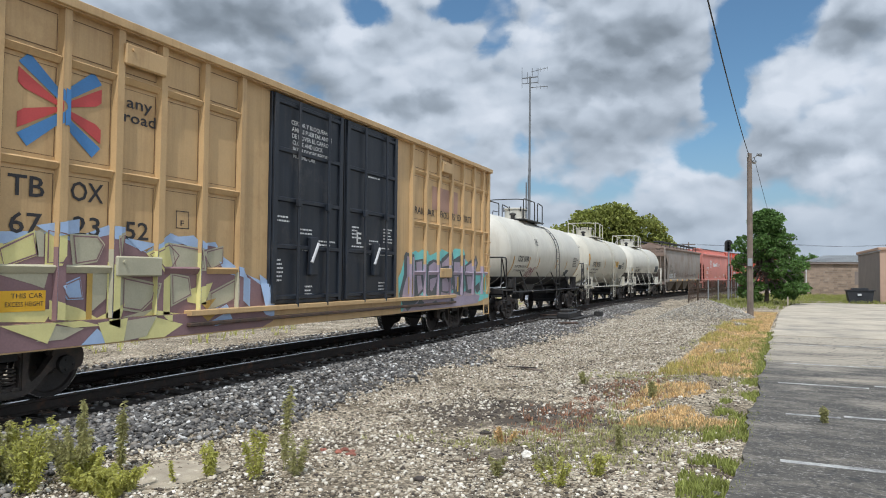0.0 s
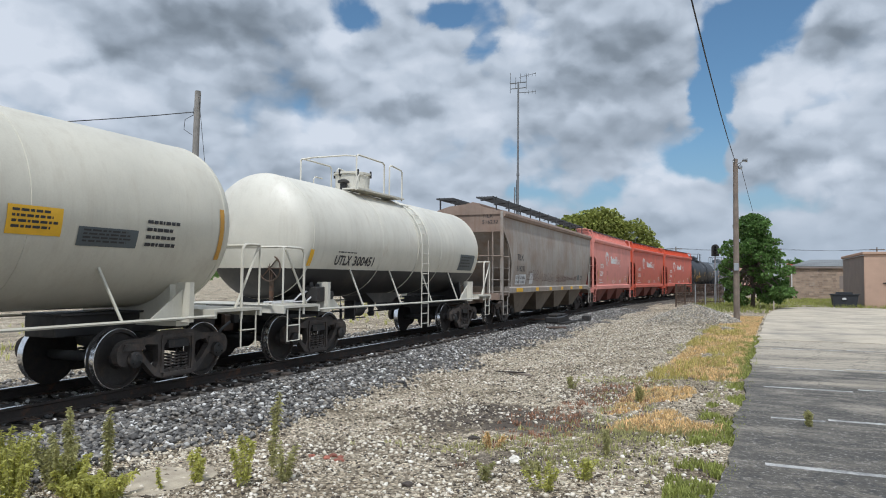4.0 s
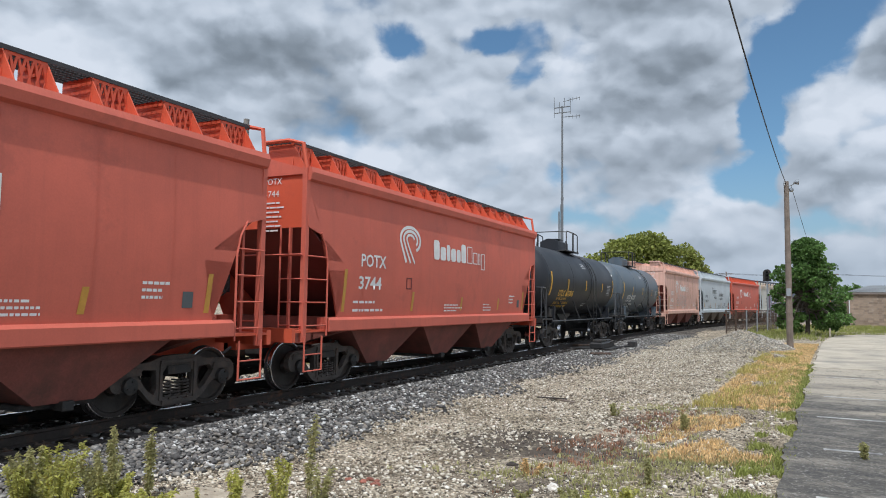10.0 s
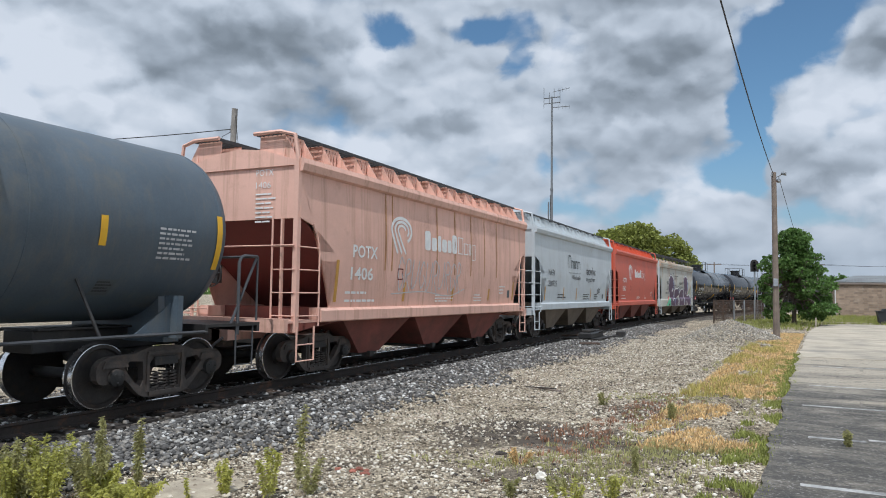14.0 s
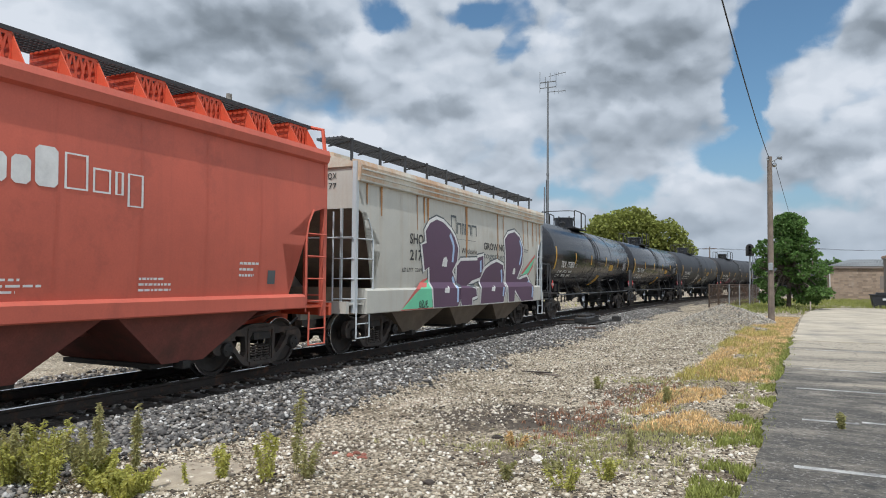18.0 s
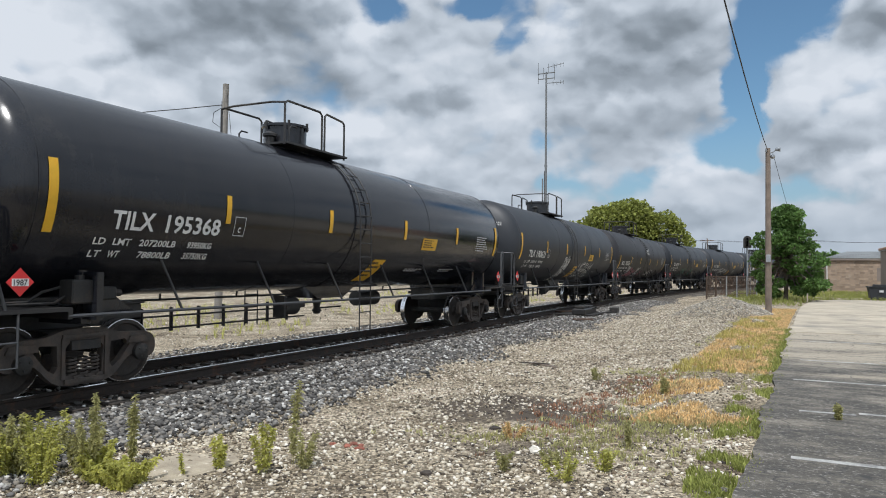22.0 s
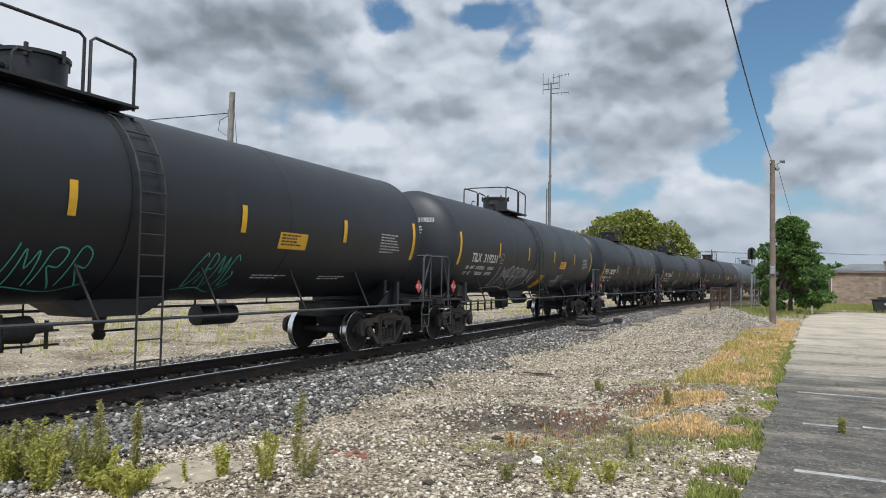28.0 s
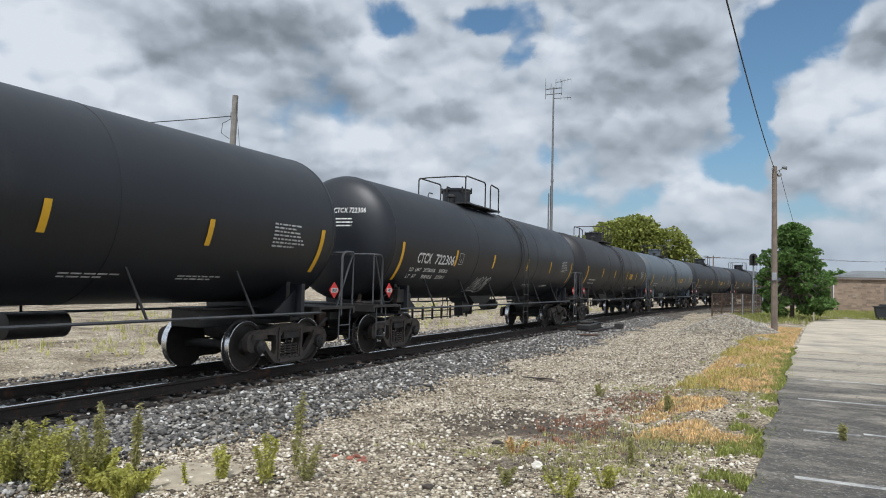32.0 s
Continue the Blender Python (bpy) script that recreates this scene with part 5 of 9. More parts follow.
# ---- box car ----
def box_car(sf, sr):
    car, half = start_car("box_car", "tan ribbed box car with black double doors and bright graffiti", sf, sr, "box car")
    HB = 8.98
    X = 1.47
    ribs = [-8.90, -8.22, -7.41, -6.54, -5.72, -4.95, -4.08, -3.20, 3.30, 4.15, 4.99, 5.83, 6.70, 7.59, 8.39, 8.90]
    RW = 0.055

    def shell(bm):
        for sx in (-1, 1):
            box(bm, min(sx * X, sx * (X - 0.04)), max(sx * X, sx * (X - 0.04)), -HB, HB, 0.98, 5.02)
        box(bm, -X + 0.04, X - 0.04, -HB, -HB + 0.05, 0.98, 5.02)
        box(bm, -X + 0.04, X - 0.04, HB - 0.05, HB, 0.98, 5.02)
    bm = BM(); shell(bm)
    part("side_sheet", bm, M_TAN, car)
    part("roof", prism(BM(), [(-1.58, 5.02), (-1.58, 5.10), (0, 5.24), (1.58, 5.10), (1.58, 5.02)], -HB - 0.04, HB + 0.04, "y"), M_TAN, car)
    for sx in (-1, 1):
        part("roof_edge", box(BM(), min(sx * 1.52, sx * 1.62), max(sx * 1.52, sx * 1.62), -HB - 0.05, HB + 0.05, 5.04, 5.16, 0.01), M_TAN, car)
        part("side_sill", prism(BM(), [(sx * 1.44, 0.72), (sx * 1.53, 0.72), (sx * 1.53, 1.06), (sx * 1.44, 1.06)], -HB, HB, "y"), M_TAN, car)
    for y in ribs:
        for sx in (-1, 1):
            bm = prism(BM(), [(sx * X, y - RW - 0.02), (sx * (X + 0.085), y - RW), (sx * (X + 0.085), y + RW), (sx * X, y + RW + 0.02)], 1.07, 5.02, "z")
            # overspray reaches round the rib
            spray = M_LILAC if y > 0 else (M_LEMON, M_SAGE, M_LEMON, M_WINE)[int(abs(y) * 3) % 4]
            level = 1.95 if y > 0 else 2.0 if y < -3.6 else 1.7
            bmesh.ops.bisect_plane(bm, geom=bm.verts[:] + bm.edges[:] + bm.faces[:], plane_co=(0, 0, level), plane_no=(0, 0, 1))
            if sx > 0 and y < 8.6:
                for f in bm.faces:
                    f.material_index = 1 if f.calc_center_median().z < level else 0
            part("rib", bm, [M_TAN, spray], car)
    for z in (1.72, 3.02, 4.36):
        for group in ([r for r in ribs if r < 0], [r for r in ribs if r > 0]):
            for a, b in zip(group, group[1:]):
                bm = BM()
                prism(bm, [(X, z - 0.05), (X + 0.03, z - 0.05), (X + 0.075, z + 0.03), (X + 0.05, z + 0.05), (X, z + 0.06)], a + RW + 0.01, b - RW - 0.01, "y")
                part("ledge", bm, M_TAN if z > 2 else (M_LEMON, M_SAGE, M_WINE, M_SAGE)[int(abs(a) * 7) % 4] if b < -3.5 else M_LILAC if a > 0 else M_TAN, car)
    # pressed panel outlines
    for group in ([r for r in ribs if r < 0], [r for r in ribs if r > 0]):
        for a, b in zip(group, group[1:]):
            for z0, z1 in ((1.80, 2.94), (3.10, 4.28), (4.44, 4.96)):
                line = stroke([(a + RW + 0.05, z0 + 0.03), (b - RW - 0.045, z0 + 0.03), (b - RW - 0.045, z1 - 0.03), (a + RW + 0.05, z1 - 0.03)], 0.013, True)
                bm = polys(*line)
                for v in bm.verts:
                    v.co = Vector((X + 0.0065 if z0 > 2 else X + 0.005, v.co.x, v.co.y))
                link_mesh("panel_seam", to_mesh("panel_seam", bm, M_SEAM), car)
    def cover_plate(y0, y1, z0, z1):
        bm = BM()
        box(bm, X + 0.06, X + 0.13, y0, y1, z0, z1, 0.02)
        rod(bm, (X + 0.10, y0 + 0.12, z1 - 0.08), (X + 0.15, y0 + 0.12, z1 - 0.08), 0.025, 8)
        return part("tie_down_cover", bm, M_SAGE if z0 < 2 and y0 < 0 else M_TAN, car)
    cover_plate(-5.69, -4.95, 4.56, 4.86)
    cover_plate(-5.75, -4.95, 1.63, 1.91)
    cover_plate(5.04, 5.70, 4.55, 4.86)
    cover_plate(4.95, 5.75, 1.60, 1.86)
    # doors
    for y0, y1 in ((-2.42, -0.05), (0.05, 2.40)):
        d = part("door", box(BM(), X - 0.02, X + 0.06, y0, y1, 1.12, 5.0, 0.015), M_DOOR, car, "black plug door with locking bars")
        for z in (1.24, 2.18, 3.06, 3.98, 4.86):
            part("door_rib", prism(BM(), [(X + 0.06, z - 0.05), (X + 0.10, z - 0.03), (X + 0.10, z + 0.03), (X + 0.06, z + 0.05)], y0 + 0.06, y1 - 0.06, "y"), M_DOOR, d)
        for y in (y0 + 0.09, y1 - 0.09):
            part("door_stile", box(BM(), X + 0.06, X + 0.11, y - 0.06, y + 0.06, 1.14, 4.98, 0.01), M_DOOR, d)
        for y in (y0 + 0.75, y1 - 0.62):
            part("lock_rod", rod(BM(), (X + 0.14, y, 1.06), (X + 0.14, y, 4.95), 0.03, 8), M_DOOR, d)
            part("lock_rod_guide", box(BM(), X + 0.10, X + 0.18, y - 0.06, y + 0.06, 2.95, 3.1, 0.01), M_DOOR, d)
        hub = (y0 + y1) / 2 + 0.1
        part("lock_handle", rod(BM(), (X + 0.16, hub - 0.12, 1.9), (X + 0.16, hub + 0.1, 2.28), 0.035, 8), M_DIMWHITE, d)
        part("lock_box", box(BM(), X + 0.06, X + 0.16, hub - 0.14, hub + 0.12, 1.65, 2.4, 0.02), M_DOOR, d)
    for z, h in ((1.02, 0.09), (0.86, 0.06)):
        part("door_track", box(BM(), X + 0.0, X + 0.16, -4.4, 6.0, z, z + h, 0.01), M_TAN if z > 1 else M_RUSTY, car)
    # ends, ladders, underframe
    for s in (-1, 1):
        q = pose(0, 0, 0, 0, 0, 0 if s < 0 else 180)
        for k in range(9):
            z = 1.3 + k * 0.43
            part("end_corrugation", prism(BM(), [(-HB, z - 0.12), (-HB - 0.07, z - 0.04), (-HB - 0.07, z + 0.04), (-HB, z + 0.12)], -1.38, 1.38), M_TAN, car, m=q)
        for sx in (-1, 1):
            for z in (1.15, 1.55, 1.95, 2.35, 2.75):
                part("grab_iron", pipe(BM(), [(sx * 1.47, -HB + 0.08, z), (sx * 1.60, -HB + 0.08, z), (sx * 1.60, -HB + 0.52, z), (sx * 1.47, -HB + 0.52, z)], 0.014), M_TAN, car, m=q)
            part("stirrup_step", pipe(BM(), [(sx * 1.53, -HB + 0.05, 0.98), (sx * 1.53, -HB + 0.05, 0.42), (sx * 1.53, -HB + 0.5, 0.42), (sx * 1.53, -HB + 0.5, 0.98)], 0.02), M_TAN, car, m=q)
        part("end_sill", box(BM(), -1.45, 1.45, -HB - 0.12, -HB + 0.1, 0.80, 1.12), M_RUSTY, car, m=q)
        part("draft_sill", box(BM(), -0.32, 0.32, -half - 1.75, -half + 2.5, 0.78, 1.0), M_RUSTY, car, m=q)
        part("bolster_web", prism(BM(), [(-1.44, 1.0), (1.44, 1.0), (1.44, 0.84), (0.5, 0.78), (-0.5, 0.78), (-1.44, 0.84)], -half - 0.15, -half + 0.15, "y"), M_RUSTY, car, m=q)
    part("floor", box(BM(), -1.44, 1.44, -HB + 0.05, HB - 0.05, 0.98, 1.05), M_RUSTY, car)
    part("centre_sill", box(BM(), -0.22, 0.22, -half, half, 0.62, 1.0), M_RUSTY, car)
    part("brake_rod", rod(BM(), (1.1, -3.3, 0.70), (1.1, 3.2, 0.66), 0.02, 6), M_RUSTY, car)

    cuts = sorted([r - RW for r in ribs] + [r + RW for r in ribs])
    pad = [0.006]

    def surf(y, z, c):
        if z < 1.06:
            return 1.535 + pad[0]
        if abs(c) < 2.45:
            return X + 0.065 + pad[0]
        for r in ribs:
            if abs(c - r) < RW:
                return X + 0.087 + pad[0]
        return X + 0.004 + pad[0]

    C = cuts
    for text, y, z, w in (("TB", -7.22, 2.60, 0.47), ("OX", -6.39, 2.61, 0.49), ("67", -7.19, 2.15, 0.42), ("23", -6.35, 2.16, 0.41), ("52", -5.53, 2.15, 0.41)):
        mark(car, surf, text, y, z, 0.26, w, M_INK, 0.010)
    mark(car, surf, "any", -5.56, 4.00, 0.165, 0.45, M_INK, 0.008)
    mark(car, surf, "road", -5.60, 3.79, 0.165, 0.56, M_INK, 0.008)
    mark(car, surf, "RAILCAR", 3.52, 3.27, 0.19, 1.22, M_INK, 0.01, C)
    mark(car, surf, "POOLING", 4.95, 3.27, 0.19, 1.22, M_INK, 0.01, C)
    mark(car, surf, "EXPERTS", 6.36, 3.28, 0.19, 1.12, M_INK, 0.01, C)
    # faded initials as plain bars
    for y0, y1 in ((4.58, 5.14), (5.24, 5.76), (5.88, 6.36)):
        patch(car, surf, [rect(y0, y1, 3.46, 4.10)], M_LOGOPUR, "faded_initial", "faded purple initial", C)
    # crossed-arrow emblem: four arms, each a blue and a red band, round a bent blue link
    arms = ((M_LOGOBLUE, ((0.58, 0.43), (0.45, 0.57), (0.01, 0.20), (0.01, 0.06))), (M_LOGORED, ((0.58, 0.37), (0.03, 0.055), (0.03, 0.0), (0.50, 0.12), (0.58, 0.18))))
    for mm, shape in arms:
        for su in (-1, 1):
            for sv in (-1, 1):
                patch(car, surf, [[(-6.55 + u * su, 3.77 + v * sv) for u, v in shape]], mm, "emblem", cuts=C)
    pad[0] = 0.009
    patch(car, surf, [arc_band(-6.56, 3.77, 0.05, 0.24, -88, 88, 10, 0.55)], M_LOGOBLUE, "emblem", cuts=C)
    pad[0] = 0.006
    # stencils on the doors
    y, z = -1.86, 4.50
    for line in ("CERRAR Y BLOQUEAR", "AMBAS PUERTAS ANTES", "DE MOVER EL CARRO", "CLOSE AND LOCK", "BOTH DOORS BEFORE", "MOVING CAR"):
        mark(car, surf, line, y, z, 0.085, 0.072 * len(line), M_WHITE, 0.012)
        y, z = y + 0.015, z - 0.125
    small(car, surf, 2, 1.0, 3.98, 0.7, 0.16, 11)
    for y, z, w, n in ((-2.30, 1.95, 0.28, 6), (-2.35, 2.75, 0.55, 2), (-1.55, 2.55, 0.55, 2), (-0.9, 2.35, 0.62, 2), (0.35, 2.72, 0.35, 4), (1.75, 2.75, 0.45, 5), (0.35, 2.3, 0.6, 1), (1.6, 2.30, 0.7, 3), (-1.35, 1.45, 0.3, 3), (1.55, 1.5, 0.35, 3), (1.1, 2.45, 0.5, 2)):
        small(car, surf, n, y, z, w, n * 0.075, int(y * 31) % 89)
    mark(car, surf, "ASD", -1.45, 2.12, 0.10, 0.24, M_WHITE)
    mark(car, surf, "ASD", 1.10, 2.12, 0.10, 0.24, M_WHITE)
    mark(car, surf, "E", 0.55, 2.35, 0.26, 0.2, M_WHITE)
    # warning plate
    patch(car, surf, [rect(-4.60, -4.34, 2.36, 2.372), rect(-4.60, -4.34, 2.618, 2.63), rect(-4.60, -4.588, 2.36, 2.63), rect(-4.352, -4.34, 2.36, 2.63)], M_INK, "plate_frame", cuts=C)
    mark(car, surf, "F", -4.51, 2.40, 0.09, 0.07, M_INK, 0.005, C)
    return car, surf, pad, C


def box_graffiti(car, surf, pad, C):
    """Two sprayed pieces low on the tan side: sharp overlapping wedges with dark edges."""
    lab = "yellow and blue wedge graffiti"
    tops = [(-8.9, 1.95), (-7.3, 2.06), (-6.8, 2.24), (-6.3, 2.14), (-5.8, 2.26), (-5.15, 2.04), (-4.7, 2.18), (-4.2, 2.22), (-3.75, 2.18), (-3.55, 1.86), (-2.98, 1.74), (-2.45, 1.48), (-2.3, 0.9)]

    pad[0] = 0.004
    patch(car, surf, [[(u, z + 0.10 * math.sin(u * 5)) for u, z in tops] + [(-2.6, 0.74), (-8.9, 0.74)]], M_SKYB, "graffiti", "light blue spray background", C, 0.5)
    pad[0] = 0.007
    patch(car, surf, [[(u, z - 0.07) for u, z in tops] + [(-2.6, 0.74), (-8.9, 0.74)]], M_WINE, "graffiti", "wine-red spray outline", C, 0.5)
    lemon = [[(-8.9, 1.85), (-7.4, 1.98), (-7.35, 1.75), (-8.9, 1.6)], [(-7.3, 1.95), (-6.9, 2.15), (-6.85, 1.9), (-7.25, 1.75)], [(-6.7, 2.2), (-6.45, 2.15), (-6.45, 1.95), (-6.55, 1.8), (-6.7, 1.8)], [(-5.1, 1.95), (-4.75, 2.1), (-4.55, 1.95), (-4.7, 1.75), (-4.85, 1.7)], [(-5.8, 1.75), (-5.65, 1.65), (-5.65, 1.0), (-5.8, 1.05)], [(-4.85, 1.5), (-4.7, 1.6), (-4.7, 1.0), (-4.8, 1.05)], [(-4.35, 1.4), (-3.85, 1.5), (-4.0, 1.2), (-4.3, 1.25)], [(-6.6, 1.3), (-6.25, 1.2), (-6.0, 1.0), (-6.35, 1.0), (-6.6, 1.1)], [(-7.25, 1.2), (-6.65, 1.2), (-6.75, 0.85), (-7.25, 1.1)], [(-5.95, 1.0), (-5.55, 1.2), (-5.6, 0.74), (-5.85, 0.75)], [(-5.05, 1.1), (-4.55, 0.9), (-4.85, 0.74), (-5.25, 0.74)]]
    sage = [[(-6.85, 2.15), (-6.75, 2.2), (-6.75, 1.9), (-6.83, 1.9)], [(-6.35, 2.15), (-6.0, 2.15), (-5.9, 2.05), (-6.0, 1.85), (-6.3, 1.8)], [(-5.7, 2.15), (-5.55, 2.2), (-5.58, 1.95), (-5.65, 1.65)], [(-4.7, 2.1), (-4.15, 2.05), (-4.1, 1.75), (-4.6, 1.75)], [(-4.05, 2.0), (-3.6, 2.1), (-3.6, 1.85), (-3.85, 1.75)], [(-7.25, 1.65), (-6.7, 1.7), (-6.75, 1.5), (-6.9, 1.55)], [(-6.1, 1.65), (-5.82, 1.65), (-5.85, 1.35), (-6.05, 1.2)], [(-5.55, 1.6), (-5.0, 1.5), (-5.05, 1.3), (-5.25, 1.15), (-5.55, 1.2)], [(-4.67, 1.65), (-4.35, 1.6), (-4.3, 1.35), (-4.65, 1.22)], [(-3.85, 1.35), (-3.3, 1.55), (-3.3, 1.25), (-3.85, 1.05)], [(-6.6, 1.0), (-6.25, 0.95), (-6.5, 0.85), (-6.8, 0.85)], [(-5.52, 1.0), (-5.05, 1.12), (-5.2, 0.8), (-5.52, 0.75)]]
    blue = [[(-8.9, 1.4), (-8.0, 1.5), (-8.2, 1.15), (-8.9, 1.0)], [(-6.8, 2.25), (-6.3, 2.35), (-6.3, 2.2), (-6.6, 2.15)], [(-5.8, 2.3), (-5.55, 2.3), (-5.55, 2.15), (-5.75, 2.15)], [(-5.45, 2.15), (-5.0, 2.1), (-5.25, 2.0)], [(-4.7, 2.2), (-4.25, 2.25), (-4.0, 2.1), (-4.15, 2.06)], [(-3.6, 1.85), (-3.1, 1.75), (-3.0, 1.6), (-3.5, 1.7)], [(-6.5, 1.5), (-6.25, 1.6), (-6.2, 1.35), (-6.4, 1.35)], [(-3.9, 0.9), (-3.5, 1.15), (-3.4, 0.9), (-3.75, 0.85)], [(-2.6, 1.6), (-2.3, 1.45), (-2.3, 0.95), (-2.5, 1.0)], [(-3.15, 1.65), (-2.9, 1.55), (-2.9, 1.15), (-3.05, 1.25)], [(-6.2, 0.74), (-6.0, 0.92), (-5.8, 0.74)]]
    gold = [[(-6.12, 1.62), (-6.05, 1.62), (-6.05, 1.12), (-6.12, 1.12)], [(-7.9, 1.3), (-7.5, 1.4), (-7.6, 1.1)], [(-4.1, 1.2), (-3.75, 1.25), (-3.95, 0.95)]]
    n = 0
    for shapes, mm in ((lemon, M_LEMON), (sage, M_SAGE), (blue, M_SKYB), (gold, M_GOLD)):
        for p in shapes:
            pad[0] = 0.010 + 0.0025 * (n % 5)
            n += 1
            cu, cz = sum(q[0] for q in p) / len(p), sum(q[1] for q in p) / len(p)
            p = [(cu + (u - cu) * 1.2, max(0.74, cz + (z - cz) * 1.2)) for u, z in p]
            lo, hi = min(z for _, z in p), max(z for _, z in p)
            if lo < 1.03 and hi > 1.09:
                # the sill stands proud of the sheet: one piece above its edge, one on it
                patch(car, surf, [[(u, max(z, 1.064)) for u, z in p]], mm, "graffiti", lab, C, 0.5)
                patch(car, surf, [[(u, min(z, 1.056)) for u, z in p]], mm, "graffiti", lab, C, 0.5)
            else:
                patch(car, surf, [p], mm, "graffiti", lab, C, 0.5)
    pad[0] = 0.0235
    for p in lemon[1:4] + sage[1:5] + sage[7:10] + blue[6:7]:
        patch(car, surf, stroke([(u + 0.01, z) for u, z in p], 0.022, True), M_WINE, "graffiti", "wine-red spray edge", C, 0.5)
    pad[0] = 0.027
    patch(car, surf, [rect(-7.29, -6.71, 1.21, 1.46)], M_YELLOW, "warning_plate", "yellow excess height warning plate", C)
    pad[0] = 0.031
    mark(car, surf, "THIS CAR", -7.15, 1.37, 0.06, 0.40, M_INK, 0.004, C)
    mark(car, surf, "EXCESS HEIGHT", -7.22, 1.27, 0.06, 0.48, M_INK, 0.004, C)
    pad[0] = 0.006
    # right piece: aqua cloud, pale lilac letters, dark outlines
    pad[0] = 0.004
    cloud = [(2.65, 1.6), (2.8, 1.75), (3.0, 2.15), (3.25, 2.25), (3.6, 2.3), (3.75, 2.25), (4.0, 2.35), (4.5, 2.2), (5.25, 2.4), (5.85, 2.3), (6.2, 2.45), (6.65, 2.45), (6.9, 2.2), (8.0, 1.75), (8.75, 1.7), (8.9, 0.95), (7.65, 0.80), (2.7, 0.76)]
    patch(car, surf, [cloud], M_AQUA, "graffiti", "aqua spray background", C, 0.5)
    pad[0] = 0.0065
    patch(car, surf, [[(2.75, 0.76), (3.4, 1.2), (4.25, 1.1), (5.1, 1.2), (5.9, 1.15), (7.65, 1.2), (8.1, 1.0), (7.9, 0.80), (6.3, 0.76)]], M_LILAC, "graffiti", "pale lilac graffiti base", C, 0.5)
    dark = [[(2.95, 2.15), (3.05, 2.25), (3.5, 2.15), (3.65, 1.0), (3.05, 0.76), (2.75, 0.95), (2.7, 1.2), (2.95, 1.7)], [(3.55, 2.05), (4.05, 2.1), (4.05, 1.7), (4.1, 1.25), (3.75, 1.1), (3.6, 1.15)], [(4.1, 1.95), (4.3, 2.0), (4.7, 2.1), (5.05, 2.05), (5.05, 1.05), (4.35, 1.0), (4.05, 1.2)], [(5.05, 2.05), (5.8, 2.35), (5.95, 2.1), (6.05, 1.35), (5.65, 1.15), (5.15, 1.2)], [(6.0, 2.1), (6.55, 2.25), (7.0, 2.3), (6.95, 1.7), (6.65, 1.05), (6.1, 1.15)], [(6.95, 1.95), (7.9, 2.3), (8.05, 2.05), (7.8, 1.7), (7.55, 1.1), (7.05, 1.15)]]
    for i, p in enumerate(dark):
        pad[0] = 0.009 + 0.0025 * (i % 2)
        patch(car, surf, [p], M_LOGOGREY, "graffiti", "dark spray outline", C, 0.5)
    pad[0] = 0.0165
    pale = [[(3.1, 2.15), (3.45, 2.1), (3.52, 1.7), (3.52, 1.35), (3.42, 1.05), (3.05, 1.05), (2.85, 1.1), (2.9, 1.3), (3.1, 1.65)], [(3.62, 2.0), (3.95, 2.03), (3.98, 1.7), (3.65, 1.72)], [(3.65, 1.65), (3.9, 1.65), (4.02, 1.3), (3.75, 1.17)], [(4.37, 1.9), (4.7, 2.03), (4.98, 1.98), (5.0, 1.75), (4.4, 1.72)], [(4.17, 1.75), (4.35, 1.7), (4.37, 1.07), (4.2, 1.12)], [(4.47, 1.55), (4.93, 1.62), (4.8, 1.4), (4.6, 1.22), (4.47, 1.27)], [(5.25, 2.0), (5.75, 2.22), (5.85, 1.95), (5.25, 1.9)]]
    pale += [[(5.27, 1.55), (5.6, 1.6), (5.9, 1.3), (5.7, 1.2), (5.3, 1.22)], [(6.12, 2.05), (6.55, 2.05), (6.6, 1.8), (6.1, 1.77)], [(6.15, 1.65), (6.45, 1.65), (6.25, 1.2)], [(6.67, 2.15), (6.93, 2.2), (6.85, 1.8), (6.72, 1.8)], [(7.03, 1.93), (7.5, 2.05), (7.86, 2.2), (7.92, 2.05), (7.75, 1.8), (7.03, 1.77)], [(7.08, 1.63), (7.53, 1.63), (7.52, 1.25), (7.25, 1.22)]]
    for p in pale:
        patch(car, surf, [p], M_LILAC, "graffiti", "pale lilac graffiti letters", C, 0.5)
    pad[0] = 0.014
    for p in ([(3.5, 0.86), (3.75, 1.05), (4.0, 0.95), (3.9, 0.82)], [(4.5, 0.92), (4.75, 0.98), (4.95, 0.86)], [(5.75, 1.05), (6.0, 0.95), (5.85, 0.82)], [(7.75, 1.3), (8.2, 1.45), (8.25, 1.2), (8.0, 1.1)]):
        patch(car, surf, [p], M_LOGOGREY, "graffiti", "dark spray hook", C, 0.5)
    pad[0] = 0.020
    for y in (3.17, 6.35, 8.35):
        patch(car, surf, [rect(y, y + 0.10, 1.18, 1.62)], M_GOLD, "reflector", cuts=C)


# ---- the train, from its head to its tail ----
LONG = [(-7.42, 1.75, 2.66, 0.12, -0.03), (-4.32, 2.18, 2.62, 0.11, 0.03), (-1.50, 2.20, 2.62, 0.11, 0.03), (1.75, 2.20, 2.62, 0.11, 0.03), (4.50, 2.20, 2.62, 0.11, 0.03), (7.46, 1.85, 2.68, 0.12, 0.06)]
TILXS = [(-7.62, 2.12, 3.05, 0.13, 0), (-4.54, 2.42, 2.88, 0.11, 0), (-1.62, 2.42, 2.88, 0.12, 0), (1.53, 2.42, 2.88, 0.12, 0), (4.56, 2.42, 2.88, 0.12, 0), (7.55, 2.16, 3.05, 0.13, 0)]
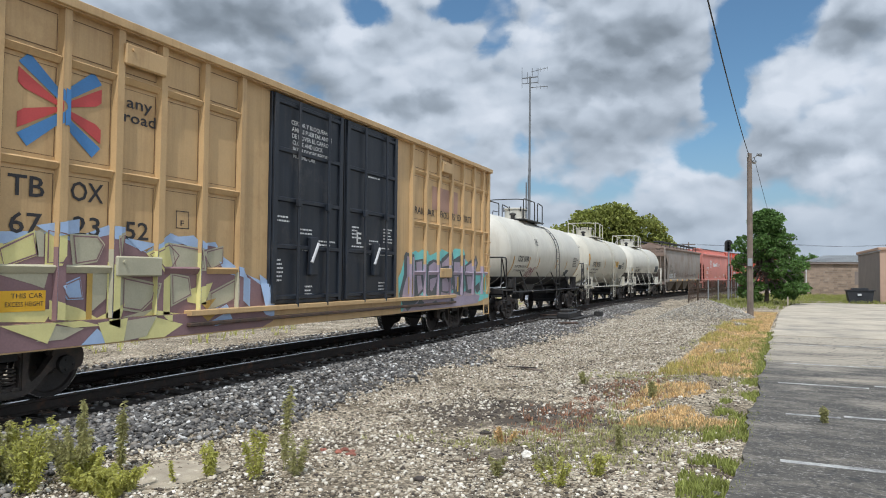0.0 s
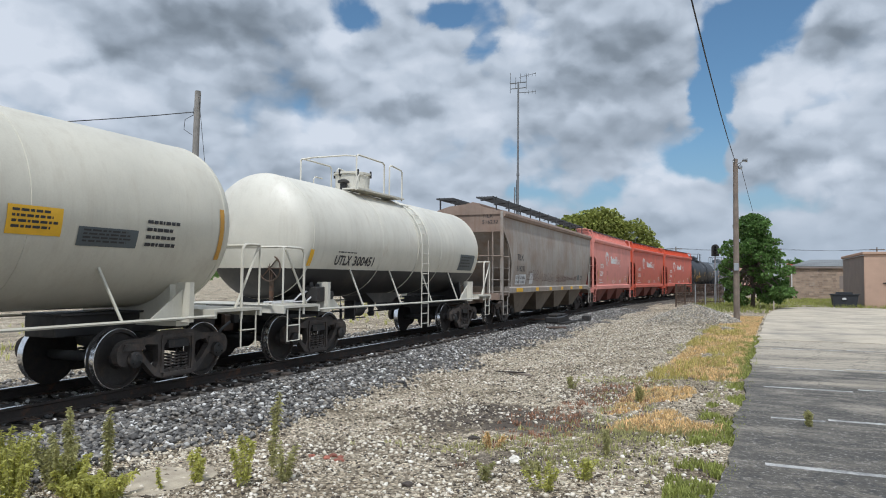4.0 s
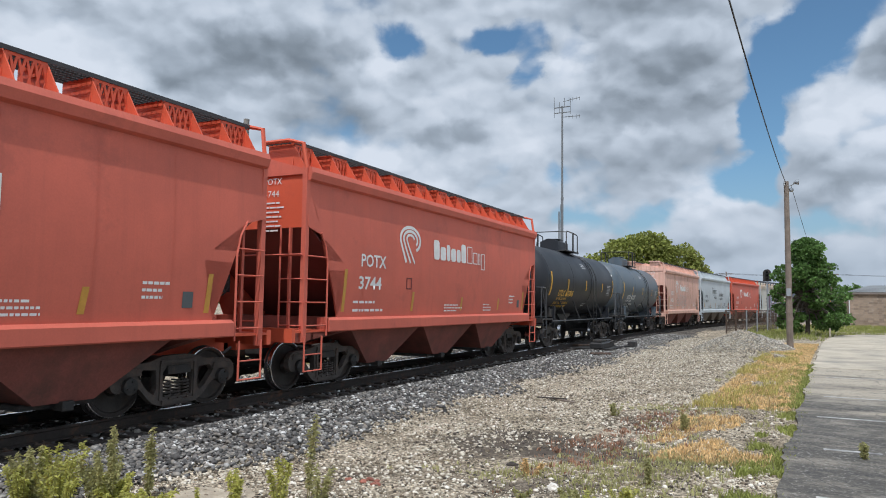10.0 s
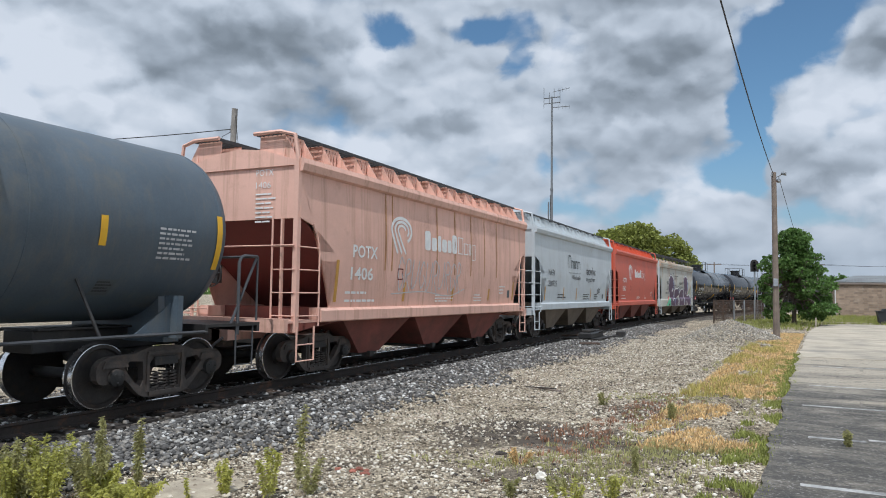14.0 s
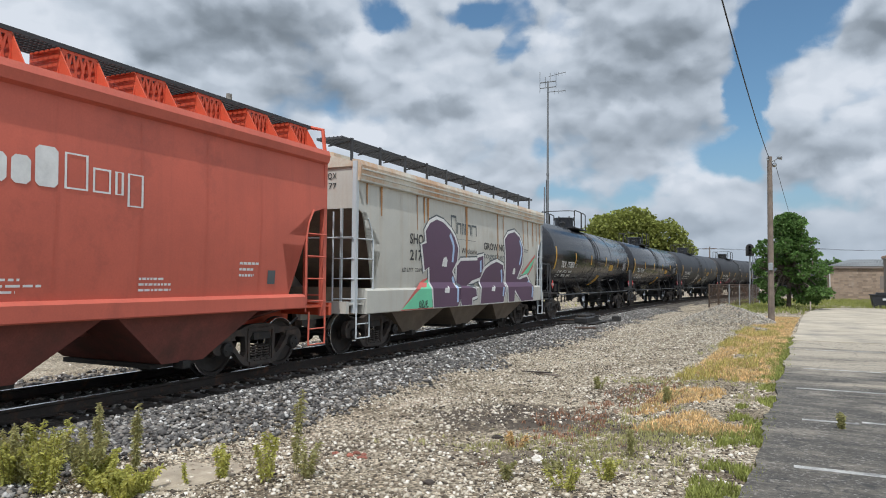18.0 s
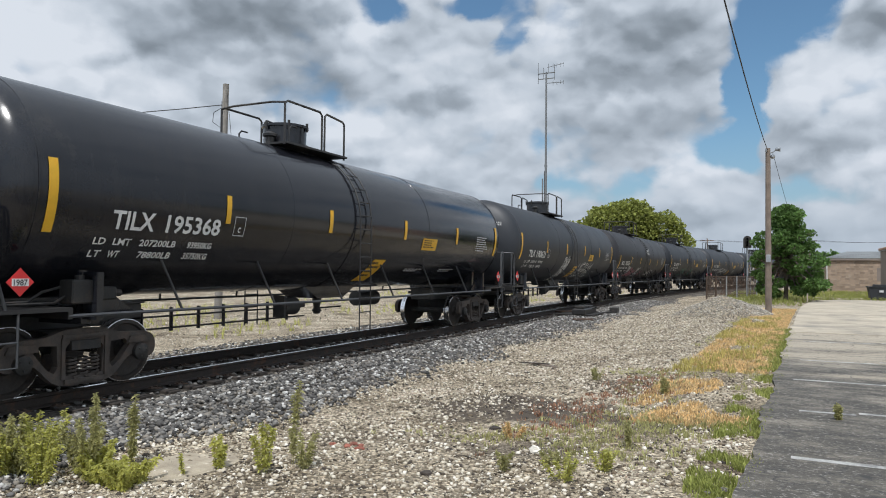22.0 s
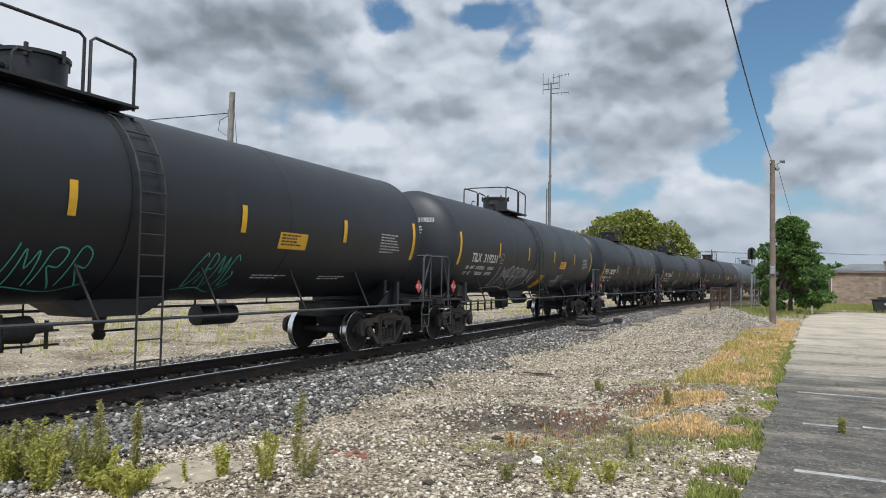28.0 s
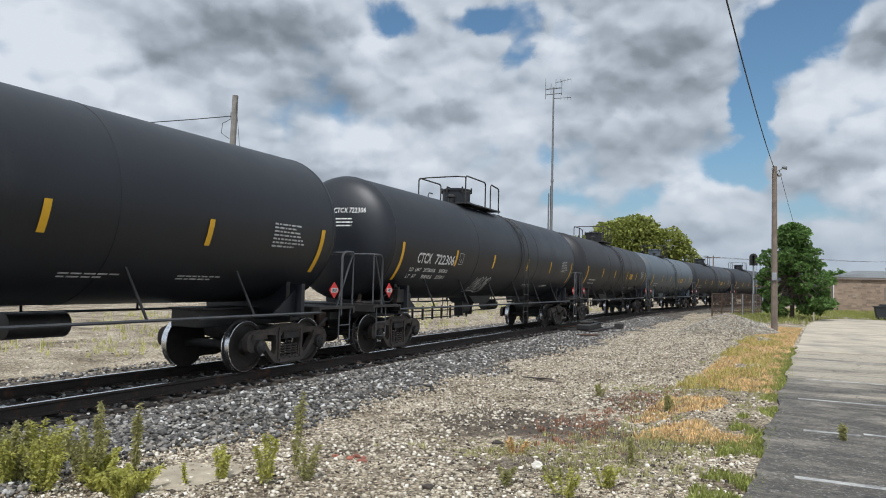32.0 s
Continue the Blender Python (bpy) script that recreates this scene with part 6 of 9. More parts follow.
SHORT = [(-4.80, 2.04, 2.94, 0.13, 0), (-2.60, 2.27, 2.73, 0.11, 0), (0.10, 2.29, 2.73, 0.11, 0), (2.92, 2.29, 2.70, 0.11, 0), (5.05, 2.04, 2.90, 0.12, 0)]
FINE = [(1, -6.7, 2.06, 1.9, 0.11, 3), (1, -6.6, 1.90, 1.6, 0.10, 4), (2, 2.2, 1.72, 1.1, 0.09, 5), (2, 4.2, 1.72, 1.0, 0.09, 6)]
YSIGN = (2.50, 2.20, 0.82, 0.30, M_YELLOW, 0.0, "yellow emergency notice")
YBIG = (0.30, 1.42, 0.55, 0.50, M_YELLOW, 0.14, "yellow handling notice")
DATA = (6.00, 2.24, 0.85, 0.45, M_DIMWHITE, 0.0, "stencilled data panel")
LOADS = [(7, 6.0, 2.7, 0.95, 0.46, 9)]


def plate_box(y, z, mm):
    """A little framed clearance mark beside the number."""
    return ([rect(y, y + 0.015, z, z + 0.32), rect(y + 0.25, y + 0.265, z, z + 0.32), rect(y + 0.015, y + 0.25, z, z + 0.015), rect(y + 0.015, y + 0.25, z + 0.305, z + 0.32)], mm, "framed clearance mark")


def long_tank(sf, sr, label, body, mark_text=None, mark_at=(-6.7, 2.12, 0.22, 2.1), stripes=None, signs=(YSIGN,), tags=(), head=None, rail=(-1.7, 0.15), zc=2.74, dome_y=-0.5, ladder_y=0.1, weights=("207200LB", "93950KG", "78800LB", "35750KG"), **more):
    marks = [(mark_text, *mark_at)] if mark_text else []
    fine = FINE
    if mark_text:
        y, z = mark_at[0] - 0.25, mark_at[1]
        marks += [("LD LMT", y + 0.05, z - 0.22, 0.095, 0.62), (weights[0], y + 0.80, z - 0.22, 0.095, 0.68), (weights[1], y + 1.70, z - 0.22, 0.095, 0.52), ("LT WT", y + 0.05, z - 0.39, 0.095, 0.50), (weights[2], y + 0.85, z - 0.39, 0.095, 0.62), (weights[3], y + 1.70, z - 0.39, 0.095, 0.52)]
        at = -4.14 if stripes is LONG else -4.38
        marks += [("C", at + 0.10, 2.29, 0.09, 0.08)]
        tags = list(tags) + [plate_box(at, 2.23, M_DIMWHITE)]
        fine = FINE[2:]
    return tank_car(sf, sr, label, body, 8.42, 1.50, zc, marks=marks, stripes=LONG if stripes is None else stripes, blocks=fine + LOADS, signs=signs, tags=tags, head_mark=head, rail=rail, dome_y=dome_y, ladder_y=ladder_y, **more)


def build_train():
    car, surf, pad, C = box_car(5.0, 19.03)
    box_graffiti(car, surf, pad, C)
    # three white tanks
    tank_car(24.23, 33.85, "white tank car with a dirty black belly", M_WHITETANK, 6.15, 1.42, 2.62, low=M_LOWBLACK, low_z=1.62, marks=[("ICKX", -4.50, 2.20, 0.23, 0.64), ("15199", -3.76, 2.20, 0.23, 0.63), ("LD LMT 224700 LB 101 930 KG", -4.60, 1.97, 0.09, 1.55), ("LT WT 61300 LB 27 750 KG", -4.55, 1.81, 0.09, 1.45)], mark_mat=M_INK,
             stripes=[(-5.0, 1.65, 2.40, 0.10, -0.1), (-3.0, 1.98, 2.40, 0.09, 0), (-1.65, 1.95, 2.40, 0.09, 0), (1.2, 1.97, 2.38, 0.09, 0), (3.0, 1.95, 2.37, 0.09, 0), (5.5, 1.7, 2.4, 0.1, 0.06)], stripe_mat=M_AMBER, ladder_y=0.95, rail=(-2.1, 0.7), dome_y=-0.7,
             blocks=[(5, -2.27, 3.14, 0.45, 0.28, 2), (6, 4.2, 2.55, 1.0, 0.5, 3)], platform_mat=M_LOWBLACK, tags=[(scribble(-2.9, 1.66, 1.0, 0.32, 5, 3, 0.035), M_ROSE, "small red spray tag")], signs=[(3.3, 1.66, 0.55, 0.28, M_LOGOGREY, 0.0, "dark data panel")], sheet=False)
    tank_car(37.88, 47.64, "cream tank car with pale frame and steps", M_CREAMTANK, 6.20, 1.42, 2.62, marks=[("ITFX", -4.80, 2.18, 0.27, 0.80), ("301552", -3.85, 2.18, 0.27, 1.05), ("LD LMT 221800 LBS 102340 KGS", -4.85, 1.98, 0.10, 1.75), ("LT WT 50400 LBS 22350 KGS", -4.90, 1.80, 0.10, 1.6)], mark_mat=M_INK,
             stripes=[(-5.65, 1.98, 2.87, 0.12, 0), (-3.98, 2.13, 2.61, 0.09, 0), (-1.55, 2.16, 2.62, 0.09, 0), (1.45, 2.19, 2.60, 0.09, 0), (5.5, 2.0, 2.85, 0.10, 0)], stripe_mat=M_AMBER, ladder_y=0.75, rail=(-1.7, 0.4), dome_y=-1.1,
             blocks=[(1, -2.2, 1.55, 1.2, 0.07, 5), (4, 3.9, 2.55, 0.7, 0.45, 6)], platform_mat=M_CREAMTANK, signs=[(1.75, 2.22, 0.75, 0.36, M_YELLOW, 0.0, "faded yellow emergency notice"), (2.75, 2.12, 1.0, 0.26, M_LOGOGREY, 0.0, "black commodity panel")], head_mark="ITFX 301552", sheet=False)
    tank_car(51.7, 60.37, "white over black tank car", M_WHITETANK, 5.50, 1.36, 2.60, low=M_LOWBLACK, low_z=1.90, marks=[("UTLX", -3.95, 2.00, 0.22, 0.72), ("300451", -3.15, 2.00, 0.22, 0.98)], mark_mat=M_INK,
             stripes=[(-4.9, 1.96, 2.3, 0.12, 0), (5.05, 1.95, 2.6, 0.22, 0)], ladder_y=0.5, rail=(-2.3, 0.2), dome_y=-1.1, blocks=[(1, -3.9, 2.30, 1.1, 0.06, 7)], platform_mat=M_WHITETANK, signs=[(3.35, 1.98, 1.25, 0.50, M_LOGOGREY, 0.0, "black load data panel")], sheet=False)
    # rusting grey hopper
    car, surf, pad = hopper_car(64.62, 77.72, "grey covered hopper car with rust streaks and scrawled writing", M_TILX, M_TILXEND, M_TILX, M_UNDER, roof=M_TILXEND, post_mat=M_TILX, hl=8.02, zs=1.18, sill_h=0.24, ztop=4.0, zchord=4.22,
                                cut=[(-8.02, 3.46), (-7.55, 2.98), (-7.12, 2.30), (-6.98, 1.42)], bulge=0.09, bays=4, seams=4, lattice=False, rail_style="plain")
    mark(car, surf, "TILX", -6.45, 2.45, 0.24, 0.80, M_INK, 0.004)
    mark(car, surf, "516232", -6.45, 2.02, 0.22, 1.1, M_INK, 0.004)
    for q in (rect(-6.55, -6.15, 1.50, 1.86), rect(-6.08, -5.15, 1.50, 1.90), rect(-4.6, -4.1, 1.52, 1.95)):
        patch(car, surf, [q], M_DIMWHITE, "paint_out_patch", "grey-white paint-out patch")
    pad[0] = 0.013
    mark(car, surf, "LD LMT", -6.5, 1.72, 0.10, 0.55, M_INK, 0.0)
    mark(car, surf, "223000", -5.9, 1.72, 0.10, 0.60, M_INK, 0.0)
    mark(car, surf, "LT WT", -6.5, 1.55, 0.10, 0.45, M_INK, 0.0)
    mark(car, surf, "63000", -5.85, 1.55, 0.10, 0.50, M_INK, 0.0)
    pad[0] = 0.008
    patch(car, surf, scribble(-4.9, 1.72, 1.9, 0.36, 6, 35, 0.022) + scribble(-2.6, 1.66, 1.9, 0.30, 7, 31, 0.020), M_SCRAWL, "graffiti", "thin marker scrawl")
    patch(car, surf, scribble(-0.1, 1.64, 0.8, 0.30, 3, 32, 0.028) + scribble(0.85, 1.64, 1.0, 0.24, 5, 33, 0.026) + scribble(3.72, 1.68, 0.6, 0.20, 5, 34, 0.022), M_SCRAWL, "graffiti", "thin marker scrawl")
    mark(car, surf, "IN the circus,", 2.02, 1.68, 0.19, 1.62, M_SCRAWL, 0.006, slant=0.15, name="scrawl")
    for y, w in ((-6.58, 0.87), (-3.78, 0.42), (-1.55, 0.44), (0.64, 0.45), (2.68, 0.46), (4.74, 0.80)):
        patch(car, surf, [rect(y, y + w, 1.22, 1.37)], M_YELLOW, "reflector", cut_v=0)
    patch(car, surf, [rect(4.50, 4.90, 1.67, 1.95)], M_LOGOGREY, "data_plate")
    small(car, surf, 3, 5.25, 1.90, 0.55, 0.24, 12, M_INK)
    for text, x, z, h, w in (("TILX", 0.70, 3.98, 0.14, 0.42), ("516232", 0.70, 3.76, 0.14, 0.62)):
        bm = letters(text, h, w, 0.004)
        for v in bm.verts:
            v.co = Vector((x + v.co.x, -8.02 + 0.03, z + v.co.y))
        link_mesh("end_lettering", to_mesh("end_lettering", bm, M_INK), car)
    # salmon and red hoppers
    potash_livery(81.78, 91.78, "faded salmon covered hopper car with white emblem", M_PINK, M_PINK, "2220", True)
    potash_livery(95.67, 105.65, "red covered hopper car with white emblem", M_RED, M_RED_LIT, "3756", True)
    potash_livery(109.45, 119.47, "red covered hopper car with white emblem", M_RED, M_RED_LIT, "3744", True)
    # two shorter tanks
    for sf, sr, body, num, mm, lab in ((123.59, 132.21, M_BLACK, "601006", M_YELLOW, "matt black insulated tank car with yellow lettering"), (136.13, 144.78, M_BLUETANK, "601008", M_WHITE, "slate-blue insulated tank car with dusty top")):
        tank_car(sf, sr, lab, body, 5.68, 1.42, 2.64, marks=[("UTLX", -3.72, 2.02, 0.25, 0.86), (num, -2.75, 2.02, 0.25, 1.05), ("THE TANK CAR PEOPLE", -3.72, 1.88, 0.09, 1.35), ("LD LMT 201300 LB 91300 KG", -3.74, 1.72, 0.09, 1.9), ("LT WT  61800 LB 28000 KG", -3.70, 1.58, 0.09, 1.8)], mark_mat=mm, stripes=SHORT, ladder_y=1.25, rail=(-0.95, 0.75), dome="housing", dome_y=-0.12,
                 blocks=[(3, -0.2, 3.45, 0.7, 0.22, 4), (2, 0.4, 1.75, 0.8, 0.16, 5), (7, 3.85, 2.62, 0.75, 0.5, 6)], signs=[(3.0, 1.62, 0.3, 0.22, M_LOGOGREY, 0.06, "small data plate")], head_mark="UTLX " + num, sheet=False)
    potash_livery(148.68, 158.73, "sun-bleached salmon covered hopper car with rust runs and a faint tag", M_PINK2, M_PINK2, "1406", True, True)
    # light grey hopper
    # charcoal slope sheets: the end bays' shade as a colour on a grey car
    car, surf, pad = hopper_car(162.5, 172.37, "light grey covered hopper car with dark emblem", M_GREYHOP, M_GREYHOP, M_LOGOGREY, M_UNDER, hl=6.3)
    mark(car, surf, "NAHX", -4.7, 2.45, 0.24, 0.85, M_INK, 0.004)
    mark(car, surf, "200735", -4.7, 2.02, 0.24, 1.1, M_INK, 0.004)
    u = -1.9
    for w, h in ((0.38, 0.55), (0.26, 0.34), (0.18, 0.34), (0.12, 0.34), (0.26, 0.34), (0.40, 0.34)):
        patch(car, surf, [rect(u, u + 0.06, 2.82, 2.82 + h), rect(u + 0.06, u + w, 2.82 + h - 0.07, 2.82 + h), rect(u + w - 0.06, u + w, 2.82, 2.82 + h - 0.07)], M_LOGOGREY, "word_block")
        u += w + 0.05
    patch(car, surf, [rect(-1.9, 0.0, 2.62, 2.635)], M_LOGOGREY, "word_rule")
    mark(car, surf, "Wholesale", -1.35, 2.35, 0.20, 1.35, M_INK, 0.002)
    mark(car, surf, "GROW NG", 1.0, 2.62, 0.26, 1.75, M_INK, 0.02)
    mark(car, surf, "together", 1.0, 2.32, 0.22, 1.7, M_LOGOGREY, 0.004)
    patch(car, surf, stroke([(2.12, 2.55), (2.16, 2.75), (2.14, 2.95), (2.08, 3.05)], 0.03) + stroke([(2.16, 2.86), (2.22, 3.0)], 0.02), M_LOGOGREY, "emblem")
    small(car, surf, 2, -3.4, 1.72, 1.4, 0.22, 1, M_INK)
    small(car, surf, 3, 0.6, 1.74, 1.1, 0.3, 2, M_INK)
    small(car, surf, 3, 2.6, 1.74, 0.8, 0.3, 3, M_INK)
    patch(car, surf, scribble(3.2, 1.78, 0.55, 0.24, 4, 7, 0.025), M_INK, "graffiti", "small black spray tag")
    patch(car, surf, [rect(4.2, 4.52, 1.52, 1.74)], M_LOGOGREY, "data_plate")
    for y in (-5.1, -2.6, -0.6, 1.9, 5.0):
        patch(car, surf, [rect(y, y + 0.10, 1.48, 2.0, 0.04)], M_AMBER, "reflector")
    potash_livery(176.24, 186.19, "red covered hopper car with white emblem", M_RED, M_RED_LIT, "3562", False)
    # cream hopper with the plum graffiti
    car, surf, pad = hopper_car(190.14, 200.14, "cream covered hopper car with rust runs and plum graffiti letters", M_CREAMHOP, M_CREAMHOP, M_UNDER, M_UNDER, roof=M_CREAMROOF, hl=6.45, zs=0.92, sill_h=0.55, ztop=3.78, zchord=4.22,
                                cut=[(-6.45, 3.2), (-6.0, 2.95), (-5.45, 2.4), (-5.75, 1.47)], bulge=0.04, seams=5, lattice=False, rail_style="cream", post_mat=M_GREYHOP)
    plum_graffiti(car, surf, pad)
    for z, x in ((3.80, 1.585), (3.92, 1.605), (4.04, 1.62)):
        part("roof_ridge", prism(BM(), [(x - 0.02, z - 0.035), (x + 0.022, z - 0.015), (x + 0.022, z + 0.015), (x - 0.02, z + 0.035)], -6.42, 6.42, "y"), M_CREAMHOP, car)
    for text, z in (("SHQX", 3.86), ("2177", 3.64)):
        bm = letters(text, 0.13, 0.42, 0.006)
        for v in bm.verts:
            v.co = Vector((0.55 + v.co.x, -6.45 + 0.03, z + v.co.y))
        link_mesh("end_lettering", to_mesh("end_lettering", bm, M_INK), car)
    # black tanks
    long_tank(204.45, 218.19, "glossy black tank car with yellow reflectors", M_GLOSS, "TILX 197850", (-6.72, 2.22, 0.26, 2.06), TILXS, (YSIGN, YBIG), head="TILX 197850", rail=(-2.3, -0.2), dome_y=-1.25, ladder_y=-0.42)
    long_tank(221.92, 235.57, "glossy black tank car with yellow notices", M_GLOSS, "TILX 195368", (-6.72, 2.22, 0.26, 2.06), TILXS, (YSIGN, YBIG), head="TILX 195368", rail=(-2.3, -0.2), dome_y=-1.25, ladder_y=-0.42)
    long_tank(239.72, 253.39, "faded charcoal tank car with white outlined graffiti", M_GREYTANK, "TILX 190621", (-6.72, 2.22, 0.26, 2.06), TILXS, (YSIGN, YBIG),
              [(block_letters("NEPAL", 1.05, 1.46, 0.60, 0.62, 0.034), M_WHITE, "white outlined graffiti word"), (scribble(-1.75, 1.42, 0.85, 0.9, 5, 44, 0.026) + scribble(-1.6, 1.36, 0.55, 0.62, 3, 46, 0.026), M_WHITE, "white spray tag")], head="TILX 190621", weights=("206700 LB", "93750 KG", "79300 LB", "35950 KG"), rail=(-2.3, -0.2), dome_y=-1.25, ladder_y=-0.42)
    long_tank(257.29, 271.06, "weathered dark tank car with rose and white tags", M_BROWNTANK, "MULX 702556", (-6.75, 2.10, 0.25, 2.15), LONG, (),
              [([[(-4.3, 1.42), (-2.6, 1.40), (-2.2, 1.52), (-1.9, 1.85), (-2.3, 1.72), (-2.6, 1.86), (-2.9, 1.66), (-3.1, 1.95), (-3.5, 1.98), (-3.6, 1.66)]], M_ROSE, "rose spray patch"), ([[(-0.3, 1.5), (0.3, 1.45), (0.2, 1.7), (-0.1, 1.75)]], M_ROSE, "rose spray patch"), (scribble(-4.55, 1.58, 0.8, 0.45, 4, 51, 0.034), M_WHITE, "white spray tag"), (scribble(-1.6, 1.48, 0.8, 0.5, 4, 52, 0.034), M_WHITE, "white spray tag"), (scribble(2.4, 1.52, 1.6, 0.32, 7, 53, 0.034), M_WHITE, "white spray tag"), (scribble(0.4, 2.95, 0.8, 0.35, 3, 54, 0.03), M_WHITE, "white spray tag")], head="MULX 702556", rail=(-2.1, 0.1), dome_y=-1.2, ladder_y=0.5)
    long_tank(275.05, 289.12, "dark tank car with teal spray tags", M_BLACK, "TILX 332409", (-6.72, 2.22, 0.26, 2.06), TILXS, (YSIGN,),
              [(scribble(-2.9, 1.52, 1.8, 0.5, 5, 61, 0.022) + scribble(0.7, 1.50, 1.0, 0.55, 4, 62, 0.024), M_TEAL, "teal spray tags")], head="TILX 332409", rail=(-2.3, -0.2), dome_y=-1.25, ladder_y=-0.42)
    long_tank(293.12, 307.07, "faded charcoal tank car with white bubble tag", M_GREYTANK, "TILX 319231", (-6.72, 2.24, 0.26, 2.06), TILXS, (YSIGN, YBIG),
              [(scribble(-4.3, 1.48, 3.0, 0.66, 6, 74, 0.034) + scribble(-1.1, 1.6, 0.7, 0.45, 4, 75, 0.024), M_WHITE, "white spray tag"), (scribble(2.6, 1.52, 0.9, 0.42, 4, 72, 0.03), M_DIMWHITE, "white spray tag")], head="TILX 319231", rail=(-2.3, -0.2), dome_y=-1.25, ladder_y=-0.42)
    long_tank(311.09, 325.16, "black tank car with plain white lettering", M_BLACK, "WFRX 160507", (-7.10, 2.12, 0.27, 2.45), LONG, (), [(scribble(-7.05, 1.80, 0.7, 0.18, 5, 81, 0.022), M_LEMON, "yellow spray tag")], head="WFRX 160507", rig=False)
    long_tank(329.33, 343.2, "black tank car with end railing", M_BLACK, "CTCX 722306", (-6.6, 2.20, 0.26, 2.2), LONG, (), [(scribble(-2.4, 1.5, 1.2, 0.4, 6, 91, 0.03), M_DIMWHITE, "white spray tag")], head="CTCX 722306", rail=(-2.4, 0.4), dome_y=-1.3, ladder_y=1.3)
    s = 347.2
    for i, (body, lab) in enumerate(((M_BROWNTANK, "weathered black tank car with yellow reflectors"), (M_BLUETANK, "slate-grey tank car with yellow reflectors"), (M_GREYTANK, "faded charcoal tank car with yellow reflectors"), (M_BLACK, "black tank car with yellow reflectors"), (M_GREYTANK, "faded charcoal tank car with yellow reflectors"), (M_BLACK, "black tank car with yellow reflectors"), (M_BROWNTANK, "weathered black tank car with yellow reflectors"), (M_BLACK, "black tank car with yellow reflectors"), (M_GREYTANK, "faded charcoal tank car with yellow reflectors"))):
        long_tank(s, s + 13.8, lab, body)
        s += 17.8


def plum_graffiti(car, surf, pad):
    K = M_INK
    mark(car, surf, "SHQX", -4.12, 2.55, 0.26, 1.0, K, 0.02)
    mark(car, surf, "2177", -4.10, 2.15, 0.26, 0.85, K, 0.02)
    mark(car, surf, "LD LMT", -4.45, 1.86, 0.10, 0.55, K, 0.0)
    mark(car, surf, "226900", -3.80, 1.86, 0.10, 0.55, K, 0.0)
    u = -1.75
    for w, h in ((0.36, 0.50), (0.26, 0.32), (0.18, 0.32), (0.10, 0.32), (0.26, 0.32), (0.38, 0.32)):
        patch(car, surf, [rect(u, u + 0.05, 2.95, 2.95 + h), rect(u + 0.05, u + w, 2.95 + h - 0.06, 2.95 + h), rect(u + w - 0.05, u + w, 2.95, 2.95 + h - 0.06)], M_LOGOGREY, "word_block")
        u += w + 0.05
    patch(car, surf, [rect(-1.6, 0.0, 2.80, 2.81)], M_LOGOGREY, "word_rule")
    mark(car, surf, "Wholesale", -1.05, 2.42, 0.17, 1.1, K, 0.002)
    mark(car, surf, "GROW NG", 0.60, 2.60, 0.22, 1.8, K, 0.02)
    mark(car, surf, "together", 0.60, 2.33, 0.2, 1.8, M_LOGOGREY, 0.004)

    def layer(shape, grow, mm, lift, lab):
        pad[0] = lift
        cx = sum(p[0] for p in shape) / len(shape)
        cz = sum(p[1] for p in shape) / len(shape)
        g = []
        n = len(shape)
        for i in range(n):
            a, b, c = Vector(shape[i - 1]), Vector(shape[i]), Vector(shape[(i + 1) % n])
            t = (c - a)
            t = t.normalized() if t.length > 1e-6 else Vector((1, 0))
            g.append((b.x + t.y * grow, max(0.935, b.y - t.x * grow)))
        patch(car, surf, [g], mm, "graffiti", lab)
    lab = "plum bubble graffiti letter"
    # big first letter, two low middle ones, tall last one; anticlockwise outlines
    B = [(-2.9, 0.95), (-1.4, 0.94), (-1.2, 1.15), (-1.25, 1.5), (-1.65, 1.9), (-1.35, 2.2), (-1.3, 2.55), (-1.55, 2.85), (-1.8, 3.02), (-2.25, 3.2), (-2.65, 3.25), (-3.05, 3.12), (-3.3, 2.9), (-3.25, 2.6), (-3.5, 2.55), (-3.3, 1.9), (-3.05, 2.0), (-2.95, 1.45)]
    E = [(-1.15, 0.95), (-0.4, 0.95), (-0.4, 1.15), (-0.05, 1.2), (-0.1, 1.4), (-0.6, 1.5), (-0.2, 1.65), (0.4, 1.75), (0.6, 2.05), (0.55, 2.4), (0.1, 2.32), (0.1, 2.25), (-1.1, 2.2), (-1.35, 2.05), (-1.3, 1.5)]
    O = [(0.25, 0.96), (2.15, 0.96), (2.35, 1.3), (2.4, 1.85), (2.25, 2.15), (1.7, 2.25), (1.2, 2.15), (0.75, 2.0), (0.4, 1.7), (0.3, 1.35)]
    Rr = [(2.65, 0.96), (3.2, 0.95), (3.25, 1.35), (3.9, 0.95), (5.2, 0.96), (5.25, 1.45), (4.7, 1.8), (4.05, 1.7), (3.65, 1.7), (4.15, 2.25), (4.2, 2.8), (3.85, 3.15), (3.35, 3.3), (2.75, 3.2), (2.4, 3.0), (2.5, 2.4), (2.55, 1.8), (2.6, 1.45)]
    side = [(-4.6, 0.94), (-2.95, 0.94), (-3.05, 1.7), (-3.35, 1.6), (-3.9, 1.35)]
    tip = [(4.15, 1.85), (4.85, 1.9), (5.3, 2.2), (5.6, 2.55)]
    for s in (side, tip):
        layer(s, 0.07, M_CORAL, 0.008, "coral graffiti wing")
        layer(s, -0.02, M_MINT, 0.011, "mint graffiti wing")
    for s in (B, O, E, Rr):
        layer(s, 0.13, M_LOGOGREY, 0.010, "dark graffiti outline")
    for s in (B, O, E, Rr):
        layer(s, 0.09, M_WHITE, 0.013, "white graffiti outline")
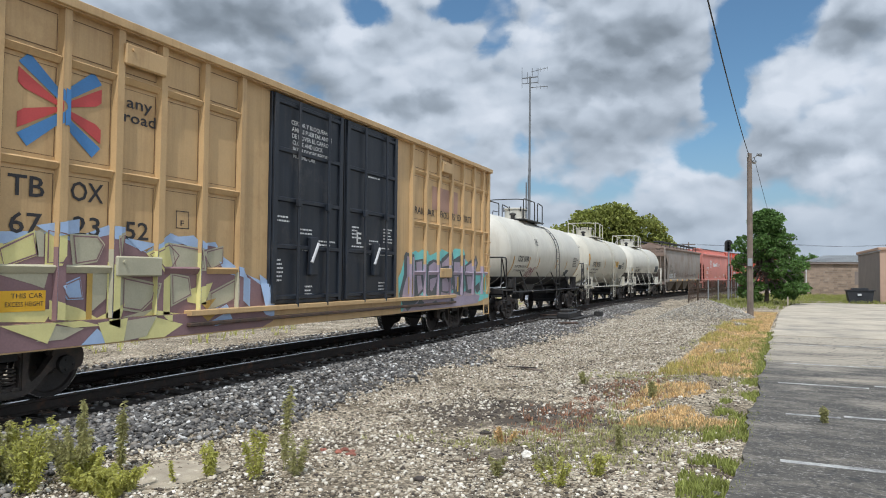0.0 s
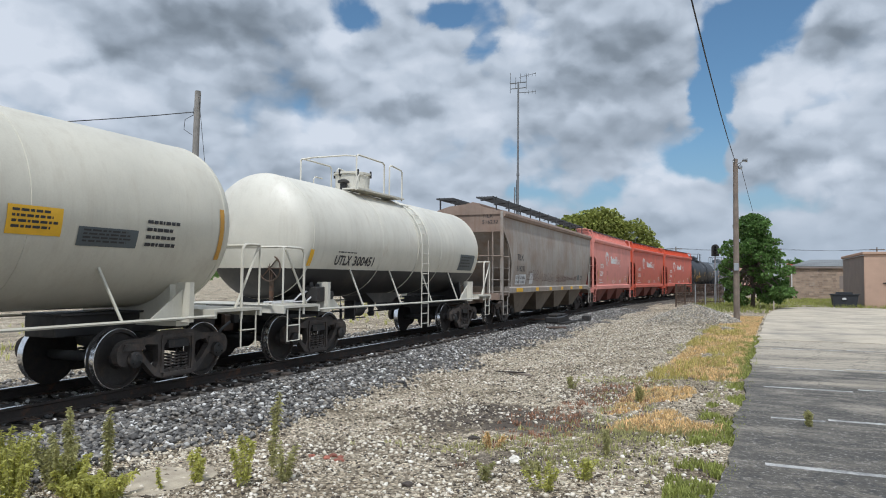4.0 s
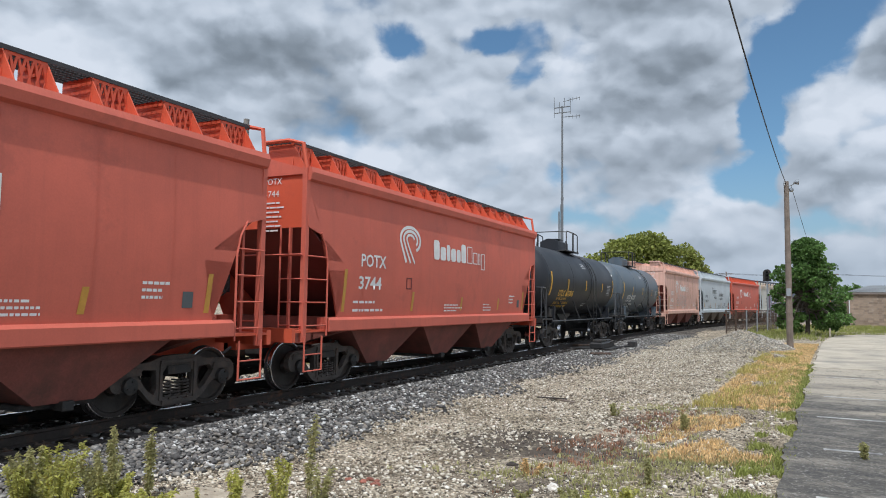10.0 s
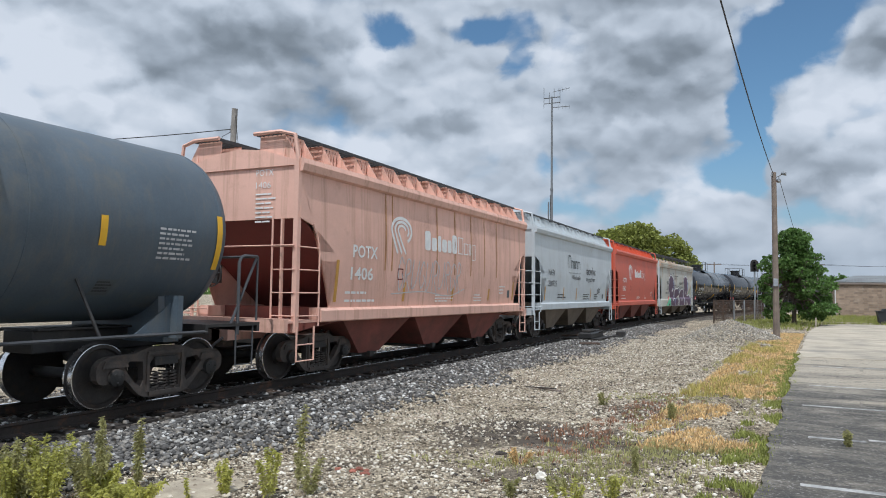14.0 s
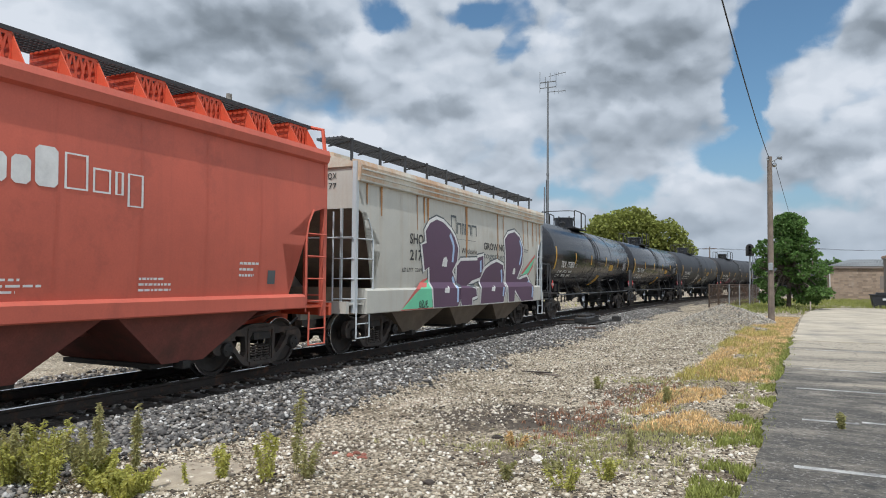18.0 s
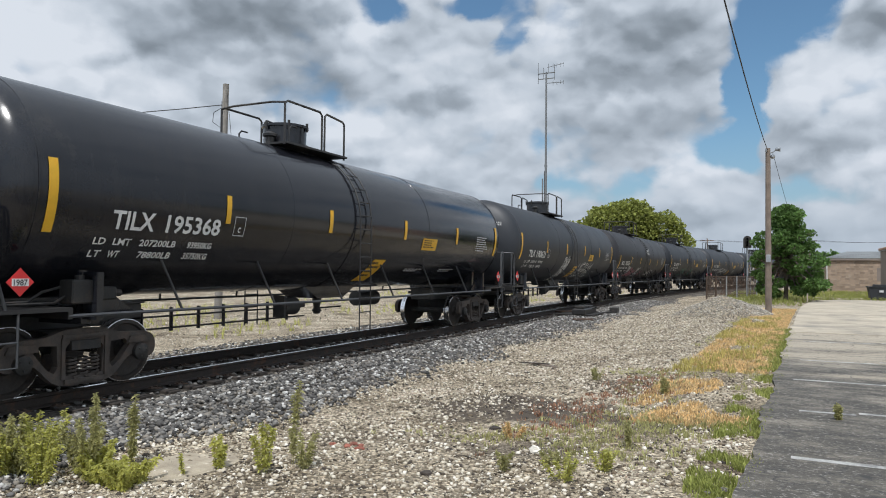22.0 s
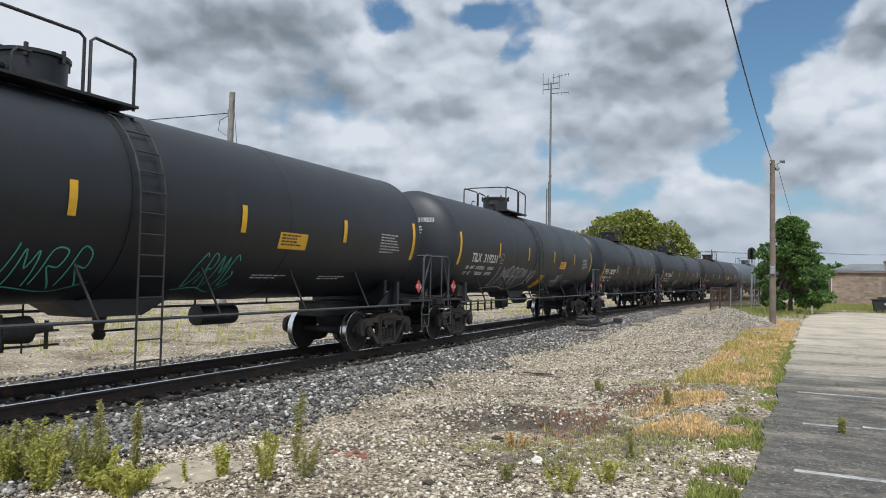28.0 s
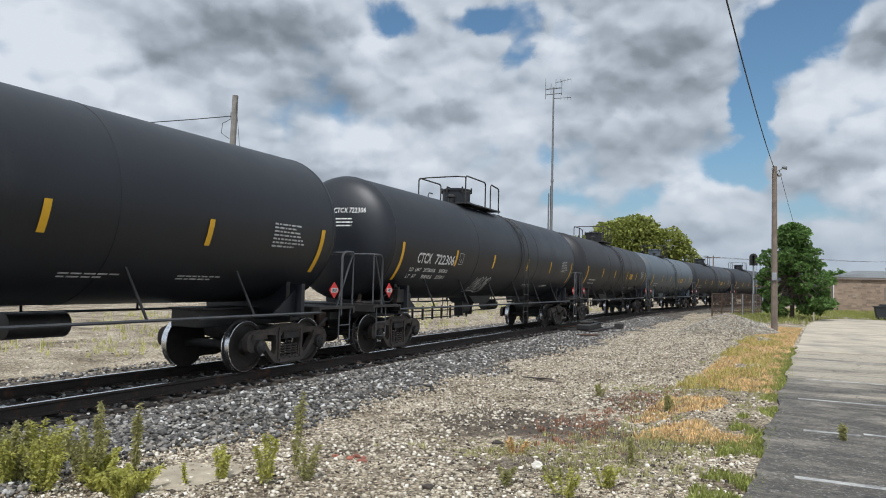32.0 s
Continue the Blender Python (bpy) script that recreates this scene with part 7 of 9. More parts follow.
    for s in (B, E, O, Rr):
        layer(s, 0.0, M_PURPLE, 0.016, lab)
    pad[0] = 0.020
    for cx, cz, r in ((-2.15, 2.15, 0.17), (-2.1, 1.45, 0.17), (1.28, 1.45, 0.17), (3.32, 1.97, 0.14)):
        patch(car, surf, [[(cx - r, cz - r * 0.7), (cx + r * 0.7, cz - r * 0.8), (cx + r, cz + r * 0.2), (cx + r * 0.5, cz + r * 0.8), (cx - r * 0.5, cz + r * 0.6)]], M_WHITE, "graffiti", "white graffiti counter")
    for pts in ([(-1.85, 2.9), (-1.62, 2.6), (-1.66, 2.15)], [(-1.62, 1.75), (-1.42, 1.45), (-1.42, 1.05)], [(0.35, 2.25), (0.4, 1.9)], [(2.1, 2.0), (2.22, 1.6), (2.12, 1.15)], [(3.85, 3.05), (4.05, 2.7), (3.85, 2.2)], [(4.85, 1.65), (5.1, 1.4), (5.05, 1.05)]):
        patch(car, surf, stroke(smooth_line(pts, 4), 0.12), M_SKYB, "graffiti", "pale violet graffiti highlight")
    pad[0] = 0.021
    patch(car, surf, scribble(-3.75, 0.98, 0.5, 0.16, 4, 93, 0.02), M_INK, "graffiti", "small black signature tag")
    pad[0] = 0.012
    for y, w, z0 in ((-3.38, 0.10, 3.1), (-3.18, 0.12, 3.05), (-0.75, 0.16, 2.2), (1.75, 0.10, 2.35), (4.25, 0.07, 2.5), (4.75, 0.06, 2.7), (-3.75, 0.05, 2.9), (2.3, 0.05, 3.0), (5.3, 0.12, 2.9), (5.75, 0.07, 3.1), (6.1, 0.10, 3.0), (-5.5, 0.10, 3.1), (-6.1, 0.07, 3.3)):
        patch(car, surf, [[(y, z0), (y + w * 0.5, z0), (y + w, 3.77), (y, 3.77)]], M_RUN, "rust_run", "orange rust run")
    small(car, surf, 2, 4.3, 2.75, 0.6, 0.14, 9, K)


build_train()


# ---- ground ----
def stain(nt, value, amount):
    r = node(nt, "ShaderNodeMapRange")
    r.inputs[1].default_value, r.inputs[2].default_value = 2.35, 2.85
    r.inputs[3].default_value, r.inputs[4].default_value = amount, 0.0
    nt.links.new(value, r.inputs[0])
    return r.outputs[0]


def zone_mat(name, stops, scale, bump, rough=0.95, big=0.25, dist=0.03, spots=()):
    """Loose ground: fine grain over broad stains."""
    m = bpy.data.materials.new(name)
    m.use_nodes = True
    nt = m.node_tree
    p = nt.nodes["Principled BSDF"]
    p.inputs["Roughness"].default_value = rough
    p.inputs["Specular IOR Level"].default_value = 0.2
    L = nt.links.new
    co = node(nt, "ShaderNodeTexCoord").outputs["Object"]
    a, b, v = node(nt, "ShaderNodeTexNoise"), node(nt, "ShaderNodeTexNoise"), node(nt, "ShaderNodeTexVoronoi")
    a.inputs["Scale"].default_value, a.inputs["Detail"].default_value, a.inputs["Roughness"].default_value = big, 8, 0.62
    b.inputs["Scale"].default_value, b.inputs["Detail"].default_value = scale, 5
    v.inputs["Scale"].default_value = scale * 1.6
    for n in (a, b, v):
        L(co, n.inputs["Vector"])
    c = ramp(nt, a.outputs["Fac"], stops)
    mx = node(nt, "ShaderNodeMix", data_type="RGBA", blend_type="OVERLAY")
    mx.inputs[0].default_value = 0.85
    L(c, mx.inputs[6])
    L(ramp(nt, b.outputs["Fac"], [(0.3, (0.28,) * 3), (0.72, (0.74,) * 3)]), mx.inputs[7])
    m2 = node(nt, "ShaderNodeMix", data_type="RGBA", blend_type="OVERLAY")
    m2.inputs[0].default_value = 0.9
    bw = node(nt, "ShaderNodeSeparateColor")
    L(v.outputs["Color"], bw.inputs[0])
    L(mx.outputs[2], m2.inputs[6]); L(ramp(nt, bw.outputs[0], [(0.0, (0.12,) * 3), (0.7, (0.5,) * 3), (1.0, (0.93,) * 3)]), m2.inputs[7])
    col = m2.outputs[2]
    for cx, cy, rx, ry, amt in spots:
        mp = node(nt, "ShaderNodeMapping")
        mp.inputs["Location"].default_value = (-cx / rx, -cy / ry, 0)
        mp.inputs["Scale"].default_value = (1 / rx, 1 / ry, 0)
        L(co, mp.inputs[0])
        ln = node(nt, "ShaderNodeVectorMath", operation="LENGTH")
        L(mp.outputs[0], ln.inputs[0])
        jn = node(nt, "ShaderNodeTexNoise")
        jn.inputs["Scale"].default_value, jn.inputs["Detail"].default_value, jn.inputs["Roughness"].default_value = 1.6, 9, 0.7
        L(co, jn.inputs["Vector"])
        ad = node(nt, "ShaderNodeMath", operation="MULTIPLY_ADD")
        ad.inputs[1].default_value = 3.4
        L(jn.outputs["Fac"], ad.inputs[0]); L(ln.outputs["Value"], ad.inputs[2])
        st = node(nt, "ShaderNodeMix", data_type="RGBA")
        st.inputs[7].default_value = (0.105, 0.085, 0.066, 1)
        L(stain(nt, ad.outputs[0], amt), st.inputs[0])
        L(col, st.inputs[6])
        col = st.outputs[2]
    hs = node(nt, "ShaderNodeHueSaturation")
    hs.inputs["Saturation"].default_value = 0.95
    L(col, hs.inputs["Color"])
    L(hs.outputs[0], p.inputs["Base Color"])
    bp = node(nt, "ShaderNodeBump")
    bp.inputs["Strength"].default_value, bp.inputs["Distance"].default_value = bump, dist
    L(v.outputs["Distance"], bp.inputs["Height"]); L(bp.outputs[0], p.inputs["Normal"])
    return m


M_GRAVEL = zone_mat("pale_sandy_gravel", [(0.30, (0.14, 0.108, 0.074)), (0.42, (0.30, 0.245, 0.17)), (0.58, (0.46, 0.39, 0.285)), (0.74, (0.62, 0.55, 0.43))], 22, 1.0, big=0.8, spots=((-3.6, 9.6, 1.2, 1.0, 0.95), (-2.4, 9.3, 0.9, 1.0, 0.8), (-2.1, 12.2, 0.8, 1.2, 0.8), (-1.0, 9.2, 0.8, 0.55, 0.9), (-2.4, 7.2, 1.1, 0.4, 0.6), (-0.55, 9.0, 0.35, 0.5, 0.8), (-4.6, 7.2, 0.7, 0.4, 0.4)))
M_BED = zone_mat("dirty_ballast_bed", [(0.30, (0.06, 0.052, 0.044)), (0.50, (0.12, 0.105, 0.088)), (0.70, (0.20, 0.175, 0.145))], 13, 1.0, big=1.2)
M_SAND = mat("pale_fine_sand", (0.40, 0.345, 0.26), 0.95, 0, 0.2, 4, 0.6, dirt=(0.24, 0.195, 0.14), dirt_amt=0.5, fine=90)
def asphalt_mat():
    """Worn asphalt: dark stone-grey, pale dust drawn out across the lot, fine aggregate, crooked cracks."""
    m = mat("worn_asphalt", (0.066, 0.060, 0.051), 0.9, 0, 0.35, 1.1, 0.6, fine=70)
    nt = m.node_tree
    p = nt.nodes["Principled BSDF"]
    L = nt.links.new
    src = p.inputs["Base Color"].links[0].from_socket
    co = node(nt, "ShaderNodeTexCoord").outputs["Object"]

    def drawn(scale, detail, rough, stops, stretch=(1, 1, 1)):
        mp = node(nt, "ShaderNodeMapping")
        mp.inputs["Scale"].default_value = stretch
        L(co, mp.inputs[0])
        n = node(nt, "ShaderNodeTexNoise")
        n.inputs["Scale"].default_value, n.inputs["Detail"].default_value, n.inputs["Roughness"].default_value = scale, detail, rough
        L(mp.outputs[0], n.inputs["Vector"])
        return ramp(nt, n.outputs["Fac"], stops)

    def over(base, fac, col):
        x = node(nt, "ShaderNodeMix", data_type="RGBA")
        x.inputs[7].default_value = (*col, 1)
        L(fac, x.inputs[0]); L(base, x.inputs[6])
        return x.outputs[2]

    def far_dust():
        # drifted dust in bands, closing up towards the concrete
        n = node(nt, "ShaderNodeTexNoise")
        mp = node(nt, "ShaderNodeMapping")
        mp.inputs["Scale"].default_value = (0.22, 1.0, 1)
        n.inputs["Scale"].default_value, n.inputs["Detail"].default_value, n.inputs["Roughness"].default_value = 0.55, 9, 0.70
        L(co, mp.inputs[0]); L(mp.outputs[0], n.inputs["Vector"])
        sp = node(nt, "ShaderNodeSeparateXYZ")
        L(co, sp.inputs[0])
        k = node(nt, "ShaderNodeMapRange")
        k.inputs[1].default_value, k.inputs[2].default_value, k.inputs[3].default_value, k.inputs[4].default_value = 7.0, 24.0, -0.25, 0.20
        L(sp.outputs[1], k.inputs[0])
        ad = node(nt, "ShaderNodeMath", operation="ADD")
        L(n.outputs["Fac"], ad.inputs[0]); L(k.outputs[0], ad.inputs[1])
        return ramp(nt, ad.outputs[0], [(0.46, (0, 0, 0)), (0.62, (0.85,) * 3)])
    c = over(src, drawn(2.4, 10, 0.78, [(0.47, (0, 0, 0)), (0.68, (0.6,) * 3)], (0.55, 1.7, 1)), (0.31, 0.275, 0.22))
    c = over(c, drawn(0.5, 8, 0.65, [(0.54, (0, 0, 0)), (0.68, (0.75,) * 3)], (0.7, 1.0, 1)), (0.34, 0.30, 0.24))
    c = over(c, far_dust(), (0.42, 0.365, 0.28))
    c = over(c, drawn(26, 4, 0.7, [(0.55, (0, 0, 0)), (0.68, (0.75,) * 3)]), (0.36, 0.34, 0.31))
    c = over(c, drawn(17, 4, 0.7, [(0.33, (0.8,) * 3), (0.45, (0, 0, 0))]), (0.035, 0.035, 0.036))
    v = node(nt, "ShaderNodeTexVoronoi", feature="DISTANCE_TO_EDGE")
    v.inputs["Scale"].default_value = 0.55
    wn = node(nt, "ShaderNodeTexNoise")
    wn.inputs["Scale"].default_value, wn.inputs["Detail"].default_value = 1.4, 6
    L(co, wn.inputs["Vector"])
    wv = node(nt, "ShaderNodeVectorMath", operation="ADD")
    L(co, wv.inputs[0]); L(wn.outputs["Color"], wv.inputs[1])
    L(wv.outputs[0], v.inputs["Vector"])
    c = over(c, ramp(nt, v.outputs["Distance"], [(0.002, (0.7,) * 3), (0.009, (0, 0, 0))]), (0.03, 0.03, 0.03))
    L(c, p.inputs["Base Color"])
    return m


M_ASPHALT = asphalt_mat()
M_CONCRETE = mat("weathered_concrete", (0.43, 0.375, 0.29), 0.9, 0, 0.22, 0.6, 0.35, dirt=(0.15, 0.145, 0.135), dirt_amt=0.45, fine=45)
M_LINE = mat("worn_white_line", (0.46, 0.455, 0.43), 0.85, 0, 0.25, 5, 0.3, dirt=(0.10, 0.10, 0.10), dirt_amt=0.8, fine=50)


def stone_mat(name, stops):
    """Broken stone of several sorts, one tone to each piece."""
    m = mat(name, (0.5, 0.5, 0.5), 0.9, 0, 0.22, 9, 0.4, fine=60)
    nt = m.node_tree
    p = nt.nodes["Principled BSDF"]
    p.inputs["Specular IOR Level"].default_value = 0.3
    src = p.inputs["Base Color"].links[0].from_socket
    mx = node(nt, "ShaderNodeMix", data_type="RGBA", blend_type="OVERLAY")
    mx.inputs[0].default_value = 0.6
    nt.links.new(ramp(nt, node(nt, "ShaderNodeNewGeometry").outputs["Random Per Island"], stops), mx.inputs[6])
    nt.links.new(src, mx.inputs[7])
    nt.links.new(mx.outputs[2], p.inputs["Base Color"])
    return m


M_STONE = stone_mat("limestone_ballast", [(0.0, (0.045, 0.044, 0.043)), (0.28, (0.105, 0.10, 0.095)), (0.58, (0.175, 0.168, 0.158)), (0.76, (0.235, 0.21, 0.178)), (0.90, (0.35, 0.34, 0.32)), (1.0, (0.66, 0.65, 0.62))])
M_STONE2 = stone_mat("pale_gravel_stone", [(0.0, (0.06, 0.05, 0.042)), (0.20, (0.17, 0.135, 0.095)), (0.38, (0.34, 0.29, 0.215)), (0.58, (0.49, 0.43, 0.335)), (0.80, (0.64, 0.58, 0.475)), (1.0, (0.82, 0.77, 0.68))])
M_HEAP = stone_mat("grey_heap_stone", [(0.0, (0.12, 0.11, 0.095)), (0.35, (0.30, 0.275, 0.235)), (0.7, (0.46, 0.425, 0.36)), (1.0, (0.68, 0.64, 0.56))])
M_TIE = mat("creosoted_wood", (0.045, 0.036, 0.03), 0.9, 0, 0.35, 5, 0.6, dirt=(0.11, 0.095, 0.08), dirt_amt=0.35, rnd=0.4)
M_BARK = mat("grey_brown_bark", (0.13, 0.105, 0.085), 0.95, 0, 0.3, 5, 0.8)
M_POLE = mat("weathered_pole_wood", (0.19, 0.15, 0.12), 0.9, 0, 0.25, 3, 0.5, streak=0.6, streak_col=(0.10, 0.08, 0.065))
M_GREYPOLE = mat("silvered_pole_wood", (0.24, 0.225, 0.205), 0.9, 0, 0.25, 3, 0.5, streak=0.6, streak_col=(0.12, 0.105, 0.09))
M_GALV = mat("galvanised_steel", (0.36, 0.38, 0.40), 0.5, 0.7, 0.15, 4, 0.1)
M_MAST = mat("dull_mast_steel", (0.15, 0.16, 0.17), 0.7, 0.0, 0.15, 4, 0.1)
M_WIRE = mat("black_cable", (0.02, 0.02, 0.02), 0.6, 0, 0.1, 4, 0.0)
M_LENS = mat("dark_signal_lens", (0.03, 0.03, 0.03), 0.15, 0, 0.1, 4, 0.0)
M_MORTAR = mat("grey_mortar", (0.30, 0.27, 0.235), 0.95, 0, 0.15, 3, 0.3)
M_STUCCO = mat("pinkish_tan_wall", (0.44, 0.30, 0.22), 0.9, 0, 0.08, 0.7, 0.2, dirt=(0.30, 0.22, 0.17), dirt_amt=0.2)
M_GREYWALL = mat("grey_brown_wall", (0.22, 0.185, 0.16), 0.9, 0, 0.12, 0.7, 0.2)
M_METALROOF = mat("grey_metal_roof", (0.30, 0.31, 0.31), 0.55, 0.3, 0.2, 0.6, 0.2, dirt=(0.14, 0.12, 0.10), dirt_amt=0.4)
M_DUMP = mat("black_dumpster_paint", (0.018, 0.020, 0.024), 0.6, 0, 0.2, 2, 0.1)
M_HOUSE = mat("white_siding", (0.66, 0.66, 0.64), 0.7, 0, 0.06, 1, 0.1)


def leaf_mat(name, col, var=0.35, trans=0.25):
    m = mat(name, col, 0.6, 0, 0.2, 3, 0.0, island=var)
    p = m.node_tree.nodes["Principled BSDF"]
    p.inputs["Specular IOR Level"].default_value = 0.25
    p.inputs["Subsurface Weight"].default_value = 0.0
    tr = node(m.node_tree, "ShaderNodeBsdfTranslucent")
    mx = node(m.node_tree, "ShaderNodeMixShader")
    mx.inputs[0].default_value = trans
    out = m.node_tree.nodes["Material Output"]
    src = p.inputs["Base Color"].links[0].from_socket
    m.node_tree.links.new(src, tr.inputs[0])
    m.node_tree.links.new(p.outputs[0], mx.inputs[1])
    m.node_tree.links.new(tr.outputs[0], mx.inputs[2])
    m.node_tree.links.new(mx.outputs[0], out.inputs[0])
    return m


M_LEAF = leaf_mat("deep_green_leaf", (0.145, 0.25, 0.07), 0.55, 0.45)
M_LEAF2 = leaf_mat("olive_green_leaf", (0.30, 0.33, 0.085), 0.5, 0.35)
M_WEED = leaf_mat("yellow_green_leaf", (0.62, 0.61, 0.18), 0.35, 0.55)
M_WEED2 = leaf_mat("grey_green_leaf", (0.50, 0.48, 0.22), 0.35, 0.55)
M_DRY = leaf_mat("dry_straw", (0.80, 0.57, 0.28), 0.45, 0.35)
M_VERGE = leaf_mat("golden_olive_stalk", (0.58, 0.50, 0.17), 0.4, 0.5)
M_REDDRY = leaf_mat("reddish_dry_grass", (0.40, 0.22, 0.14), 0.4, 0.3)
M_GRASS = leaf_mat("roadside_grass", (0.36, 0.39, 0.11), 0.4, 0.5)


def track_x(y):
    if y <= BEND_AT:
        return TRACK_X
    a = math.asin(min(0.5, (y - BEND_AT) / BEND_R))
    x = TRACK_X + BEND_R * (1 - math.cos(a))
    rest = y - BEND_AT - BEND_R * math.sin(a)
    return x + max(0, rest) * math.tan(BEND_END)


PROFILE = [(-400, -0.42), (-4.6, -0.42), (-2.2, -0.24), (2.2, -0.24), (3.4, -0.30), (4.1, -0.36), (8.9, -0.17), (9.6, -0.16), (400, -0.16)]


def gz(x, y):
    d = x - track_x(y)
    for (a, za), (b, zb) in zip(PROFILE, PROFILE[1:]):
        if d <= b:
            k = min(1, max(0, (d - a) / (b - a)))
            z = za + (zb - za) * k
            break
    else:
        z = -0.16
    if -5.5 > d or 2.6 < d < 8.6:
        z += 0.03 * noise.noise((x * 0.7, y * 0.7, 0)) + 0.015 * noise.noise((x * 2.3, y * 2.3, 3))
    return z


def build_ground():
    xs = [-3500, -1200, -400, -160, -80, -50, -36, -28, -23, -19]
    x = -17.0
    while x < 3:
        xs.append(x)
        x += 0.3
    xs += [3.5, 5, 8, 12, 18, 28, 45, 80, 160, 400, 1200, 3500]
    ys = [-1500, -500, -200, -120, -80, -50, -30, -20, -12, -6]
    y = -2.0
    while y < 44:
        ys.append(y)
        y += 0.4 if y < 24 else 1.0
    while y < 200:
        ys.append(y)
        y += 4
    ys += [240, 320, 500, 1000, 2000, 4000]
    verts = [(x, y, gz(x, y)) for y in ys for x in xs]
    n = len(xs)
    faces = [(j * n + i, j * n + i + 1, (j + 1) * n + i + 1, (j + 1) * n + i) for j in range(len(ys) - 1) for i in range(n - 1)]
    me = bpy.data.meshes.new("ground")
    me.from_pydata(verts, [], faces)
    me.shade_smooth()
    me.materials.append(M_GRAVEL)
    tagged(link_mesh("ground", me), "pale sandy gravel ground beside the tracks", "ground", kind="structure")


build_ground()


def build_bed():
    """The dirty bed of the ballast, a thin strip on the ground along the track."""
    ys = [-60, -30, -10] + [0.5 * k for k in range(100)] + [50 + 5 * k for k in range(40)]
    ds = [-3.5, -2.6, -1.3, 0, 1.3, 2.2, 3.0, 3.5]
    V, F = [], []
    for y in ys:
        w = 0.30 * noise.noise((0, y * 0.6, 4))
        for d in ds:
            e = d + (w if abs(d) > 3.2 else 0)
            x = track_x(y) + e
            V.append((x, y, gz(x, y) + (0.010 if abs(d) < 3.2 else -0.012)))
    n = len(ds)
    for j in range(len(ys) - 1):
        for i in range(n - 1):
            F.append((j * n + i, j * n + i + 1, (j + 1) * n + i + 1, (j + 1) * n + i))
    me = bpy.data.meshes.new("ballast_bed")
    me.from_pydata(V, [], F)
    me.shade_smooth()
    me.materials.append(M_BED)
    tagged(link_mesh("ballast_bed", me), "dark dirty bed under the ballast stones", "ballast", kind="structure")


build_bed()


def flat_shape(name, outline, z, thick, material, label, category):
    """A low slab with the outline given, its top at z (a number or a function of x, y)."""
    bm = BM()
    zf = z if callable(z) else (lambda x, y: z)
    A = [bm.verts.new((x, y, zf(x, y))) for x, y in outline]
    B = [bm.verts.new((x, y, zf(x, y) - thick)) for x, y in outline]
    bm.faces.new(A)
    n = len(A)
    for i in range(n):
        bm.faces.new((A[i], B[i], B[(i + 1) % n], A[(i + 1) % n]))
    return tagged(link_mesh(name, to_mesh(name, bm, material)), label, category, kind="structure")


def lot_edge(y):
    pts = [(-14, -0.55), (0, -0.42), (6.3, -0.25), (8.9, -0.17), (14, 0.05), (25.9, 0.53), (41, 1.24), (47, 1.75), (52.8, 2.6), (56, 4.5)]
    for (a, xa), (b, xb) in zip(pts, pts[1:]):
        if y <= b:
            return xa + (xb - xa) * (y - a) / (b - a)
    return 4.5


def build_lot():
    rng = random.Random(8)
    ys = [-14 + 0.22 * k for k in range(int((24.0 + 14) / 0.22) + 1)]
    left = [(lot_edge(y) + rng.uniform(-0.025, 0.025) + 0.04 * math.sin(y * 1.7), y) for y in ys]
    flat_shape("pavement_asphalt", left + [(30, 24.0), (30, -14)], -0.10, 0.12, M_ASPHALT, "worn grey asphalt parking lot with faded lines", "parking lot")
    ys = [24.0 + 0.5 * k for k in range(64)]
    left = [(lot_edge(y) + rng.uniform(-0.05, 0.05), y) for y in ys]
    flat_shape("pavement_concrete", left + [(30, 55.5), (30, 24.0)], -0.096, 0.12, M_CONCRETE, "pale weathered concrete apron", "pavement")
    # faded bay lines
    for y, x0, x1 in ((7.68, 0.15, 5.2), (10.32, 0.30, 5.6), (13.3, 0.30, 6.2), (16.35, 0.5, 7.2), (20.85, 0.7, 8.0)):
        segs, x = [], x0
        while x < x1:
            w = rng.uniform(0.5, 1.4)
            segs.append((x, min(x + w, x1)))
            x += w + rng.uniform(0.02, 0.12)
        bm = BM()
        for a, b in segs:
            box(bm, a, b, y - 0.05 + rng.uniform(-0.01, 0.01) + (a - x0) * 0.2, y + 0.05 + (a - x0) * 0.2, -0.10, -0.0965)
        tagged(link_mesh("parking_line", to_mesh("parking_line", bm, M_LINE)), "faded broken white parking line on the asphalt", "road marking", "parking lines", kind="structure")
    # broken lumps at the edge
    for k in range(8):
        y = rng.uniform(4.2, 6.5)
        x = lot_edge(y) + rng.uniform(-0.30, -0.04)
        s = rng.uniform(0.02, 0.06)
        bm = BM()
        bmesh.ops.create_icosphere(bm, subdivisions=1, radius=1)
        for v in bm.verts:
            v.co = Vector((x + v.co.x * s * rng.uniform(0.8, 1.4), y + v.co.y * s * rng.uniform(0.8, 1.4), -0.125 + v.co.z * s * 0.5))
        tagged(link_mesh("asphalt_lump", to_mesh("asphalt_lump", bm, M_ASPHALT)), "broken lump of asphalt at the lot edge", "rubble", "asphalt lumps")


build_lot()

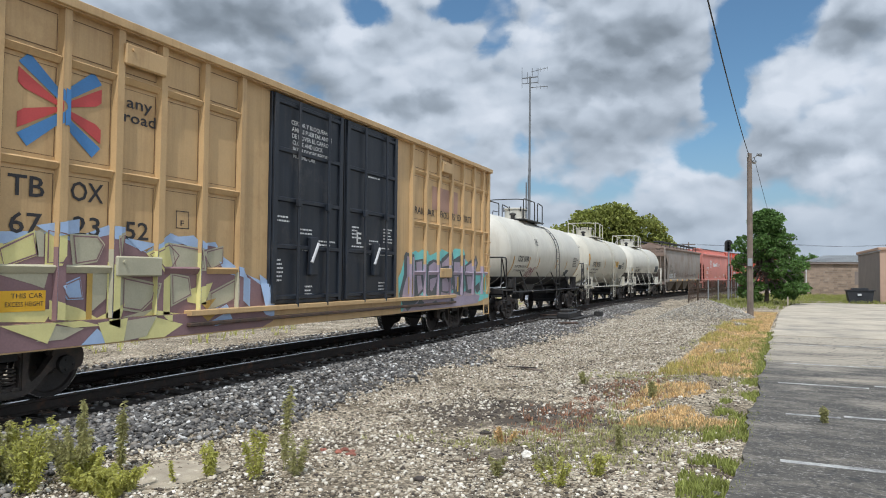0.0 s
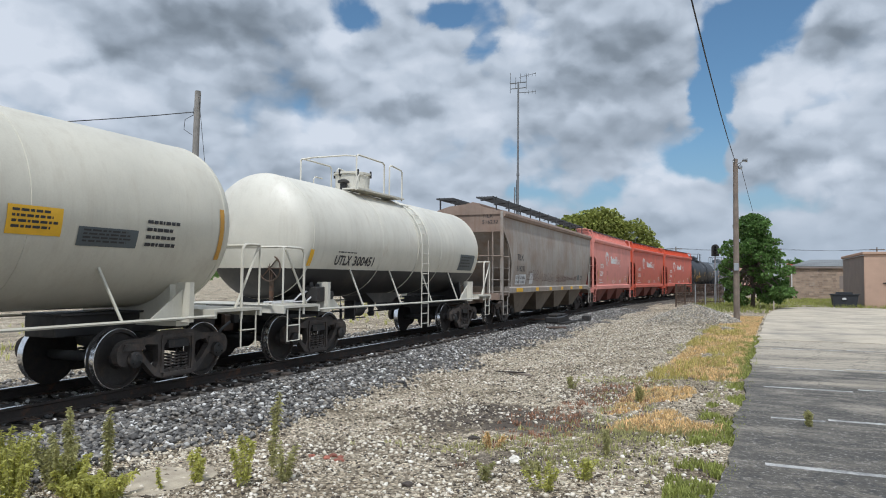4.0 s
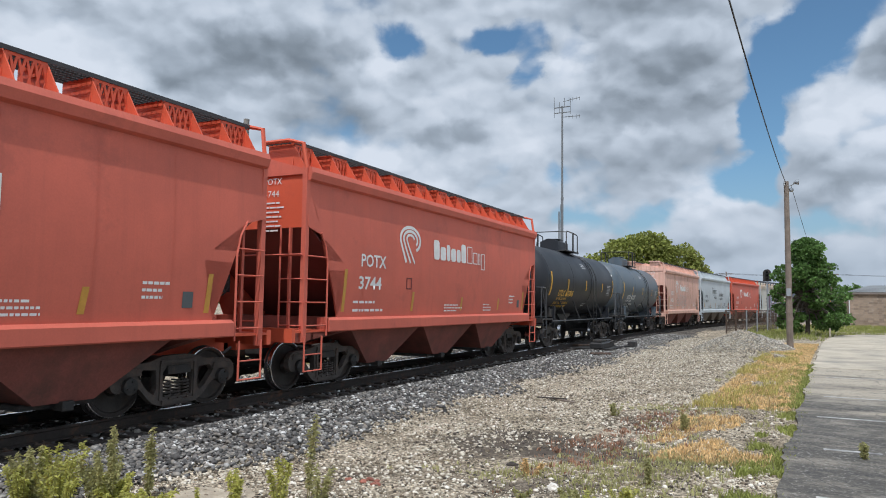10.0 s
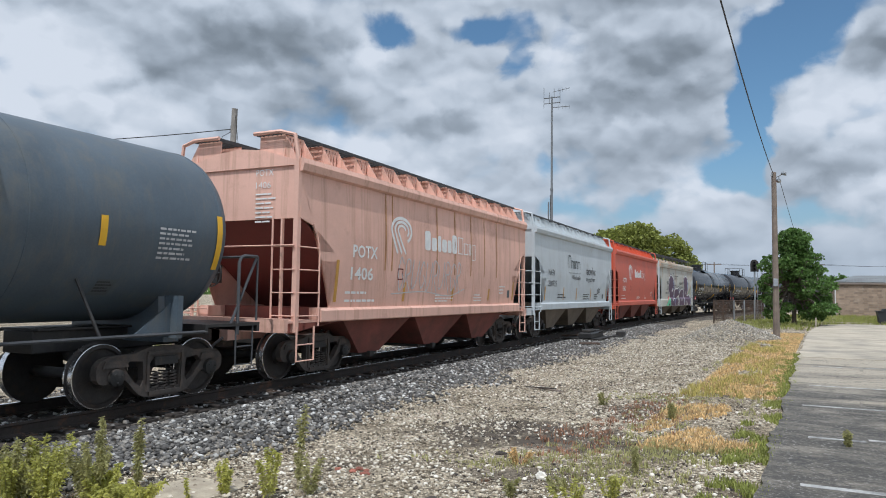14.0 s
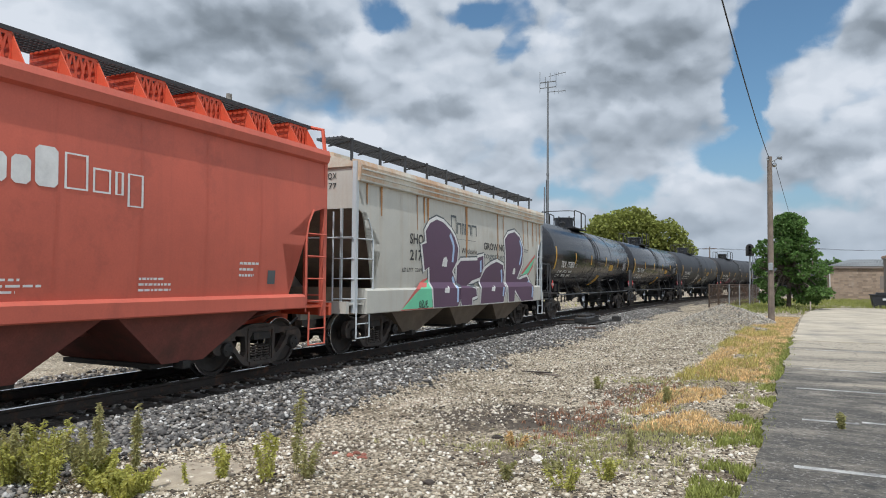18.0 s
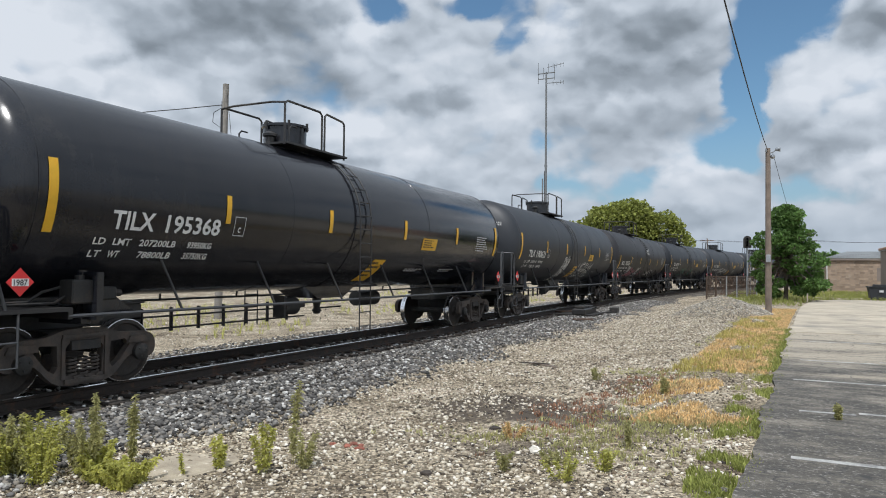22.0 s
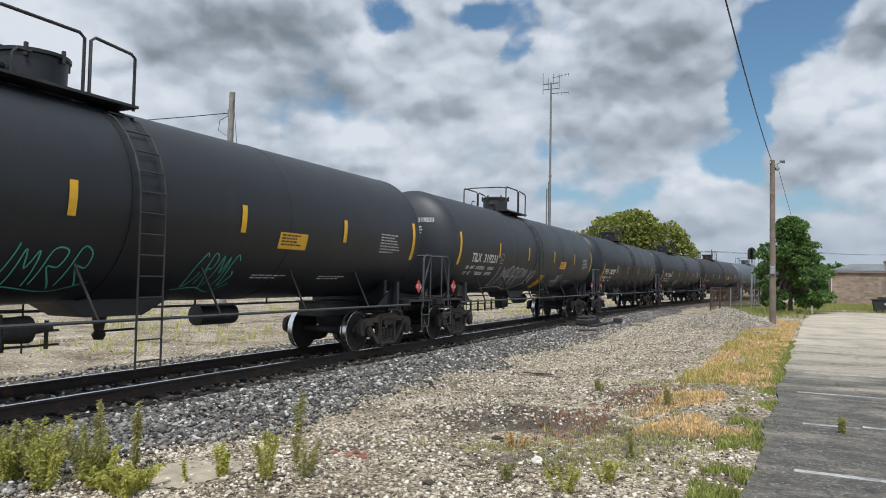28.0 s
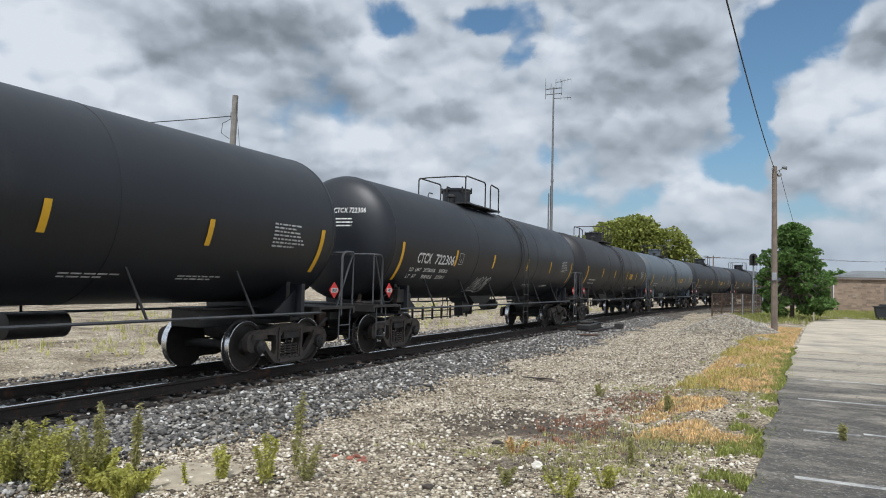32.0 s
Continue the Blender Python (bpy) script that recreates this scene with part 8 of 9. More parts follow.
# ---- loose stones ----
def stones(name, pts, sizes, material, label, seed, squash=0.75):
    """Many broken stones as one object."""
    rng = np.random.default_rng(seed)
    base = np.array([(1, 0, 0), (-1, 0, 0), (0, 1, 0), (0, -1, 0), (0, 0, 1), (0, 0, -1), (.6, .6, .6), (-.6, .6, .55), (.6, -.6, .55), (-.6, -.6, .6)], float)
    hulls = []
    for k in range(14):
        p = base * rng.uniform(0.55, 1.15, (len(base), 1)) * [1.15, 0.95, squash]
        bm = BM()
        vs = [bm.verts.new(v) for v in p]
        bmesh.ops.convex_hull(bm, input=vs)
        for v in [v for v in bm.verts if not v.link_faces]:
            bm.verts.remove(v)
        bmesh.ops.triangulate(bm, faces=bm.faces)
        bm.verts.index_update()
        hulls.append((np.array([v.co for v in bm.verts]), np.array([[v.index for v in f.verts] for f in bm.faces])))
        bm.free()
    pts, sizes = np.asarray(pts), np.asarray(sizes)
    V, F, o = [], [], 0
    kind = rng.integers(0, len(hulls), len(pts))
    for k, (hv, hf) in enumerate(hulls):
        sel = np.where(kind == k)[0]
        if not len(sel):
            continue
        a = rng.uniform(0, 2 * np.pi, len(sel))
        b = rng.uniform(-0.7, 0.7, len(sel))
        ca, sa, cb, sb = np.cos(a), np.sin(a), np.cos(b), np.sin(b)
        v = hv[None] * sizes[sel][:, None, None]
        y = v[..., 1] * cb[:, None] - v[..., 2] * sb[:, None]
        z = v[..., 1] * sb[:, None] + v[..., 2] * cb[:, None]
        x = v[..., 0] * ca[:, None] - y * sa[:, None]
        y = v[..., 0] * sa[:, None] + y * ca[:, None]
        w = np.stack([x, y, z], -1) + pts[sel][:, None, :]
        V.append(w.reshape(-1, 3))
        F.append((hf[None] + (np.arange(len(sel)) * len(hv))[:, None, None] + o).reshape(-1, 3))
        o += len(sel) * len(hv)
    V, F = np.concatenate(V), np.concatenate(F)
    me = bpy.data.meshes.new(name)
    me.vertices.add(len(V))
    me.vertices.foreach_set("co", V.ravel())
    me.loops.add(F.size)
    me.loops.foreach_set("vertex_index", F.ravel().astype(np.int32))
    me.polygons.add(len(F))
    me.polygons.foreach_set("loop_start", np.arange(0, F.size, 3, dtype=np.int32))
    me.update(calc_edges=True)
    me.materials.append(material)
    return tagged(link_mesh(name, me), label, "stones", kind="stuff")


def scatter(n, y0, y1, d0, d1, rng, power=1.6):
    """Places beside the track, denser towards y0."""
    u = rng.uniform(0, 1, n) ** power
    y = y0 + (y1 - y0) * u
    d = rng.uniform(d0, d1, n)
    return [(track_x(b) + a, b) for a, b in zip(d, y)]


def build_stones():
    rng = np.random.default_rng(5)
    p = scatter(40000, 2.0, 48, 1.38, 4.3, rng, 2.0)
    keep = [(x, y) for x, y in p if (x - track_x(y)) < 3.35 + 0.9 * noise.noise((x * 0.8, y * 0.5, 1)) + rng.uniform(-0.35, 0.35)]
    pts = [(x, y, gz(x, y) + 0.010 + (0.015 if 1.6 < (x - track_x(y)) < 2.4 else 0) + rng.uniform(0, 0.02)) for x, y in keep]
    stones("ballast", pts, 0.018 + 0.036 * rng.uniform(0, 1, len(pts)) ** 1.4, M_STONE, "grey crushed-stone ballast along the track", 3)
    # pale sand washed out over the foot of the ballast
    V, F = [(-5.45, 5.45, gz(-5.45, 5.45) + 0.022)], []
    for q in (0.35, 0.7, 1.0):
        for i in range(30):
            a = 2 * math.pi * i / 30
            w = 1 + 0.3 * noise.noise((math.cos(a) * 1.5, math.sin(a) * 1.5, 3))
            x, y = -5.45 + 0.52 * q * w * math.cos(a), 5.45 + 0.72 * q * w * math.sin(a)
            V.append((x, y, gz(x, y) + 0.022 * (1 - q) - (0.02 if q == 1.0 else 0)))
    F += [(0, 1 + i, 1 + (i + 1) % 30) for i in range(30)]
    for r in range(2):
        F += [(1 + r * 30 + i, 31 + r * 30 + i, 31 + r * 30 + (i + 1) % 30, 1 + r * 30 + (i + 1) % 30) for i in range(30)]
    me = bpy.data.meshes.new("sand_patch")
    me.from_pydata(V, [], F)
    me.shade_smooth()
    me.materials.append(M_SAND)
    tagged(link_mesh("sand_patch", me), "pale bare sand at the foot of the ballast", "sand", kind="structure")
    p = scatter(6000, 0, 60, -1.2, 1.2, rng, 1.0)
    pts = [(x, y, gz(x, y) + 0.04) for x, y in p]
    stones("ballast_between_rails", pts, rng.uniform(0.025, 0.055, len(pts)), M_STONE, "grey ballast between the sleepers", 4)
    p = scatter(5000, 0, 60, -3.6, -1.2, rng, 1.0)
    pts = [(x, y, gz(x, y) + 0.02) for x, y in p]
    stones("ballast_far_side", pts, rng.uniform(0.025, 0.055, len(pts)), M_STONE, "grey ballast on the far shoulder", 6)
    # spread stones over the open ground, thick towards the track and up the line
    p = scatter(92000, 3.2, 46, 3.0, 9.5, rng, 1.9)
    out = []
    for x, y in p:
        d = x - track_x(y)
        thick = 0.42 - 0.10 * (d - 3.3) + 0.03 * (y - 8)
        if ((x + 5.45) / 0.55) ** 2 + ((y - 5.45) / 0.75) ** 2 < 0.8 + 0.9 * noise.noise((x * 3, y * 3, 5)) and rng.uniform(0, 1) < 0.8:
            continue  # bare pale sand
        if x < lot_edge(y) - 0.05 and noise.noise((x * 0.55, y * 0.4, 7)) + rng.uniform(-0.35, 0.35) > -thick:
            out.append((x, y))
    pts = [(x, y, gz(x, y) + 0.004) for x, y in out]
    stones("gravel_stones", pts, 0.009 + 0.027 * rng.uniform(0, 1, len(pts)) ** 3.6, M_STONE2, "small pale and dark gravel stones", 9)
    p = scatter(4200, 4.0, 40, 3.2, 9.3, rng, 1.5)
    pts = [(x, y, gz(x, y) + 0.002) for x, y in p if x < lot_edge(y) - 0.05]
    stones("dark_chips", pts, 0.010 + 0.025 * rng.uniform(0, 1, len(pts)) ** 2.0, M_TIE, "dark cinder and wood chips in the gravel", 10, 0.45)
    p = scatter(5000, -6, 50, -12, -3.4, rng, 1.0)
    pts = [(x, y, gz(x, y) + 0.004) for x, y in p]
    stones("far_gravel_stones", pts, 0.012 + 0.035 * rng.uniform(0, 1, len(pts)) ** 2.2, M_STONE2, "gravel stones beyond the track", 13)


build_stones()


def build_pile():
    rng = np.random.default_rng(11)
    bm = BM()
    n, rings = 40, 10
    cx, cy = -2.1, 34.2
    prev = None
    def zz(x, y):
        r = math.hypot((x - cx) / 2.15, (y - cy) / 2.3)
        return gz(x, y) + 0.90 * max(0, 1 - r) ** 0.85 * (1 + 0.12 * noise.noise((x * 1.3, y * 1.3, 2))) - 0.02
    top = bm.verts.new((cx, cy, zz(cx, cy)))
    for k in range(1, rings + 1):
        ring = []
        for i in range(n):
            a = 2 * math.pi * i / n
            x, y = cx + 2.2 * k / rings * math.cos(a), cy + 2.35 * k / rings * math.sin(a)
            ring.append(bm.verts.new((x, y, zz(x, y))))
        for i in range(n):
            if prev:
                bm.faces.new((prev[i], ring[i], ring[(i + 1) % n], prev[(i + 1) % n]))
            else:
                bm.faces.new((top, ring[i], ring[(i + 1) % n]))
        prev = ring
    pile = thing("stone_pile", "heap of grey crushed stone beside the track", "stone pile")
    part("mound", bm, M_GRAVEL, pile, smooth=True)
    r, a = rng.uniform(0, 1, 5200) ** 0.5, rng.uniform(0, 2 * np.pi, 5200)
    pts = [(cx + 2.2 * q * math.cos(b), cy + 2.35 * q * math.sin(b)) for q, b in zip(r, a)]
    ob = stones("loose_stone", [(x, y, zz(x, y) + 0.015) for x, y in pts], rng.uniform(0.018, 0.040, 5200), M_HEAP, "", 12)
    ob.parent = pile
    ob["category"] = ""
    del ob["category"]


build_pile()


# ---- track ----
def build_track():
    tr = thing("track", "railway track with shiny rail heads on dark sleepers", "railway track")
    tr["kind"] = "structure"
    prof = [(-0.035, 0.0), (0.035, 0.0), (0.036, -0.035), (0.010, -0.05), (0.009, -0.145), (0.07, -0.165), (0.07, -0.178), (-0.07, -0.178), (-0.07, -0.165), (-0.009, -0.145), (-0.010, -0.05), (-0.036, -0.035)]
    ss = [-120, -60] + list(range(-20, 41, 10)) + list(range(45, 260, 5))
    for off in (-0.7525, 0.7525):
        bm = BM()
        prev = None
        for s in ss:
            ring = []
            for u, w in prof:
                x, y, a = track(s, off + u)
                ring.append(bm.verts.new((x, y, w)))
            if prev:
                for i in range(len(prof)):
                    bm.faces.new((prev[i], prev[(i + 1) % len(prof)], ring[(i + 1) % len(prof)], ring[i]))
            prev = ring
        me = to_mesh("rail", bm, [M_RAILSIDE, M_TREAD])
        for f in me.polygons:
            if f.center.z > -0.002:
                f.material_index = 1
        link_mesh("rail", me, tr, "steel rail with a polished head")
    bm = BM()
    box(bm, -1.30, 1.30, -0.115, 0.115, -0.36, -0.182, 0.012)
    tie = to_mesh("sleeper", bm, M_TIE)
    bm = BM()
    for off in (-0.7525, 0.7525):
        box(bm, off - 0.19, off + 0.19, -0.09, 0.09, -0.182, -0.172)
        for u in (-0.10, 0.10):
            for v in (-0.05, 0.05):
                box(bm, off + u - 0.02, off + u + 0.02, v - 0.015, v + 0.015, -0.172, -0.15)
    plate = to_mesh("tie_plate", bm, M_RUSTY)
    rng = random.Random(2)
    s = -2.0
    while s < 75:
        x, y, a = track(s)
        m = pose(x + rng.uniform(-0.07, 0.07), y, rng.uniform(-0.01, 0.004), 0, 0, -math.degrees(a) + rng.uniform(-1.5, 1.5))
        t = link_mesh("sleeper", tie, tr, "", m)
        link_mesh("tie_plate", plate, t)
        s += 0.52
    # points machine and its rods beside the track
    pm = thing("switch_machine", "low dark steel switch machine on long timbers", "switch machine")
    for y in (29.4, 31.2):
        part("timber", box(BM(), -8.6, -6.85, y - 0.13, y + 0.13, -0.38, -0.17, 0.02), M_TIE, pm)
    part("motor_box", box(BM(), -7.78, -7.22, 29.2, 31.4, -0.17, 0.10, 0.05), M_LOWBLACK, pm)
    part("motor_cover", box(BM(), -7.70, -7.30, 29.4, 30.2, 0.10, 0.22, 0.03), M_STEEL, pm)
    part("gear_cover", box(BM(), -7.68, -7.32, 30.5, 31.2, 0.10, 0.18, 0.03), M_LOWBLACK, pm)
    part("hand_lever", pipe(BM(), [(-7.25, 30.6, 0.05), (-7.05, 30.6, 0.12), (-6.8, 29.9, 0.10)], 0.025), M_STEEL, pm)
    part("base_plate", box(BM(), -8.5, -6.9, 29.2, 31.4, -0.169, -0.15), M_STEEL, pm)
    part("throw_rod", rod(BM(), (-8.8, 30.2, -0.10), (-7.7, 30.2, -0.06), 0.03, 8), M_RUSTY, pm)
    part("lock_rod", rod(BM(), (-8.8, 30.7, -0.12), (-7.7, 30.7, -0.08), 0.025, 8), M_RUSTY, pm)
    part("junction_box", box(BM(), -6.9, -6.55, 32.6, 33.1, -0.3, 0.02, 0.03), M_STEEL, pm)
    part("conduit", pipe(BM(), [(-7.4, 31.3, -0.05), (-7.2, 32.0, -0.2), (-6.75, 32.7, -0.18)], 0.035), M_LOWBLACK, pm)
    # heap of short rail and plate
    sc = thing("rail_scrap", "rusty rail offcut lying on the ballast", "scrap")
    part("offcut", rod(BM(), (-7.1, 26.9, -0.2), (-6.5, 27.6, -0.22), 0.06, 6), M_RUSTY, sc)
    st = thing("timber_scrap", "splintered dark plank on the gravel", "plank")
    part("board", prism(BM(), [(-4.75, 14.5), (-4.1, 14.05), (-4.05, 14.15), (-4.7, 14.62)], gz(-4.4, 14.3), gz(-4.4, 14.3) + 0.03, "z"), M_POLE, st)
    part("splinter", prism(BM(), [(-4.95, 14.3), (-4.3, 14.35), (-4.3, 14.40), (-4.95, 14.36)], gz(-4.4, 14.3) + 0.03, gz(-4.4, 14.3) + 0.05, "z"), M_TIE, st)


build_track()


def build_scraps():
    rng = random.Random(17)
    M_RED_BRICK = mat("brick_red_rubble", (0.30, 0.11, 0.075), 0.9, 0, 0.25, 8, 0.5, dirt=(0.30, 0.27, 0.23), dirt_amt=0.2, rnd=0.3)

    def rock(name, label, category, x, y, s, flat, material):
        bm = BM()
        bmesh.ops.create_icosphere(bm, subdivisions=2, radius=1)
        o = rng.uniform(0, 50)
        for v in bm.verts:
            k = 0.8 + 0.45 * noise.noise((v.co.x * 1.3 + o, v.co.y * 1.3, v.co.z * 1.3))
            v.co = Vector((x + v.co.x * s * k * 1.25, y + v.co.y * s * k, gz(x, y) + s * flat * 0.35 + v.co.z * s * k * flat))
        return tagged(link_mesh(name, to_mesh(name, bm, material)), label, category)
    for k in range(7):
        rock("brick_scrap", "broken brick-red scrap lying in the gravel", "rubble", -4.35 + rng.uniform(-0.22, 0.22), 6.75 + rng.uniform(-0.12, 0.12), rng.uniform(0.025, 0.055), 0.6, M_RED_BRICK)
    rock("rock", "pale angular rock on the gravel", "rock", -2.27, 7.12, 0.075, 0.8, M_STONE2)
    rock("rock", "dark half-buried lump on the gravel", "rock", -3.0, 6.0, 0.06, 0.6, M_TIE)
    rock("rock", "dark half-buried lump on the gravel", "rock", -3.15, 8.2, 0.07, 0.5, M_TIE)
    for k in range(14):
        y = rng.uniform(5.0, 12)
        x = rng.uniform(-5.2, -0.9)
        a, l = rng.uniform(0, math.pi), rng.uniform(0.10, 0.30)
        bm = BM()
        z = gz(x, y) + 0.012
        pipe(bm, [(x, y, z), (x + l * 0.5 * math.cos(a), y + l * 0.5 * math.sin(a), z + 0.015), (x + l * math.cos(a + 0.15), y + l * math.sin(a + 0.15), z)], 0.006, 5)
        tagged(link_mesh("stick", to_mesh("stick", bm, M_TIE)), "thin dark dry stick on the gravel", "stick", "sticks")


build_scraps()


# ---- plants ----
def leaves(bm, n, place, size, rng, droop=0.4, slim=0.45):
    """n pointed leaves; place(rng) gives a point and an outward way."""
    for _ in range(n):
        p, w = place(rng)
        w = (w + Vector((rng.uniform(-1, 1), rng.uniform(-1, 1), rng.uniform(-0.8, 0.8))) * 0.8)
        w.normalize()
        s = size * rng.uniform(0.6, 1.3)
        q = w.cross(Vector((rng.uniform(-1, 1), rng.uniform(-1, 1), rng.uniform(-1, 1))))
        if q.length < 1e-3:
            continue
        q = q.normalized() * s * slim
        a, b = bm.verts.new(p), bm.verts.new(p + w * s * 0.5 + q - Vector((0, 0, s * droop * 0.1)))
        c, d = bm.verts.new(p + w * s - Vector((0, 0, s * droop * 0.4))), bm.verts.new(p + w * s * 0.5 - q - Vector((0, 0, s * droop * 0.1)))
        bm.faces.new((a, b, c, d))


def weed(x, y, h, spread, stems, n_leaf, size, material, label, seed, slim=0.16):
    rng = random.Random(seed)
    z0 = gz(x, y) - 0.01 if x < lot_edge(y) else -0.11
    e = thing("weed", label, "weed", "weeds", pose(x, y, z0))
    bl = BM()
    for k in range(stems):
        a = rng.uniform(0, 2 * math.pi)
        hh = h * rng.uniform(0.65, 1.0)
        r = spread * rng.uniform(0.2, 1.0)
        base = Vector((0.3 * r * math.cos(a), 0.3 * r * math.sin(a), 0))
        tip = Vector((r * math.cos(a), r * math.sin(a), hh))
        mid = base.lerp(tip, 0.5) + Vector((0, 0, hh * 0.06))
        part("stem", pipe(BM(), [base, mid, tip], 0.004, 4), M_WEED2, e)
        m = max(10, int(n_leaf * 2.8) // stems)

        def place(q, base=base, mid=mid, tip=tip):
            t = q.uniform(0.12, 1.0)
            p = base.lerp(mid, t * 2) if t < 0.5 else mid.lerp(tip, t * 2 - 1)
            b = q.uniform(0, 2 * math.pi)
            return p, Vector((math.cos(b), math.sin(b), q.uniform(0.0, 0.8)))
        leaves(bl, m, place, size * 0.68, rng, 0.9, slim * 1.1)
    part("foliage", bl, material, e)["kind"] = "stuff"
    return e


def grass(name, spots, h, material, label, seed, blades=9):
    """Tufts of blades, one object."""
    rng = random.Random(seed)
    V, F = [], []
    for x, y, k in spots:
        z = gz(x, y) - 0.01
        for _ in range(blades):
            a, l = rng.uniform(0, 2 * math.pi), h * k * rng.uniform(0.5, 1.15)
            bx, by = x + rng.uniform(-0.05, 0.05), y + rng.uniform(-0.05, 0.05)
            w, lean = 0.006 + 0.004 * rng.random(), rng.uniform(0.15, 0.75) * l
            dx, dy = math.cos(a), math.sin(a)
            o = len(V)
            V += [(bx - dy * w, by + dx * w, z), (bx + dy * w, by - dx * w, z), (bx + dx * lean * 0.45 + dy * w * 0.7, by + dy * lean * 0.45 - dx * w * 0.7, z + l * 0.62), (bx + dx * lean * 0.45 - dy * w * 0.7, by + dy * lean * 0.45 + dx * w * 0.7, z + l * 0.62), (bx + dx * lean, by + dy * lean, z + l * 0.95)]
            F += [(o, o + 1, o + 2, o + 3), (o + 3, o + 2, o + 4)]
    me = bpy.data.meshes.new(name)
    me.from_pydata(V, [], F)
    me.materials.append(material)
    return tagged(link_mesh(name, me), label, "grass", kind="stuff")


def build_plants():
    rng = random.Random(20)
    # tall thin weed and its neighbours
    weed(-4.48, 5.85, 0.92, 0.10, 2, 150, 0.085, M_WEED2, "tall spindly weed growing in the gravel", 1)
    weed(-4.52, 5.48, 0.50, 0.14, 4, 300, 0.07, M_WEED, "leafy yellow-green weed in the gravel", 2)
    weed(-4.25, 5.75, 0.40, 0.30, 6, 240, 0.07, M_WEED2, "loose grey-green weed in the gravel", 3)
    weed(-5.05, 5.42, 0.36, 0.17, 5, 320, 0.065, M_WEED, "leafy yellow-green weed in the gravel", 4)
    weed(-5.24, 5.16, 0.25, 0.05, 2, 70, 0.05, M_WEED, "small upright weed in the gravel", 5)
    for k, (x, y, h, s) in enumerate(((-5.50, 4.75, 0.30, 0.26), (-5.72, 4.62, 0.26, 0.28), (-5.42, 4.58, 0.24, 0.24), (-5.95, 4.72, 0.34, 0.28))):
        weed(x, y, h, s, 9, 620, 0.075, M_WEED, "bushy bright green weed beside the ballast", 10 + k)
    for k in range(9):
        x, y = -6.05 - 0.09 * k + rng.uniform(-0.1, 0.1), 4.15 + rng.uniform(-0.15, 0.75)
        weed(x, y, rng.uniform(0.36, 0.62), 0.26, 9, 520, 0.07, M_WEED if k % 2 else M_WEED2, "dense roadside weed beside the ballast", 30 + k)
    weed(-6.30, 5.0, 0.74, 0.10, 4, 300, 0.07, M_WEED2, "tall weed with a drooping head", 50)
    weed(-5.92, 5.10, 0.76, 0.10, 4, 320, 0.07, M_WEED2, "tall weed with a drooping head", 51)
    # weeds in the middle gravel
    for k, (x, y, h, s, mm) in enumerate(((-1.75, 6.3, 0.26, 0.22, M_WEED), (-1.45, 6.7, 0.24, 0.18, M_WEED), (-1.95, 6.75, 0.16, 0.2, M_WEED2), (-1.43, 7.75, 0.34, 0.07, M_WEED2), (-2.35, 6.35, 0.2, 0.12, M_WEED2), (-2.75, 7.7, 0.22, 0.22, M_DRY), (-1.55, 11.3, 0.3, 0.1, M_WEED2), (0.72, 9.9, 0.24, 0.05, M_WEED2), (-2.9, 12.6, 0.24, 0.15, M_WEED2))):
        weed(x, y, h, s, 6, 200, 0.06, mm, "low weed in the gravel" if mm is not M_DRY else "dry brown weed in the gravel", 70 + k)
    # green edge of the lot, dry strip beside it
    def strip(n, y0, y1, a, b, p=1.3):
        out = []
        for _ in range(n):
            y = y0 + (y1 - y0) * rng.random() ** p
            out.append((lot_edge(y) - rng.uniform(a, b), y, rng.uniform(0.6, 1.2)))
        return out
    grass("edge_grass", [q for q in strip(4200, 5.0, 26, -0.10, 0.46, 1.5) if noise.noise((q[0] * 1.9, q[1] * 1.3, 8)) > -0.24 + 1.1 * max(0, lot_edge(q[1]) - q[0] - 0.12)], 0.085, M_GRASS, "thin green grass along the asphalt edge", 1, 6)
    grass("dry_grass", [q for q in strip(9000, 9.0, 40, 0.15, 1.75, 1.15) if noise.noise((q[0] * 0.9, q[1] * 0.4, 4)) > 0.04 - 0.016 * q[1]], 0.075, M_DRY, "dry straw-coloured grass strip", 2, 7)
    grass("far_verge_grass", [q for q in strip(1500, 14.0, 31, 0.5, 1.9, 1.0) if noise.noise((q[0] * 1.1, q[1] * 0.5, 21)) > -0.02], 0.16, M_VERGE, "tall weedy verge", 3, 6)
    grass("mixed_grass", [q for q in strip(1300, 7.5, 36, 0.2, 2.2, 1.0) if noise.noise((q[0] * 0.9, q[1] * 0.4, 14)) > 0.12], 0.09, M_WEED2, "thin olive grass among dry stalks", 8, 6)
    red = [(rng.gauss(cx, 0.34), rng.gauss(cy, 0.7), rng.uniform(0.5, 1)) for cx, cy in ((-2.2, 12.0), (-1.9, 13.0), (-2.45, 9.9), (-2.45, 8.8), (-2.0, 11.0)) for _ in range(55)]
    grass("red_grass", red, 0.09, M_REDDRY, "reddish dry grass in the gravel", 4, 7)
    olive = [(rng.gauss(cx, 0.45), rng.gauss(cy, 0.3), rng.uniform(0.5, 1)) for cx, cy in ((-1.4, 8.8), (-1.05, 9.1), (-1.9, 8.3), (-2.0, 13.8), (-1.5, 7.4), (-2.9, 7.8)) for _ in range(120)]
    grass("olive_grass", olive, 0.075, M_WEED2, "olive low grass in the gravel", 5, 7)
    lawn = [(rng.uniform(-3.5, 12), rng.uniform(44, 80), 1) for _ in range(5200)]
    lawn = [q for q in lawn if not (q[0] > lot_edge(q[1]) - 0.1 and q[1] < 55.5)]
    grass("lawn", lawn, 0.30, M_GRASS, "rough green grass beyond the lot", 6, 6)
